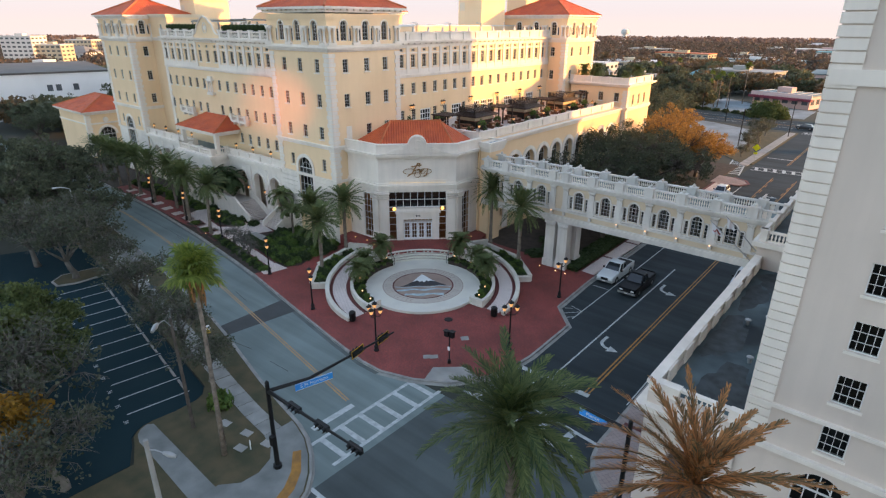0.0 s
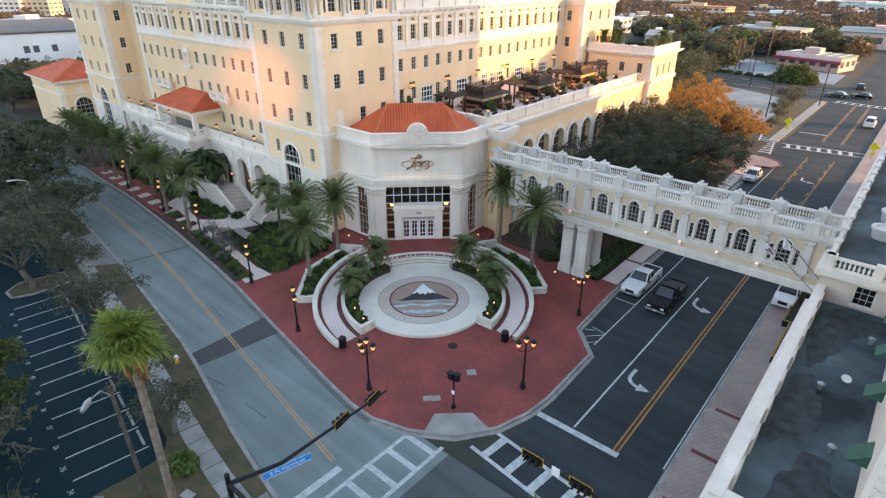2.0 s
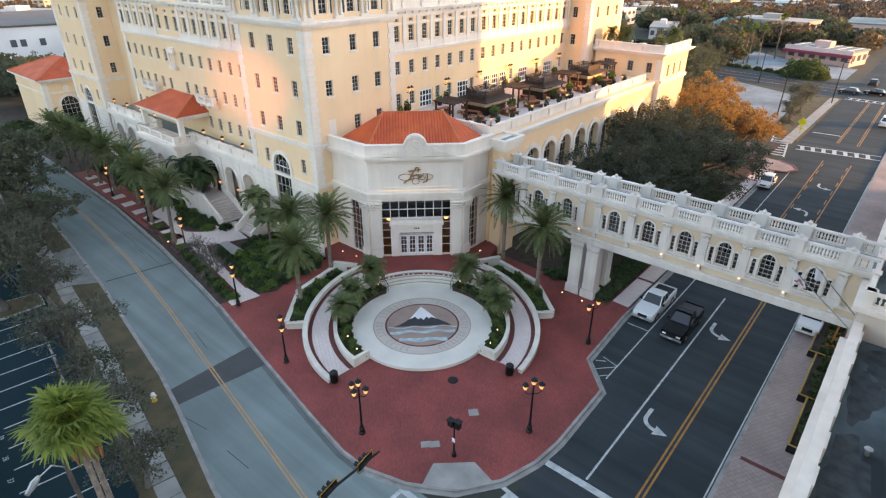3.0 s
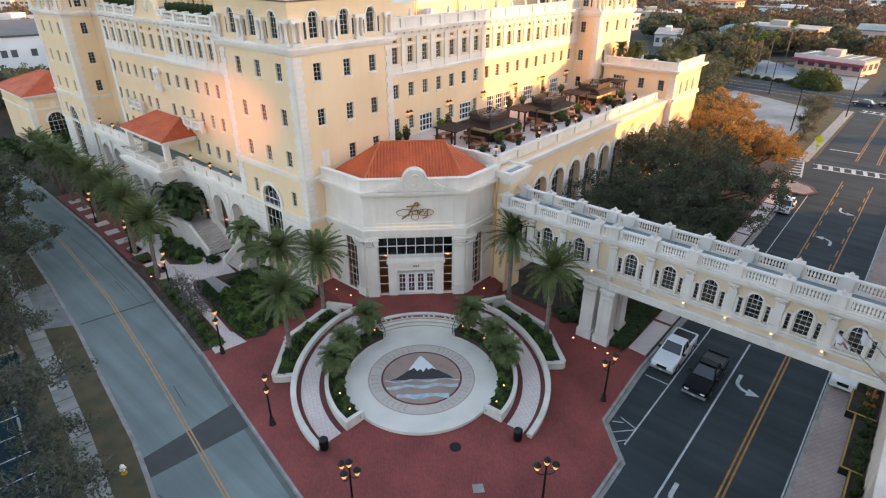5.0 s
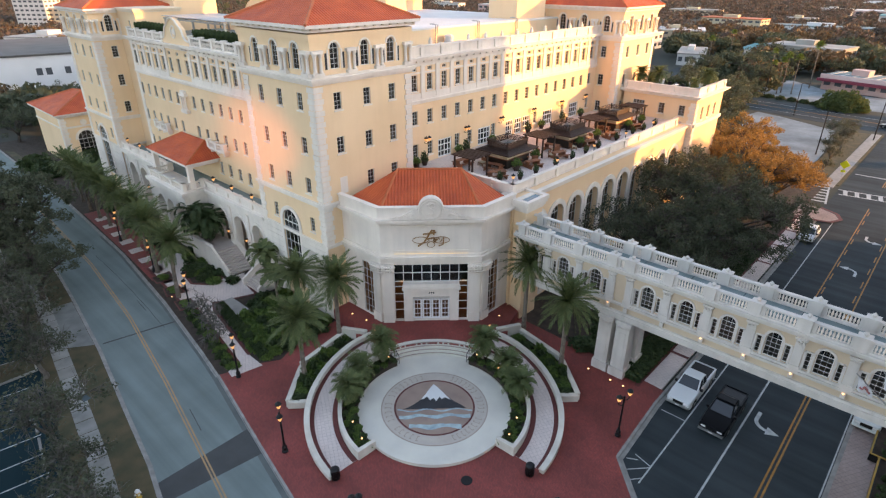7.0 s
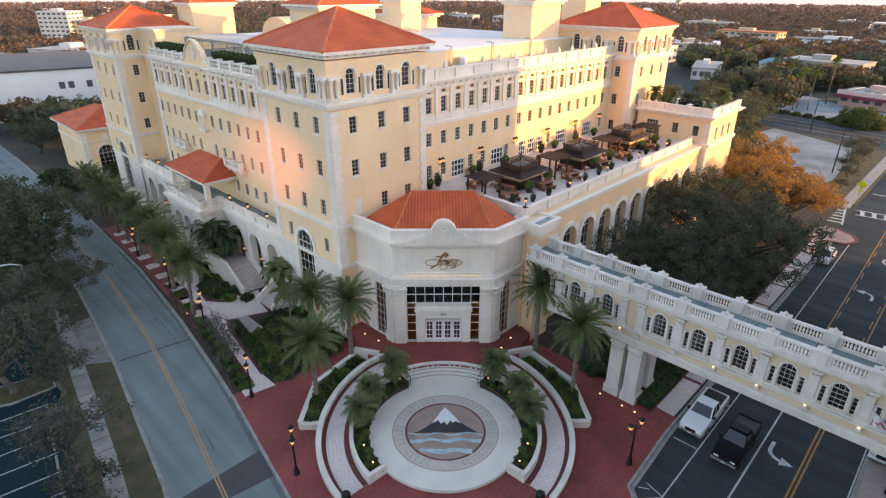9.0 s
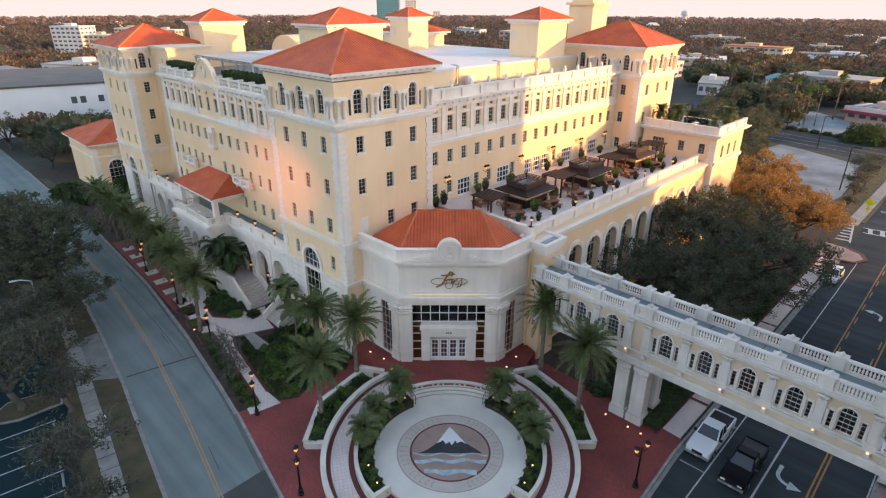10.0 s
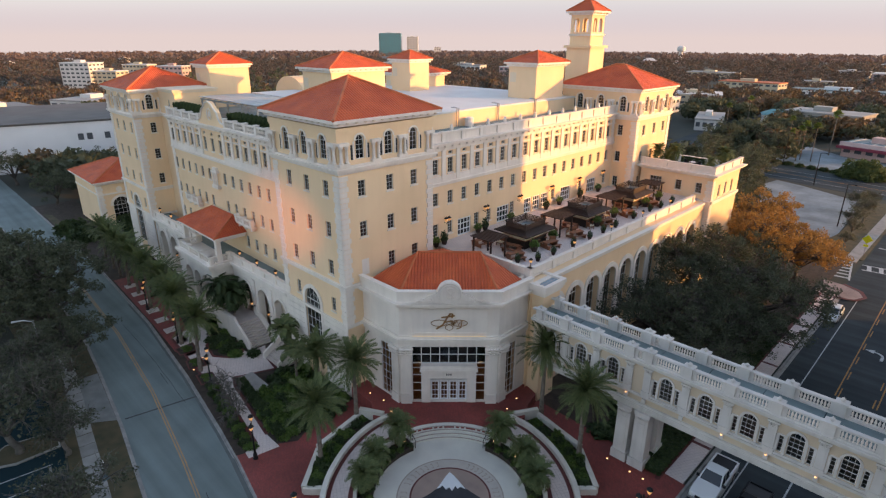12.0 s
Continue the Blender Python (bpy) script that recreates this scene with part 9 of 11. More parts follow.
def warn_sign(x, y, yaw):
    t = thing("warning_sign", "yellow diamond pedestrian crossing sign on a post", "road sign", "crossing signs", m=pose(x, y, 0.1, 0, 0, yaw))
    part("post", Geo().tube([(0, 0, 0), (0, 0, 3.2)], [0.04, 0.04], 6), STEEL, t)
    Y = SIGNY
    part("diamond", Geo().box(-0.55, 0.55, -0.02, 0.02, -0.55, 0.55, Matrix.Translation((0, -0.05, 2.9)) @ pose(0, 0, 0, 0, 45, 0)), Y, t, "bright yellow diamond plate")
    part("plate", Geo().box(-0.35, 0.35, -0.07, -0.04, 1.55, 1.95), Y, t)


SIGNY = mat("fluorescent_yellow", (0.75, 0.72, 0.01), 0.5, 0.03, 1.0)
warn_sign(-25.2, 131.0, 0)
warn_sign(-10.6, 121.0, 0)

# flags at the bridge's east end
RED, CLOTHW = mat("flag_red", (0.5, 0.18, 0.18), 0.8), mat("flag_white", (0.75, 0.75, 0.78), 0.8)
for k, (x1, z1) in enumerate([(-12.6, 10.3), (-11.4, 11.0)]):
    t = thing("flagpole", "slanted steel flagpole with a hanging flag", "flagpole", "flagpoles on the footbridge")
    part("pole", Geo().tube([(-8.3, 54.3, 6.2 + 1.2 * k), (x1, 52.6, z1)], [0.05, 0.03], 6), STEEL, t)
    dx, dz = -8.3 - x1, 6.2 + 1.2 * k - z1
    cloth = Geo()
    rows = []
    for i in range(7):
        f = 0.03 + 0.2 * i / 6
        for j in range(4):
            sag = 0.34 * j * (1 - 0.5 * i / 6)
            rows.append((x1 + dx * f + 0.06 * j, 52.6 + 1.7 * f + 0.1 * math.sin(1.7 * i + 0.9 * j), z1 + dz * f - sag))
    cloth.add(rows, [(4 * i + j, 4 * i + j + 1, 4 * i + j + 5, 4 * i + j + 4) for i in range(6) for j in range(3)])
    flag = part("flag", cloth, CLOTHW, t, "white draped flag", smooth=True)
    if not k:
        for sg in (-1, 1):
            bar = [Vector(rows[4 * (3 + sg * q) + 1 + (q > 0)]) + Vector((0, -0.02, 0)) for q in range(3)]
            part("cross_bar", Geo().tube(bar, [0.06, 0.07, 0.06], 5), RED, flag)

for side in (-1, 1):
    t = thing("handrail", "short black iron handrail beside the plaza steps", "handrail", "step handrails")
    pts = [(*pol(r, 152 * side), z) for r, z in ((6.5, ZC), (6.5, ZC + 0.85), (7.0, ZC + 1.0), (7.7, ZP + 0.9), (7.7, ZP))]
    part("rail", Geo().tube(pts, [0.03] * 5, 6), IRON, t)
    part("baluster", Geo().tube([(*pol(7.1, 152 * side), ZC + 0.4), (*pol(7.1, 152 * side), ZC + 1.05)], [0.02, 0.02], 5), IRON, t)
# ---- uplights in the ground ----
for x, y, z in ((-49.9, 44.6, ZP), (-51.8, 44.4, ZP), (-48.0, 44.0, ZP), (-40.4, 52.2, ZP), (-40.8, 54.2, ZP), (-27.2, 54.1, .15), (-28.4, 54.1, .15), (-70.6, 34.2, .15), (-72.4, 36.0, .15), (-30.6, 54.2, .15), (-54.5, 42.0, .6)):
    t = thing("ground_uplight", "small lit uplight set in the paving", "uplight", "ground uplights", m=pose(x, y, z))
    part("housing", Geo().lathe([(0.12, 0), (0.12, 0.05), (0.09, 0.07)], 8), IRON, t)
    part("lens", Geo().lathe([(0.085, 0.07), (0.08, 0.1), (0.03, 0.11)], 8), GLOWSPOT, t)
for side in (-1, 1):
    for a in (55, 71, 95, 123, 144):
        x, y = pol(6.75, a * side)
        t = thing("garden_light", "small lit garden light among the planting", "garden light", "planter lights", m=pose(x, y, ZC + 0.1 + 0.5 * (a - 60) / 90))
        part("stem", Geo().tube([(0, 0, 0), (0, 0, 0.4)], [0.02, 0.02], 5), IRON, t)
        part("lamp", Geo().lathe([(0.04, 0.4), (0.07, 0.46), (0.03, 0.52)], 6), GLOWSPOT, t)

# ---- vehicles ----
def vehicle(name, label, category, x, y, yaw, paint_mat, L, W, H, pickup, group=""):
    """A pickup or car, nose towards +x of its own frame."""
    t = thing(name, label, category, group, m=pose(x, y, 0.012, 0, 0, yaw))
    w = W / 2
    hood, belt = 0.56 * H, 0.60 * H
    g = Geo()
    # lower body from cross-sections along its length: (x, half width, z low, z high)
    secs = [(L / 2, w * 0.86, 0.42, hood * 0.82), (L / 2 - 0.12, w * 0.95, 0.32, hood * 0.93), (L / 2 - 0.9, w, 0.30, hood), (L * 0.19, w, 0.28, belt), (-L * 0.12, w, 0.28, belt), (-L / 2 + 0.35, w, 0.30, belt if pickup else belt * 1.02), (-L / 2, w * 0.95, 0.40, belt * 0.97)]
    rings = []
    for sx, hw, lo, hi in secs:
        rings.append([(sx, -hw, lo), (sx, -hw * 1.0, hi - 0.14), (sx, -hw * 0.93, hi), (sx, hw * 0.93, hi), (sx, hw, hi - 0.14), (sx, hw, lo)])
    v = [p for r in rings for p in r]
    f = []
    for i in range(len(rings) - 1):
        for k in range(6):
            a, b = i * 6 + k, i * 6 + (k + 1) % 6
            f.append((a, b, b + 6, a + 6))
    f += [tuple(range(6)), tuple(range(len(v) - 1, len(v) - 7, -1))]
    g.add(v, [q[::-1] for q in f])
    part("body", g, paint_mat, t, smooth=False)
    # cabin
    c0, c1 = (L * 0.20, -L * 0.14) if pickup else (L * 0.24, -L * 0.40)
    r0, r1 = c0 - 0.75, c1 + (0.18 if pickup else 0.45)
    cab = Geo()
    base = [(c0, -w * 0.9, belt - 0.02), (c0, w * 0.9, belt - 0.02), (c1, w * 0.9, belt - 0.02), (c1, -w * 0.9, belt - 0.02)]
    roof = [(r0, -w * 0.74, H - 0.03), (r0, w * 0.74, H - 0.03), (r1, w * 0.74, H - 0.03), (r1, -w * 0.74, H - 0.03)]
    top = [(r0 - 0.15, -w * 0.66, H + 0.03), (r0 - 0.15, w * 0.66, H + 0.03), (r1 + 0.15, w * 0.66, H + 0.03), (r1 + 0.15, -w * 0.66, H + 0.03)]
    cab.add(base + roof + top, [(0, 1, 5, 4), (1, 2, 6, 5), (2, 3, 7, 6), (3, 0, 4, 7), (4, 5, 9, 8), (5, 6, 10, 9), (6, 7, 11, 10), (7, 4, 8, 11), (8, 9, 10, 11)])
    part("cabin", cab, paint_mat, t)

    def glazing(a, b, c, d, inset=0.1, lift=0.012):
        P = [Vector(q) for q in (a, b, c, d)]
        n = (P[1] - P[0]).cross(P[3] - P[0]).normalized()
        cen = sum(P, Vector()) / 4
        if n.dot(cen - Vector(((c0 + c1) / 2, 0, belt))) < 0:
            n = -n
        Q = [cen + (q - cen) * (1 - inset) + n * lift for q in P]
        R = [q - n * 0.02 for q in Q]
        return part("car_window", Geo().add(Q + R, [(0, 1, 2, 3), (7, 6, 5, 4), (0, 4, 5, 1), (1, 5, 6, 2), (2, 6, 7, 3), (3, 7, 4, 0)]), CARGLASS, t)
    glazing(base[0], base[1], roof[1], roof[0], 0.12)
    glazing(base[2], base[3], roof[3], roof[2], 0.16)
    for s in (-1, 1):
        n = 2
        for k in range(n):
            u0, u1 = k / n + 0.02, (k + 1) / n - 0.02
            bx0, bx1, tx0, tx1 = c0 + (c1 - c0) * u0, c0 + (c1 - c0) * u1, r0 + (r1 - r0) * u0, r0 + (r1 - r0) * u1
            glazing((bx0, s * w * 0.9, belt), (bx1, s * w * 0.9, belt), (tx1, s * w * 0.74, H - 0.05), (tx0, s * w * 0.74, H - 0.05), 0.13)
    if pickup:
        part("truck_bed", Geo().box(-L / 2 + 0.1, c1 - 0.08, -w * 0.84, w * 0.84, belt + 0.002, belt + 0.008), IRON, t, "dark open truck bed")
        for s in (-1, 1):
            part("bed_rail", Geo().box(-L / 2 + 0.05, c1 - 0.02, s * w * 0.9 - 0.07, s * w * 0.9 + 0.07, belt, belt + 0.09), paint_mat, t)
        part("tailgate", Geo().box(-L / 2, -L / 2 + 0.08, -w * 0.84, w * 0.84, belt - 0.02, belt + 0.09), paint_mat, t)
    for s in (-1, 1):
        for wx in (L * 0.32, -L * 0.30):
            wh = part("wheel", Geo().lathe([(0.2, -0.12), (0.35, -0.11), (0.38, -0.05), (0.38, 0.05), (0.35, 0.11), (0.2, 0.12)], 16, (0, 0, 0), Matrix.Translation((wx, s * (w - 0.1), 0.38)) @ pose(0, 0, 0, 90)), TYRE, t)
            part("rim", Geo().lathe([(0.22, -0.01), (0.2, 0.015), (0.05, 0.02)], 12, (0, 0, 0), Matrix.Translation((wx, s * (w - 0.1 + 0.12), 0.38)) @ pose(0, 0, 0, -90 * s)), STEEL, wh)
            part("wheel_arch", Geo().lathe([(0.44, -0.01), (0.44, 0.012), (0.36, 0.014)], 18, (0, 0, 0), Matrix.Translation((wx, s * (w - 0.004), 0.40)) @ pose(0, 0, 0, -90 * s)), IRON, t)
        part("headlight", Geo().box(L / 2 - 0.1, L / 2 + 0.005, s * w * 0.62 - 0.17, s * w * 0.62 + 0.17, hood * 0.66, hood * 0.80), SIGNWHITE, t)
        part("taillight", Geo().box(-L / 2 - 0.01, -L / 2 + 0.06, s * w * 0.84 - 0.08, s * w * 0.84 + 0.08, belt * 0.66, belt * 0.92), TAIL, t)
        part("door_mirror", Geo().box(c0 - 0.35, c0 - 0.2, s * w * 0.95 - 0.02, s * w * 0.95 + s * 0.0 + 0.2 * (s > 0) + 0.02 - 0.2 * (s < 0) * 0, belt, belt + 0.2) if s > 0 else Geo().box(c0 - 0.35, c0 - 0.2, -w * 0.95 - 0.2, -w * 0.95 + 0.02, belt, belt + 0.2), IRON, t)
    part("grille", Geo().box(L / 2 - 0.04, L / 2 + 0.012, -w * 0.42, w * 0.42, hood * 0.52, hood * 0.80), IRON, t)
    part("bumper", Geo().box(L / 2 - 0.1, L / 2 + 0.09, -w * 0.93, w * 0.93, 0.38, 0.56), STEEL if pickup else paint_mat, t)
    part("bumper", Geo().box(-L / 2 - 0.08, -L / 2 + 0.1, -w * 0.92, w * 0.92, 0.40, 0.56), STEEL if pickup else paint_mat, t)
    part("number_plate", Geo().box(L / 2 + 0.09, L / 2 + 0.1, -0.15, 0.15, 0.42, 0.52), SIGNWHITE, t)
    return t


CARGLASS = mat("car_glass", (0.02, 0.025, 0.03), 0.06, 0.02, 1.0, spec=0.8)
TYRE = mat("tyre", (0.015, 0.015, 0.015), 0.9, 0.1, 0.5)
TAIL = mat("red_taillight", (0.3, 0.01, 0.01), 0.3)
CARWHITE = mat("white_car_paint", (0.66, 0.69, 0.70), 0.25, 0.02, 2.0)
CARBLACK = mat("black_car_paint", (0.003, 0.003, 0.004), 0.3, 0.02, 2.0, spec=0.12)
CARGREY = mat("dark_grey_car_paint", (0.035, 0.04, 0.045), 0.25, 0.02, 2.0)
vehicle("pickup_truck", "white crew-cab pickup truck parked at the kerb", "pickup truck", -22.75, 57.7, -90, CARWHITE, 5.9, 2.0, 1.85, True)
vehicle("pickup_truck", "shiny black pickup truck waiting in the lane", "pickup truck", -19.6, 56.2, -90, CARBLACK, 5.7, 1.98, 1.85, True)
vehicle("car", "white parked car beside the kerb island", "car", -23.3, 100.4, -90, CARWHITE, 4.5, 1.85, 1.6, False)
vehicle("van", "white van driving away on the street", "van", -14.0, 152.0, 90, CARWHITE, 5.0, 1.95, 2.0, False)
for x, y, c, lab in ((-24.4, 182.9, CARGREY, "dark"), (-19.3, 185.0, CARBLACK, "black"), (-21.3, 200.0, CARGREY, "dark")):
    vehicle("car", lab + " car on the far cross road", "car", x, y, 171 if y < 199 else 90, c, 4.6, 1.85, 1.5, False, "cars on the far road")
for x, y, h in ((-32.3, 146.8, 8.5), (-25.7, 167.6, 9.0), (-45.0, 183.0, 8.0), (-58.0, 204.0, 9.0), (-47.0, 252.0, 9.0)):
    t = thing("far_light_pole", "thin dark street light beside the far road", "street light", "far street lights", m=pose(x, y, 0))
    part("pole", Geo().tube([(0, 0, 0), (0, 0, h)], [0.13, 0.09], 6), IRON, t)
    part("lamp_head", Geo().tube([(0, 0, h), (0.8, 0.2, h + 0.1), (1.5, 0.3, h)], [0.07, 0.08, 0.12], 6), IRON, t)
vehicle("van", "white van at the east kerb below the footbridge", "van", -10.9, 64.4, -90, CARWHITE, 4.9, 1.9, 1.95, False)
lift = thing("work_lift", "orange work platform lift beside the planters", "work lift", m=pose(-8.95, 61.8, 0.16) @ Matrix.Diagonal((0.55, 0.8, 0.9, 1)))
ORANGE = mat("orange_machine_paint", (0.35, 0.13, 0.02), 0.5, 0.08, 1.0)
part("chassis", Geo().box(-0.7, 0.7, -1.6, 1.6, 0.3, 0.75), ORANGE, lift)
part("boom", Geo().tube([(0, -1.2, 0.8), (0.2, 1.0, 1.7), (0.1, 2.0, 1.4)], [0.16, 0.14, 0.1], 6), ORANGE, lift)
for sx in (-0.65, 0.65):
    for sy in (-1.1, 1.1):
        part("wheel", Geo().lathe([(0.15, -0.12), (0.3, -0.1), (0.3, 0.1), (0.15, 0.12)], 12, (0, 0, 0), Matrix.Translation((sx, sy, 0.3)) @ pose(0, 0, 0, 0, 90)), TYRE, lift)
OCHRE = mat("ochre_painted_edge", (0.42, 0.25, 0.05), 0.7, 0.12, 0.6)
for k, (x, y0, y1) in enumerate(((-9.1, 46.3, 52.3), (-9.65, 52.3, 58.8), (-10.2, 58.8, 66.0))):
    t = thing("street_planter", "low dark planter with an ochre-painted edge and sparse plants", "planter", "east sidewalk planters", m=pose(x, y0, 0.14))
    n, w = y1 - y0, -8.3 - x
    part("box", Geo().box(0, 0.18, 0, n, 0, 0.6).box(0.18, w, 0, 0.18, 0, 0.6), IRON, t)
    part("edge", Geo().box(-0.02, 0.1, -0.02, n, 0.6, 0.66).box(0.1, w, -0.02, 0.1, 0.6, 0.66), OCHRE, t, "ochre-painted planter edge")
    part("soil", Geo().box(0.18, w, 0.18, n, 0, 0.5), SOIL, t)
    for j in range(5):
        link("plant", MOUND[1], t, m=pose(0.25 + w / 2, 0.8 + (n - 1.4) * j / 4, 0.48, 0, 0, 50 * j) @ Matrix.Diagonal((0.3 * w, 0.6, 0.5 + 0.15 * (j % 2), 1)))

# ---- terrace furniture ----
CUSHION = mat("cream_cushion", (0.6, 0.52, 0.38), 0.9, 0.08, 0.5)
BLACKWOOD = mat("black_stained_wood", (0.022, 0.014, 0.011), 0.5, 0.2, 0.5)
FARPANE = mat("blue_grey_glazing", (0.16, 0.22, 0.25), 0.25, 0.05, 1.0)
ZT = 13.1


def frame_box(hx, hy, t, z0, z1):
    """Four boards set in a rectangle."""
    g = Geo()
    g.box(-hx, hx, -hy, -hy + t, z0, z1).box(-hx, hx, hy - t, hy, z0, z1)
    return g.box(-hx, -hx + t, -hy + t, hy - t, z0, z1).box(hx - t, hx, -hy + t, hy - t, z0, z1)


def kiosk(x, y, yaw=0):
    t = thing("bar_kiosk", "square dark wood bar kiosk with tiered slatted roofs", "bar kiosk", "terrace kiosks", m=pose(x, y, ZT, 0, 0, yaw))
    part("counter", Geo().box(-1.55, 1.55, -2.05, 2.05, 0, 1.0), BLACKWOOD, t, "near-black panelled counter")
    part("counter_top", Geo().box(-1.75, 1.75, -2.25, 2.25, 1.0, 1.06), WOOD, t)
    part("cream_band", Geo().box(-1.62, 1.62, -2.12, 2.12, 1.06, 1.55), CUSHION, t, "cream panel band")
    part("fascia", frame_box(1.9, 2.4, 0.3, 1.55, 1.66), DARKWOOD, t)
    # the wide roof slopes gently up to the upper tier
    a, b = (2.3, 2.8, 1.72), (1.25, 1.7, 2.05)
    v = [(sx * p[0], sy * p[1], p[2] + dz) for dz in (0, -0.12) for p in (a, b) for sx, sy in ((-1, -1), (1, -1), (1, 1), (-1, 1))]
    f = []
    for k in range(4):
        n = (k + 1) % 4
        f += [(k, n, 4 + n, 4 + k), (8 + n, 8 + k, 12 + k, 12 + n), (n, k, 8 + k, 8 + n), (4 + k, 4 + n, 12 + n, 12 + k)]
    r = part("lower_roof", Geo().add(v, f), DARKWOOD, t, "wide dark boarded roof")
    for k in range(4):
        q = 0.2 + 0.2 * k
        h = [(a[i] + (b[i] - a[i]) * q) for i in range(3)]
        part("roof_batten", frame_box(h[0], h[1], 0.05, h[2], h[2] + 0.04), BLACKWOOD, r)
    for k in range(5):
        part("tier_slat", frame_box(1.3 + 0.03 * k, 1.75 + 0.03 * k, 0.06, 2.05 + 0.12 * k, 2.13 + 0.12 * k), DARKWOOD, t)
    part("tier_rail", frame_box(1.48, 1.93, 0.1, 2.68, 2.75), BLACKWOOD, t)
    for sx in (-1, 1):
        for sy in (-1, 1):
            part("tier_post", Geo().box(sx * 1.32 - 0.06, sx * 1.32 + 0.06, sy * 1.77 - 0.06, sy * 1.77 + 0.06, 2.0, 2.85), BLACKWOOD, t)
    part("skylight_frame", frame_box(0.7, 0.95, 0.06, 2.1, 2.36), STEEL, t)
    part("skylight", Geo().box(-1.22, 1.22, -1.66, 1.66, 2.0, 2.08), FARPANE, t, "dull blue-grey roof glazing")
    for sx in (-1, 1):
        for k in range(3):
            part("bar_stool", Geo().lathe([(0.16, 0), (0.03, 0.03), (0.03, 0.68), (0.17, 0.72), (0.17, 0.78)], 8, (sx * 2.0, -1.3 + 1.3 * k, 0)), WOOD, t)


def pergola(x, y):
    t = thing("pergola", "small dark wood pergola over seating", "pergola", "terrace pergolas", m=pose(x, y, ZT))
    for sx in (-1.2, 1.2):
        for sy in (-1.2, 1.2):
            part("post", Geo().box(sx - 0.08, sx + 0.08, sy - 0.08, sy + 0.08, 0, 2.2), DARKWOOD, t)
    for k in range(9):
        part("slat", Geo().box(-1.5, 1.5, -1.45 + 0.34 * k, -1.25 + 0.34 * k, 2.3, 2.38), DARKWOOD, t)
    for sy in (-1.2, 1.2):
        part("beam", Geo().box(-1.5, 1.5, sy - 0.06, sy + 0.06, 2.2, 2.3), DARKWOOD, t)


def bench_table(x, y, yaw):
    t = thing("terrace_table", "orange-brown teak table with bench seats", "table", "terrace tables", m=pose(x, y, ZT, 0, 0, yaw))
    part("tabletop", Geo().box(-0.9, 0.9, -0.4, 0.4, 0.7, 0.75), WOOD, t)
    for s in (-1, 1):
        part("bench", Geo().box(-0.9, 0.9, s * 0.75 - 0.16, s * 0.75 + 0.16, 0.4, 0.45), WOOD, t)
        part("leg", Geo().box(s * 0.75 - 0.05, s * 0.75 + 0.05, -0.8, 0.8, 0, 0.4).box(s * 0.75 - 0.05, s * 0.75 + 0.05, -0.3, 0.3, 0.4, 0.7), WOOD, t)


def lounge(x, y, yaw):
    t = thing("lounge_chair", "low wooden lounge chair with a cream cushion", "chair", "terrace chairs", m=pose(x, y, ZT, 0, 0, yaw))
    part("seat", Geo().box(-0.35, 0.35, -0.35, 0.35, 0.3, 0.36), WOOD, t)
    part("cushion", Geo().box(-0.31, 0.31, -0.31, 0.31, 0.36, 0.46), CUSHION, t)
    part("backrest", Geo().box(-0.35, 0.35, 0.3, 0.38, 0.36, 0.85), WOOD, t)
    for sx in (-0.31, 0.31):
        for sy in (-0.31, 0.31):
            part("leg", Geo().box(sx - 0.03, sx + 0.03, sy - 0.03, sy + 0.03, 0, 0.3), WOOD, t)


def pot(x, y, z, s, leafy=0):
    t = thing("potted_shrub", "dark round pot with a green shrub", "potted plant", "terrace pots", m=pose(x, y, z) @ Matrix.Diagonal((s, s, s, 1)))
    part("pot", Geo().lathe([(0.22, 0), (0.32, 0.4), (0.35, 0.5), (0.3, 0.5), (0.28, 0.45)], 10), DARKWOOD, t)
    link("leaves", POT_LEAF[leafy], t, m=Matrix.Translation((0, 0, 0.45)))


POT_LEAF = [shrub_mesh(81, 0.42, 0.42, 0.6, 420, 0.05, LEAF_SHRUB), shrub_mesh(82, 0.4, 0.4, 0.9, 420, 0.05, LEAF_DARK)]
for (x, y) in ((-49.0, 65.3), (-48.4, 76.9), (-48.3, 88.7)):
    kiosk(x, y)
for (x, y) in ((-48.9, 58.9), (-48.2, 70.6), (-48.0, 82.6), (-47.8, 93.6)):
    pergola(x, y)
for k, (x, y, a) in enumerate(((-45.9, 65.9, 75), (-46.4, 60.3, 60), (-45.7, 70.9, 75), (-45.6, 77.6, 75), (-45.6, 83.2, 70), (-45.3, 89.6, 75), (-51.5, 71.4, 80), (-51.2, 83.5, 80), (-48.3, 62.0, 10), (-48.0, 73.0, 10), (-48.0, 85.4, 10), (-51.8, 61.0, 80))):
    bench_table(x, y, a)
for k in range(26):
    f = k / 25
    lounge(-46.3 - 0.9 * (k % 3) - (4.0 if k % 4 == 0 else 0), 62.5 + 33 * f + 0.6 * (k % 2), 137 * k)
for x, y in ((-45.6, 59.6), (-44.4, 61.5), (-44.3, 64.2), (-44.2, 67.9), (-44.2, 71.4), (-44.3, 74.6), (-44.3, 77.6), (-44.5, 82.6), (-44.5, 87.2), (-44.2, 89.8), (-44.2, 93.4)):
    pot(x, y, ZT, 0.8, 1)
for k, y in enumerate((56.9, 58.2, 64.0, 65.3, 70.3, 78.0, 81.2, 86.5, 91.6)):
    pot(-55.0, y, ZT, 1.15, k % 2)
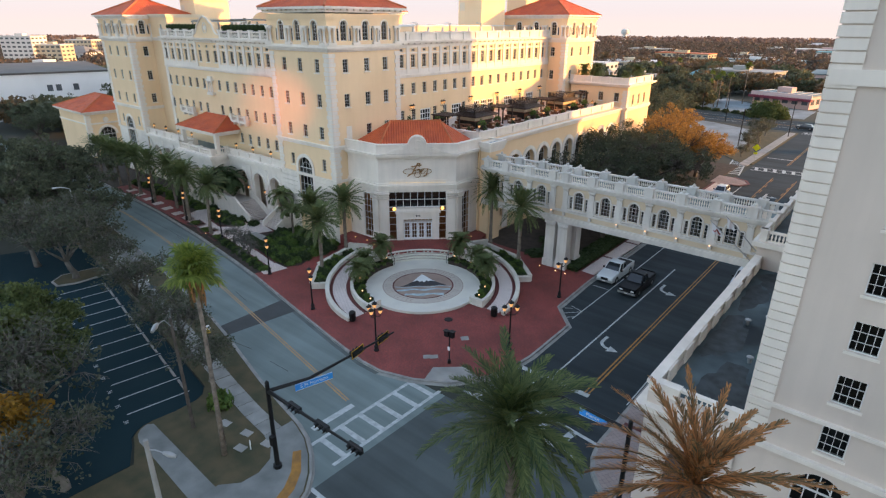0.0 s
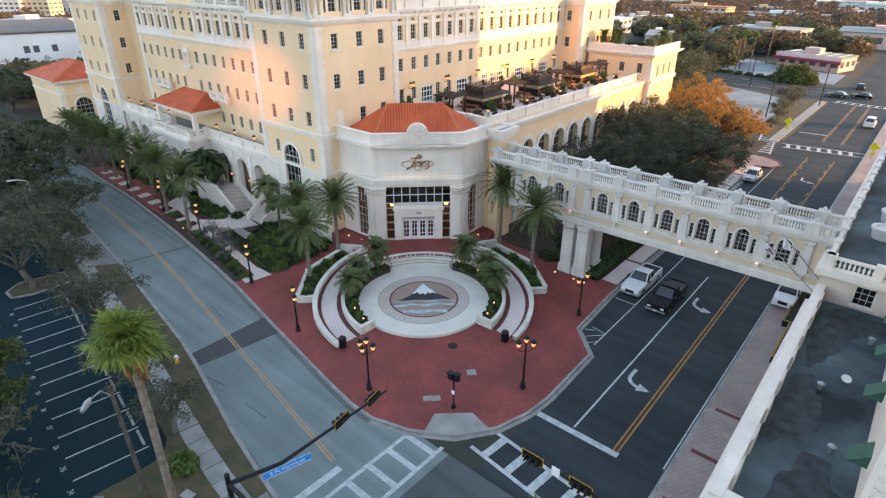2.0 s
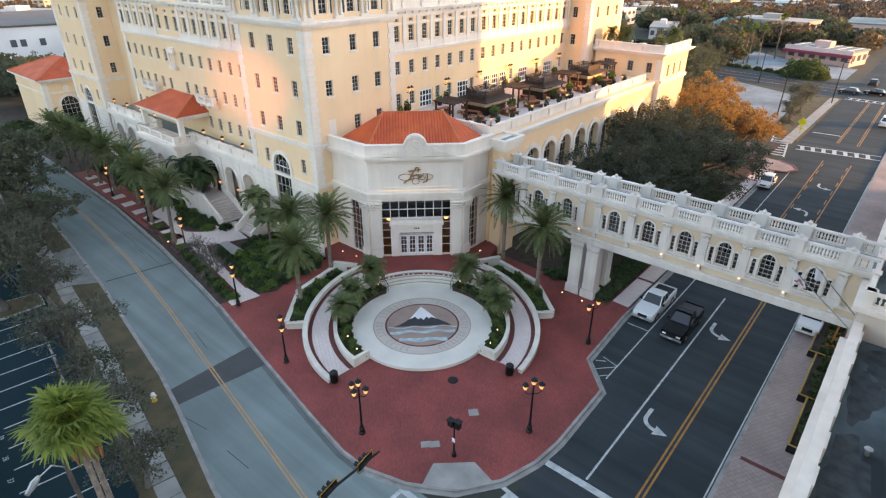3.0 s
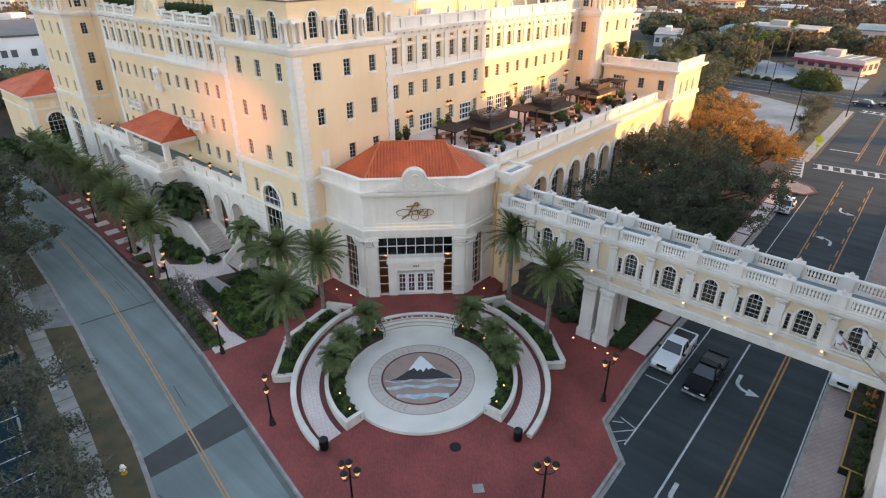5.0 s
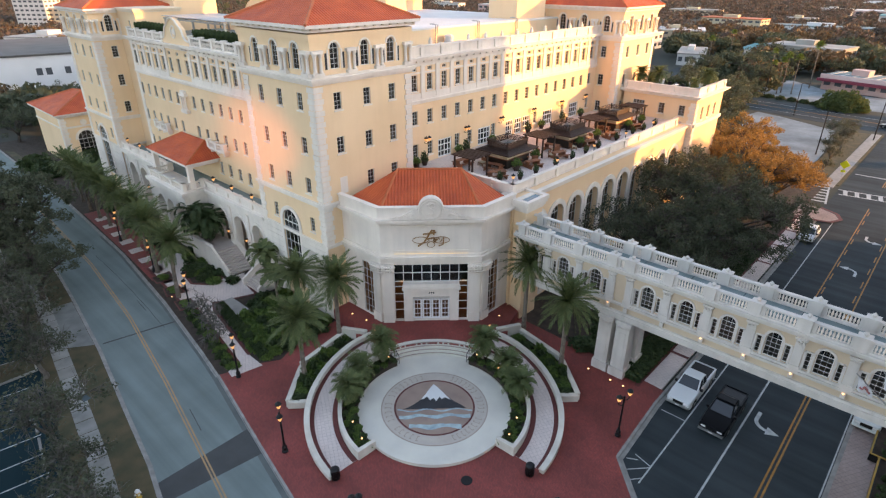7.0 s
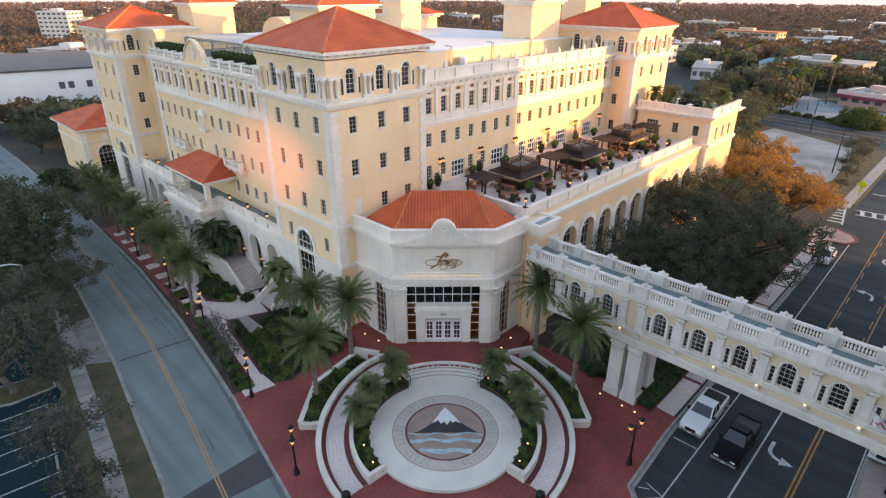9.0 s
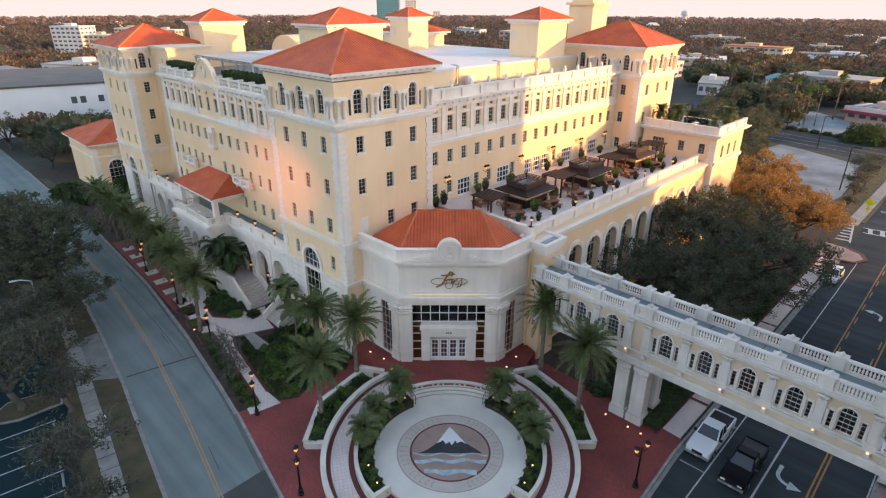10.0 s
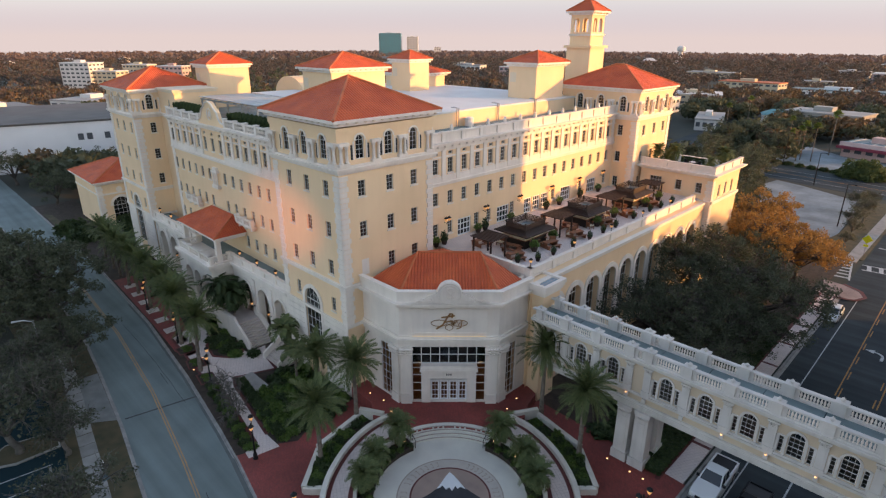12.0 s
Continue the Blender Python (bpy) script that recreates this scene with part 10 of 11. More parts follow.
for k, (x, y) in enumerate(((-46.4, 63.6), (-47.0, 68.0), (-46.2, 76.4), (-46.6, 81.3), (-46.0, 88.9), (-46.2, 93.2), (-51.4, 66.5), (-51.2, 79.5))):
    pot(x, y, ZT, 1.3, 0)
for k in range(5):
    t = thing("parapet_lantern", "small black lantern on the terrace parapet", "lantern", "parapet lanterns", m=pose(-42.5, 57.6 + 7.76 * k, 14.02))
    part("stem", Geo().tube([(0, 0, 0.1), (0, 0, 0.5)], [0.05, 0.04], 6), IRON, t)
    lantern(t, 0, 0, 0.5, 0.8)
for k in range(9):
    x = -103.5 + 4.4 * k
    if -90 < x < -79:
        continue
    t = thing("parapet_lantern", "small black lantern on the arcade parapet", "lantern", "parapet lanterns", m=pose(x, 44.1, 9.25))
    part("stem", Geo().tube([(0, 0, 0), (0, 0, 0.3)], [0.05, 0.04], 6), IRON, t)
    lantern(t, 0, 0, 0.3, 0.9)
for k, y in enumerate((58.9, 65.6, 72.3, 79.4, 86.3, 92.9)):
    t = thing("wall_lantern", "black iron wall lantern with two heads", "lantern", "wall lanterns", m=pose(-55.7, y, 15.6))
    part("bracket", Geo().tube([(0, 0, -0.2), (0.45, 0, -0.3), (0.55, 0, 0)], [0.04, 0.03, 0.03], 6), IRON, t)
    lantern(t, 0.55, -0.25, 0, 0.9)
    lantern(t, 0.55, 0.25, 0, 0.9)
for k, x in enumerate((-74.05, -69.9, -93.5, -97.4)):
    t = thing("wall_lantern", "black iron wall lantern on the arcade", "lantern", "wall lanterns", m=pose(x, 43.85, 3.9))
    part("bracket", Geo().tube([(0, 0, -0.2), (0, -0.35, -0.3), (0, -0.4, 0)], [0.04, 0.03, 0.03], 6), IRON, t)
    lantern(t, 0, -0.4, 0, 0.8)
for k, (x, y, yaw) in enumerate(((-46.3, 101.6, 30), (-45.2, 102.6, 120), (-44.3, 101.4, 210), (-45.4, 100.4, 300))):
    t = thing("roof_chair", "dark metal chair on the roof terrace", "chair", "roof terrace chairs", m=pose(x, y, 16.95, 0, 0, yaw))
    part("seat", Geo().box(-0.25, 0.25, -0.25, 0.25, 0.42, 0.47), IRON, t)
    part("backrest", Geo().box(-0.25, 0.25, 0.2, 0.25, 0.47, 0.95), IRON, t)
    for sx in (-0.22, 0.22):
        for sy in (-0.22, 0.22):
            part("leg", Geo().box(sx - 0.02, sx + 0.02, sy - 0.02, sy + 0.02, 0, 0.42), IRON, t)
t = thing("roof_table", "small round metal table on the roof terrace", "table", m=pose(-45.3, 101.5, 16.95))
part("tabletop", Geo().lathe([(0.45, 0.7), (0.46, 0.72), (0.44, 0.74)], 14), SIGNWHITE, t)
part("leg", Geo().lathe([(0.25, 0), (0.04, 0.04), (0.04, 0.7)], 8), IRON, t)

# ---- gatehouse and far surroundings ----
gh = thing("gatehouse", "small cream stucco gatehouse with a red tile roof", "building")
GS = Face((-146.0, 42.5, 0), *S)
GE = Face((-131.0, 42.5, 0), *E_)
g = Geo()
wall(g, GS, 0, 15, 0, 9.3)
wall(g, GE, 0, 12, 0, 9.3, [(2.2, 5.2, 0.6, 6.2, True)])
wall(g, Face((-131.0, 54.5, 0), (-1, 0, 0), (0, 1, 0)), 0, 15, 0, 9.3)
wall(g, Face((-146.0, 54.5, 0), (0, -1, 0), (-1, 0, 0)), 0, 12, 0, 9.3)
part("wall", g, STUCCO, gh)
window(GE, 3.7, 0.6, 3.0, 5.6, gh, True, 4, 5, sill=False)
g = Geo()
for k in range(14):
    a0, a1 = math.pi * k / 14, math.pi * (k + 1) / 14
    q = [(3.7 + r * math.cos(t), 4.7 + r * math.sin(t)) for r, t in ((1.52, a0), (1.52, a1), (1.95, a1), (1.95, a0))]
    g.add([GE.at(u, 0, z) for u, z in q] + [GE.at(u, 0.12, z) for u, z in q], [(4, 5, 6, 7), (0, 1, 5, 4), (2, 3, 7, 6)])
part("arch_trim", g, STONE, gh)
part("roundel", Geo().lathe([(0.55, 0), (0.5, 0.1), (0.3, 0.06), (0.1, 0.1)], 16, (0, 0, 0), Matrix.Translation(GE.at(3.7, 0.0, 7.7)) @ pose(0, 0, 0, 0, 90)), STONE, gh)
band(-146, -131, 42.5, 54.5, [(0.08, 6.9, 7.05), (0.16, 7.05, 7.2)], gh, "belt")
part("dark_room_core", Geo().box(-144, -133, 44.5, 52.5, 0.1, 9), INTERIOR, gh)
band(-146, -131, 42.5, 54.5, [(0.2, 8.9, 9.1), (0.4, 9.1, 9.3)], gh)
quoins(GE, 0, 0.3, 8.8, gh, 1)
quoins(GS, 15, 0.3, 8.8, gh, -1)
hip_roof("roof", -146, -131, 42.5, 54.5, 9.6, 12.2, gh, 0.8, 4.0)
g = Geo().prism([(-118.5, 26), (-118.5, 60), (-128, 60), (-128, 36.2), (-160.1, 36.2), (-260, 36.0), (-260, 28.3), (-160.1, 28.3), (-128, 26)][::-1], -0.2, 0.01)
tagged(part("road_cross_west", g, ASPH_OLD), "grey cross street beyond the hotel", "road", kind="structure")
paint("crosswalk_far_west", crosswalk(-126.0, 28.6, -126.6, 36.0, 2.4, 1.4, 0.5), PAINT_W, "white ladder crosswalk")
paint("crosswalk_far_gate", crosswalk(-119.0, 38.0, -127.8, 38.4, 2.4, 1.4, 0.5), PAINT_W, "white ladder crosswalk")
ss = thing("stop_sign", "red octagonal stop sign on a steel post", "road sign", m=pose(-131.5, 27.2, 0.0))
part("post", Geo().tube([(0, 0, 0), (0, 0, 2.6)], [0.04, 0.04], 6), STEEL, ss)
part("plate", Geo().prism([(0.42 * math.cos(math.pi / 8 + math.pi * k / 4), 0.42 * math.sin(math.pi / 8 + math.pi * k / 4)) for k in range(8)], 0, 0.02, Matrix.Translation((0.06, 0, 2.4)) @ pose(0, 0, 0, 0, 90, 0)), RED, ss)


def far_house(x, y, w, d, h, yaw, wallm, roofm, storeys, cols, name="far_building", label="pale flat-roofed building far off", pitched=False, group="buildings far off", unit=True):
    """A building far off: walls, parapet roof, and each window as a dark recessed pane."""
    t = thing(name, label, "building", group, m=pose(x, y, fall(x, y), 0, 0, yaw))
    g = Geo().box(-w / 2, w / 2, -d / 2, d / 2, -0.2, h)
    part("wall", g, wallm, t)
    if pitched:
        z = h + 0.22 * min(w, d)
        g = Geo().add([(-w / 2 - .5, -d / 2 - .5, h), (w / 2 + .5, -d / 2 - .5, h), (w / 2 + .5, d / 2 + .5, h), (-w / 2 - .5, d / 2 + .5, h), (-w / 4, 0, z), (w / 4, 0, z)], [(0, 1, 5, 4), (1, 2, 5), (2, 3, 4, 5), (3, 0, 4), (0, 3, 2, 1)])
        part("roof", g, roofm, t)
    else:
        part("roof", Geo().box(-w / 2 - 0.3, w / 2 + 0.3, -d / 2 - 0.3, d / 2 + 0.3, h, h + 0.5), roofm, t)
        if unit:
            part("roof_unit", Geo().box(-w * 0.2, w * 0.05, -d * 0.1, d * 0.2, h + 0.5, h + 2.2), wallm, t)
    for s in range(storeys):
        z = h * (s + 0.35) / storeys
        hh = h / storeys * 0.42
        for side, n, span in (("s", cols, w), ("e", max(2, int(cols * d / w)), d)):
            me = WINFAR.get((round(span / n, 1), round(hh, 1)))
            if me is None:
                me = Geo().box(-span / n * 0.3, span / n * 0.3, -0.05, 0.06, 0, hh).mesh("window", FARGLASS)
                WINFAR[(round(span / n, 1), round(hh, 1))] = me
            for k in range(n):
                u = -span / 2 + span * (k + 0.5) / n
                link("window", me, t, m=pose(u, -d / 2, z) if side == "s" else pose(w / 2, u, z, 0, 0, 90))
    return t


WINFAR = {}
FARGLASS = mat("far_window_glass", (0.10, 0.11, 0.12), 0.15, 0.05, 2.0)
FWHITE = mat("far_white_wall", (0.66, 0.63, 0.60), 0.85, 0.05, 8.0)
FPINK = mat("far_pink_wall", (0.60, 0.40, 0.36), 0.85, 0.06, 8.0)
FCREAM = mat("far_cream_wall", (0.58, 0.48, 0.34), 0.85, 0.06, 8.0)
FLIGHT = mat("far_pale_roof", (0.36, 0.35, 0.33), 0.85, 0.1, 6.0)
FROOF = mat("far_brown_grey_roof", (0.115, 0.105, 0.10), 0.85, 0.12, 6.0)
FTEAL = mat("far_teal_roof", (0.10, 0.28, 0.30), 0.7, 0.06, 8.0)
FGREY = mat("far_grey_roof", (0.22, 0.22, 0.22), 0.85, 0.1, 6.0)
# pale wall with its shade put into a darker colour
FPALE = mat("far_shaded_pale_wall", (0.36, 0.34, 0.31), 0.85, 0.08, 8.0)
FSLATE = mat("far_grey_teal_roof", (0.16, 0.225, 0.235), 0.8, 0.1, 6.0)
FFASCIA = mat("far_pale_pink_fascia", (0.66, 0.50, 0.47), 0.8, 0.05, 6.0)
FRED = mat("far_dark_red_roof", (0.22, 0.03, 0.05), 0.7, 0.08, 6.0)
FBLUE = mat("far_blue_glass_wall", (0.10, 0.30, 0.36), 0.25, 0.06, 10.0)
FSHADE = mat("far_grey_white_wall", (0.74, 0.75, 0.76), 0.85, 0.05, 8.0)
long_house = far_house(-223.5, 59.2, 50, 38, 12.5, -12, FSHADE, FROOF, 0, 3, label="long white flat-roofed building behind the hotel", unit=False)
for u in (3.0, 5.2, 9.6):
    part("window", Geo().box(24.95, 25.06, u - 0.7, u + 0.7, 7.6, 9.4), FARGLASS, long_house)
far_house(-318, 92, 24, 24, 8, 30, FWHITE, FLIGHT, 2, 5, label="white office block with strip windows")
far_house(-300, 50, 36, 30, 8, 8, FWHITE, FGREY, 2, 6)
far_house(-521, 140, 24, 16, 20, 36, FWHITE, FWHITE, 7, 6, label="white apartment tower far off")
far_house(-505, 154, 20, 14, 14, 36, FCREAM, FWHITE, 5, 5, label="cream apartment block far off")
far_house(-580, 200, 24, 14, 16.5, 36, FCREAM, FWHITE, 5, 7, label="cream apartment block far off")
far_house(-560, 222, 24, 14, 15, 36, FPINK, FWHITE, 4, 6, label="pinkish apartment block far off")
far_house(-640, 60, 60, 24, 12, 5, FCREAM, FGREY, 3, 10)
far_house(-1720, 1455, 80, 60, 82, 45, FBLUE, FWHITE, 11, 8, label="blue glass office tower far off")
far_house(-1665, 1515, 40, 50, 70, 45, FWHITE, FWHITE, 11, 4, label="white office tower far off")
far_house(-1640, 1620, 26, 30, 34, 45, FWHITE, FWHITE, 6, 3, label="grey office block far off")
far_house(-420, 560, 60, 22, 10, 12, FPINK, FWHITE, 2, 10)
far_house(-65, 284, 27, 16, 7.6, -8, FPALE, FLIGHT, 2, 6, label="pale two-storey building among trees")
far_house(-25, 324, 40, 30, 6, 4, FPINK, FSLATE, 1, 7, label="low pink building with a flat grey-teal roof")
diner = far_house(-38.5, 235, 19, 12, 4.0, -14, FPINK, FSLATE, 1, 6, label="low pink diner with a dark red awning and grey-teal roof")
part("fascia", Geo().box(-10.1, 10.1, -6.75, -6.3, 3.5, 4.75), FFASCIA, diner, "pale pink fascia")
for k in range(6):
    part("roof_rib", Geo().box(-8.2 + 3.2 * k, -8.0 + 3.2 * k, -6.2, 6.2, 4.5, 4.62), FWHITE, diner)
part("awning", Geo().box(-10.4, 10.4, -8.0, -6.2, 2.7, 3.5), FRED, diner, "dark red awning")
far_house(-150, 300, 30, 18, 7, 4, FWHITE, FWHITE, 2, 6)
far_house(-103.5, 266, 10, 26, 4.2, 18, FWHITE, FLIGHT, 1, 4)
far_house(-96, 476, 62, 18, 5.5, 4, FSHADE, FSLATE, 1, 12)
far_house(-138, 590, 24, 14, 6, 4, FCREAM, FLIGHT, 2, 5)
far_house(-262, 690, 50, 24, 7, 4, FCREAM, FLIGHT, 2, 8)
far_house(-170, 900, 36, 20, 7, 4, FWHITE, FLIGHT, 2, 6)
far_house(-60, 640, 60, 30, 9, 4, FWHITE, FTEAL, 2, 9)
far_house(-150, 462, 40, 16, 9, -4, FCREAM, RIDGE, 3, 9, label="pale three-storey building with an orange roof edge")
far_house(-84, 292, 14, 10, 4.5, 20, FWHITE, FTEAL, 1, 3, label="small white house with a teal gable roof", pitched=True)
far_house(-90, 780, 80, 30, 9, 4, FPINK, FWHITE, 2, 9)
rng = np.random.default_rng(9)
for k in range(34):
    a, r = radians(92 + 80 * rng.random()), 330 + 1500 * rng.random() ** 1.5
    x, y = r * math.cos(a), r * math.sin(a)
    far_house(x, y, 14 + 26 * rng.random(), 12 + 12 * rng.random(), 4.5 + 5 * rng.random(), 40 * rng.random(), (FWHITE, FCREAM, FWHITE, FPINK)[k % 4], (FGREY, FWHITE, FRED, FWHITE)[k % 4], 1 + k % 2, 5, label="small house roof among far trees", pitched=k % 3 == 0, group="houses among far trees")
wt = thing("water_tower", "white water tower on the horizon", "water tower", m=pose(-820, 1900, fall(820, 1900)))
part("stem", Geo().lathe([(7, 0), (6, 6), (6, 24)], 12), FWHITE, wt)
part("tank", Geo().lathe([(6, 24), (12, 27), (13, 32), (12, 38), (5, 42)], 16), FWHITE, wt)

# sandy lot and lawns by the far road
LOT = mat("pale_sandy_lot", (0.25, 0.305, 0.335), 0.9, 0.22, 7.0, 0.0, fine=1.2, second=(0.13, 0.165, 0.18))
g = Geo().prism([(-31.0, 140), (-31.8, 158), (-33.6, 171.6), (-39.7, 175.2), (-46.8, 179.0), (-53.0, 181.4), (-54.5, 172), (-47.5, 148), (-41, 136), (-34.5, 130)], -0.2, 0.0)
tagged(part("sandy_lot", g, LOT), "pale sandy empty lot", "ground", kind="structure")
g = Geo().prism([(-28, 203), (-28, 225), (-47, 230), (-60, 243), (-68, 232), (-62, 210), (-44, 203.2)], -0.2, 0.002)
g.prism([(-29, 243), (-29, 262), (-50, 258), (-50, 246)], -0.2, 0.002)
tagged(part("far_car_park", g, LOT), "pale far car park", "car park", kind="structure")
g = Geo().prism([(-25.3, 126), (-25.0, 174), (-26.9, 174), (-27.1, 126)], -0.1, 0.1)
tagged(part("far_pavement", g, CONC), "grey far sidewalk", "pavement", kind="structure")
g = Geo().prism([(-24.75, 128), (-24.6, 174.5), (-25.0, 174.5), (-25.3, 128)], -0.1, 0.08)
g.prism([(-27.1, 128), (-26.9, 174), (-33.5, 171.5), (-31.0, 162), (-31.0, 142), (-32.0, 134)], -0.1, 0.06)
g.prism([(-46, 270), (-34, 281), (-37, 297), (-51, 286)], -0.1, 0.04)
g.prism([(-152, 36.5), (-129.2, 36.4), (-129.0, 38.0), (-150, 37.7)][::-1], -0.1, 0.16)
tagged(part("far_lawn", g, GRASS_G), "dry lawn strips beside the streets", "lawn", kind="structure")
isl = Geo().prism([(-24.7, 108), (-22.4, 108.6), (-21.6, 110.4), (-22.4, 112.2), (-24.7, 113.6), (-27.2, 114.0), (-27.2, 108)], 0.0, 0.16)
tagged(part("kerb_island", isl, PAVER_E), "rose paved kerb island with a red border", "pavement", kind="structure")
isl = Geo()
for a, b in zip([(-24.7, 107.6), (-22.2, 108.3), (-21.3, 110.4), (-22.2, 112.6), (-24.7, 114)], [(-22.2, 108.3), (-21.3, 110.4), (-22.2, 112.6), (-24.7, 114)]):
    stripe(isl, *a, *b, 0.5, 0.17)
tagged(part("kerb_island_border", isl, BANDRED), "dark red brick border of the kerb island", "pavement", kind="structure")
g = Geo().prism([(-24.6, 55.3), (-26.2, 55.3), (-26.2, 108), (-24.6, 108)][::-1], 0.0, 0.148)
tagged(part("pavement_north", g, PAVER), "pale pinkish sidewalk with dark red bands", "pavement", kind="structure")
g = Geo().box(-26.6, -26.2, 55.0, 108, 0.1, 0.152)
for k in range(8):
    g.box(-26.2, -24.6, 61.8 + 6.5 * k, 62.2 + 6.5 * k, 0.1, 0.152)
tagged(part("pavement_bands_north", g, BANDRED), "dark red brick bands in the sidewalk", "pavement", kind="structure")
g = Geo().prism([(-26.6, 55.4), (-41.5, 57.0), (-41.2, 125), (-26.6, 125)][::-1], -0.1, 0.10)
tagged(part("garden_ground_north", g, SOIL), "dark planted ground below the oaks", "ground", kind="structure")

# woods to the horizon
def woods(name, n, seed, a0, a1, r0, r1, power, size0, size1, per, leaf, label, plate=0.14):
    """Many far trees in one mesh: each is a loose heap of ragged leaf plates."""
    rng = np.random.default_rng(seed)
    a = np.radians(a0 + (a1 - a0) * rng.random(n))
    r = r0 + (r1 - r0) * rng.random(n) ** power
    cx, cy = r * np.cos(a), r * np.sin(a)
    ok = np.ones(n, bool)
    for (bx, by, br) in KEEP:
        ok &= (cx - bx) ** 2 + (cy - by) ** 2 > br * br
    ok &= ~((cx > -27) & (cx < -9))
    for q in (182, 192):
        ok &= ~(np.abs(cy - (q - 0.11 * (cx + 24))) < 9.5) | (cx < -260)
    ok &= ~((cy < 43) & (cx > -190))
    ok &= ~((cx > -62) & (cy > 100) & (cy < 182)) & ~((cx > -60) & (cy > 200) & (cy < 262))
    ok &= ~((cx < -82) & (cx > -106) & (cy > 205) & (cy < 285))
    cx, cy, r = cx[ok], cy[ok], r[ok]
    n = len(cx)
    h = size0 + (size1 - size0) * rng.random(n)
    c = np.repeat(np.stack([cx, cy, h * 0.55 - 0.018 * np.maximum(0.0, r - FLAT)], 1), per, axis=0)
    hh = np.repeat(h, per)[:, None]
    d = rng.normal(size=c.shape)
    d /= np.linalg.norm(d, axis=1)[:, None]
    p = c + d * hh * np.array([0.62, 0.62, 0.42]) * (0.55 + 0.5 * rng.random((len(c), 1)))
    u = rng.normal(size=c.shape)
    u /= np.linalg.norm(u, axis=1)[:, None]
    w = np.cross(u, rng.normal(size=c.shape))
    w /= np.linalg.norm(w, axis=1)[:, None]
    s = hh * plate * (0.7 + 0.7 * rng.random((len(c), 1)))
    v, f = quads_of(p, u * s, w * s * 0.75)
    o = link(name, mesh_np(name, v, f, leaf))
    return tagged(o, label, "woods", kind="stuff")


KEEP = [(-222, 76, 45), (-318, 92, 20), (-300, 50, 26), (-521, 140, 22), (-505, 154, 18), (-580, 200, 17), (-560, 222, 17), (-65, 284, 19), (-26, 322, 27), (-38, 236, 18), (-138, 48, 16), (-85, 80, 62), (-150, 300, 20), (-108, 262, 17), (-100, 486, 34), (-150, 460, 20), (-84, 292, 9)]
# horizon leaves: brown tone paled further, with haze put into the colour
LEAF_FAR2 = leaf_mat("hazed_horizon_leaves", (0.14, 0.108, 0.10), (0.20, 0.135, 0.115), 0.35)
LEAF_RUST_FAR = leaf_mat("muted_rust_leaves", (0.10, 0.08, 0.052), (0.19, 0.115, 0.055), 0.25)
for name, seed, a0, a1, n, q in (("near_woods", 1, 93, 113, 210, 400), ("near_woods", 7, 157, 176, 200, 400), ("sheltered_woods", 8, 113, 157, 320, 60)):
    woods(name, n, seed, a0, a1, 118, 330, 0.8, 6.0, 10, q, LEAF_OAK, "dark green trees around the hotel blocks", 0.052 if q > 99 else 0.12)
for name, seed, a0, a1, n, q in (("rust_woods", 2, 93, 113, 130, 330), ("rust_woods", 9, 157, 176, 120, 330), ("sheltered_rust_woods", 10, 113, 157, 200, 60)):
    woods(name, n, seed, a0, a1, 150, 480, 0.8, 6.0, 9.5, q, LEAF_RUST_FAR, "muted rust-brown trees among the houses", 0.056 if q > 99 else 0.12)
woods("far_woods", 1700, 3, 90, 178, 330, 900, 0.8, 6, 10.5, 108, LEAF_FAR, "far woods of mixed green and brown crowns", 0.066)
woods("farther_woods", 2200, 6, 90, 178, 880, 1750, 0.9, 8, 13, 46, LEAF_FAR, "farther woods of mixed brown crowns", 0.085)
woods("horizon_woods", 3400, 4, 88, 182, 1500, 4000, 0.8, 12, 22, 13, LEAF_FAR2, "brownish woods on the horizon")
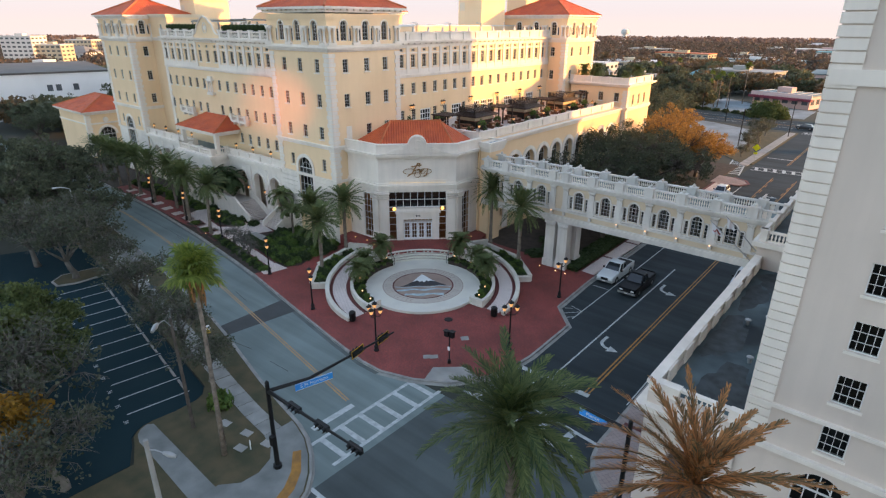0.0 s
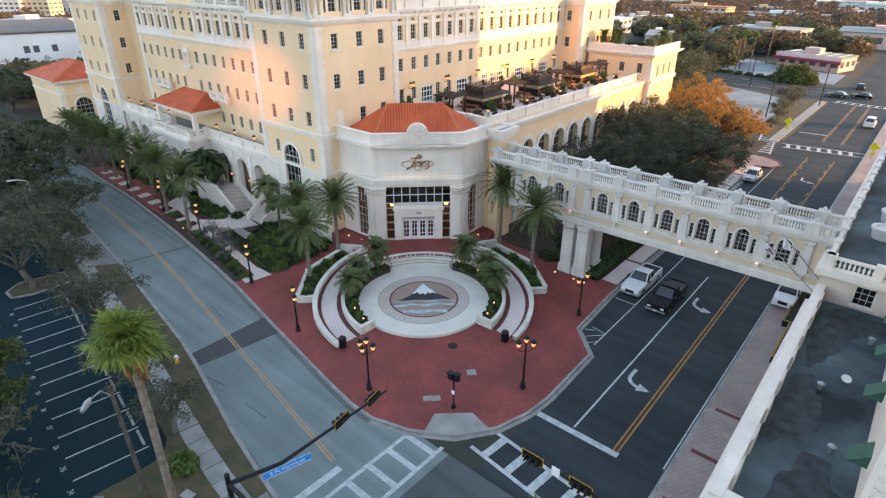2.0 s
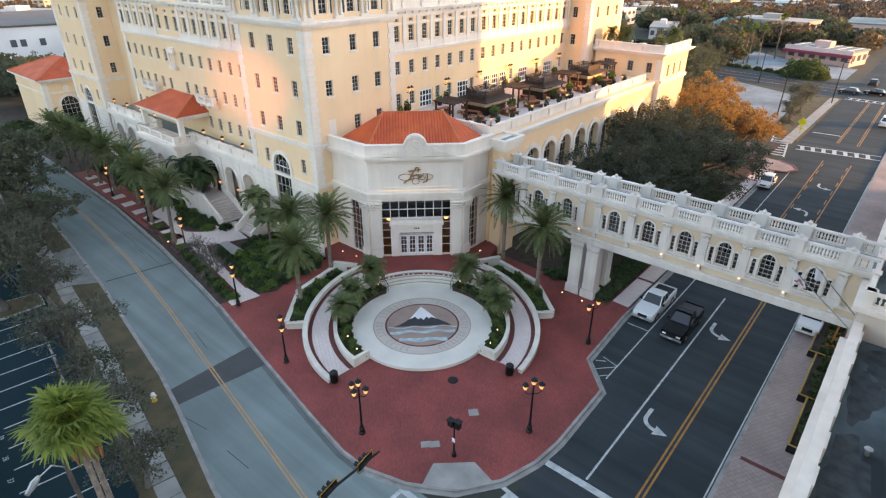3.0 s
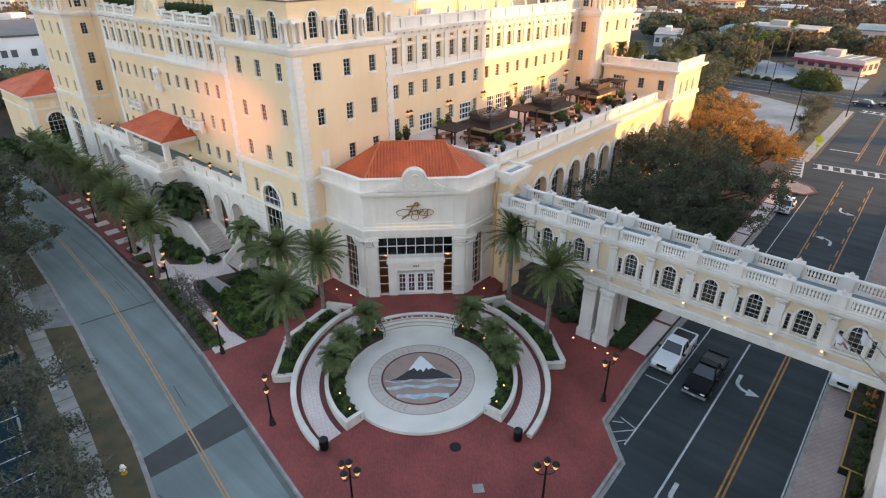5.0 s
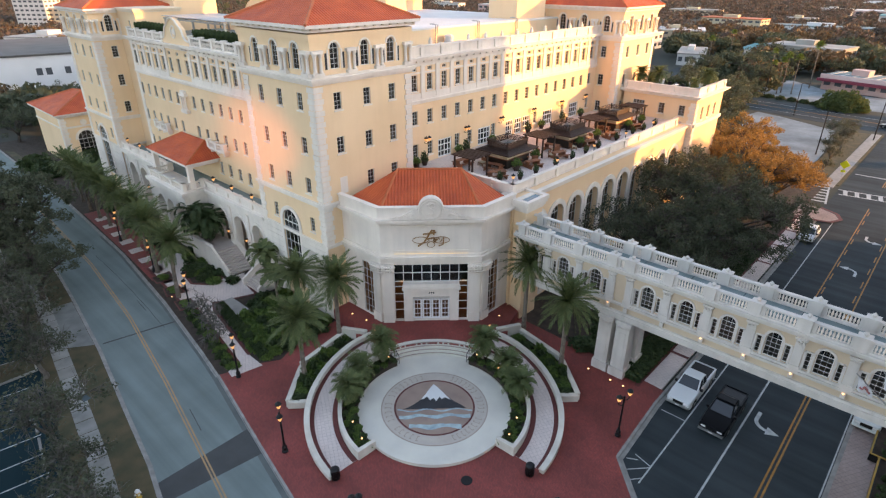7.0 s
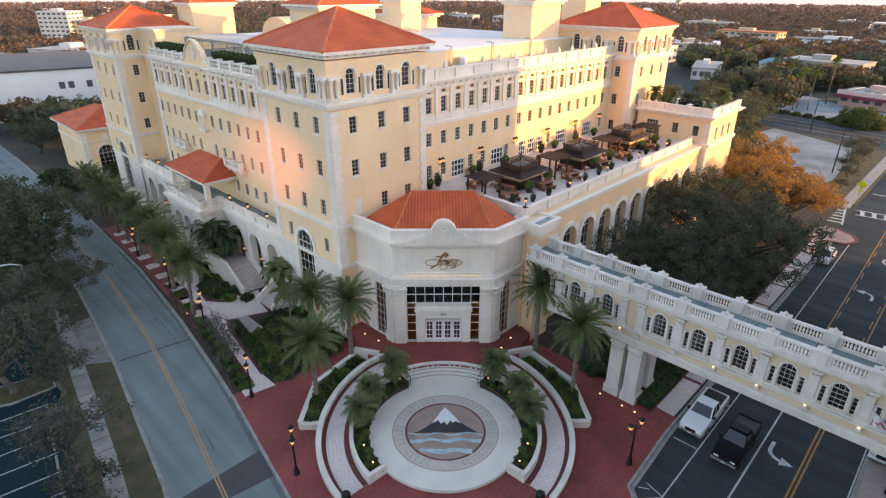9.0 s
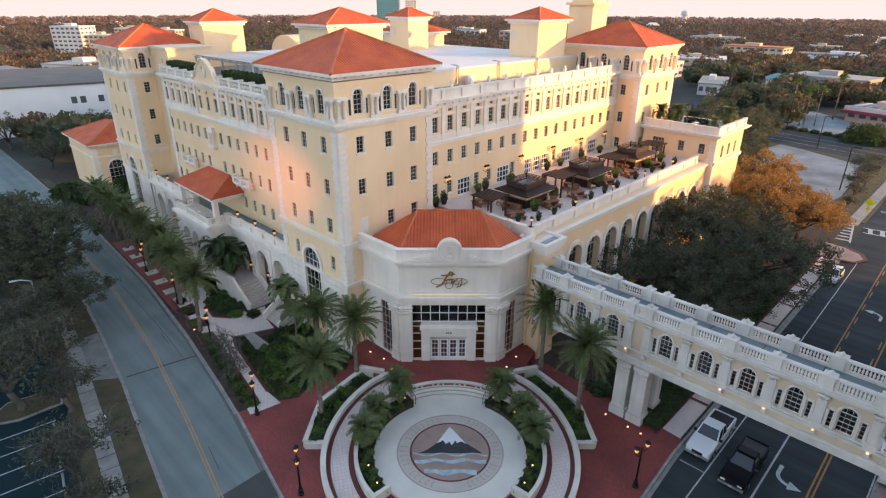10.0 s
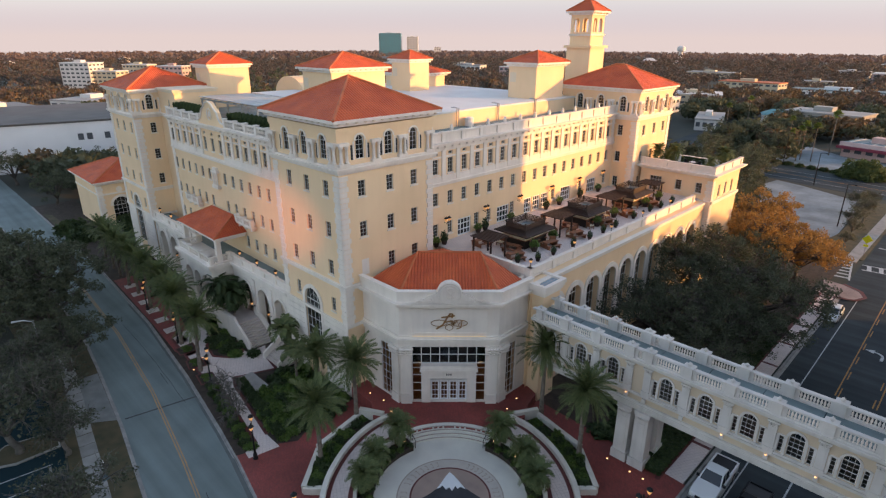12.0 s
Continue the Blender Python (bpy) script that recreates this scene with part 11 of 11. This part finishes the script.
# single trees round the far lots
for k, (x, y, s) in enumerate([(-29.0, 140.5, 0.6), (-30.0, 147.0, 0.75), (-29.2, 153.0, 0.8), (-31.0, 159.0, 0.9), (-30.5, 165.0, 0.7), (-28.5, 134.0, 0.5)]):
    put_tree((OAK_G, OAK_G2)[k % 2], x, y, 0.0, 70 * k, s, "verge_tree", "thin grey half-bare tree beside the sandy lot", "verge trees")
OAK_F = oak_meshes(69, 10.0, 6.5, 2.2, 76, 40, LEAF_OAK, 0.16, 0.75, 0.0, 1.0)
for k, (x, y, s) in enumerate([(-61.8, 187.0, 0.8), (-62.0, 208.0, 0.9), (-70.0, 222.0, 1.0), (-77.0, 208.0, 1.0), (-58.0, 183.0, 0.7), (-57.0, 163.0, 0.9), (-62.0, 148.0, 1.0), (-55.0, 138.0, 0.85), (-68.0, 170.0, 1.0), (-74.0, 190.0, 0.9), (-50.0, 128.0, 0.9), (-66, 134, 1.0), (-48.5, 139.5, 0.8), (-52.5, 150.0, 0.85), (-57.5, 171.0, 0.85), (-72.0, 266.0, 0.8), (-58.0, 264.0, 0.6), (-49.0, 268.0, 0.6), (-76.5, 274.0, 0.9),
                               (-62.0, 252.0, 0.75), (-73.0, 250.0, 0.8), (-52.0, 258.0, 0.6), (-80.0, 240.0, 0.8), (-163, 48, 0.8), (-174, 45, 0.8), (-152, 60, 1.0), (-166, 62, 0.8), (-180, 56, 0.75), (-186, 38, 0.8), (-158, 40.5, 0.7), (-176, 70, 1.1), (-152, 47, 0.8), (-196, 30, 1.0)]):
    put_tree(OAK_F, x, y, 0.0, 67 * k, s, "far_oak_tree", "grey-green oak beside the far streets", "oaks beside the far streets")
# unseen oversized oaks, added to keep the sun off the long white building
for k in range(6):
    put_tree(OAK_F, -150 + 4 * (k % 2), 72 + 8.5 * k, 0.0, 50 * k, 2.35, "shade_casting_oak", "unseen tall oak added behind the hotel to cast shade", "oaks behind the hotel")
shrub(shrub_mesh(75, 1.0, 1.0, 0.85, 3600, 0.045, LEAF_GREEN), -37.5, 199.5, 0.0, 0, 6.2, 4.2, 5.6, "round_bush", "large round green bush beside the diner")
for k in range(6):
    shrub(MOUND[1], -60 + 3.2 * k, 205.5 - 0.7 * k, 0.0, 40 * k, 1.6, 1.2, 1.2, "lot_shrub", "low dark shrub at the edge of a pale lot", "lot edge shrubs")
for k, (x, y, s) in enumerate([(-56.4, 215.0, 0.8), (-56.9, 212.4, 0.72), (-53.5, 215.0, 0.78), (-52.0, 230.0, 0.95), (-60.5, 218.0, 0.6), (-92.0, 252.0, 0.8), (-95.0, 286.0, 0.8), (-66.0, 238.0, 0.7)]):
    t = thing("far_fan_palm", "slim palm with a round crown on the far lot", "palm tree", "palms on the far lot", m=pose(x, y, 0, 0, 0, 50 * k) @ Matrix.Diagonal((1.15 * s, 1.15 * s, s, 1)))
    link("trunk", FAN[0][0], t)
    link("crown", FAN[0][1], t)
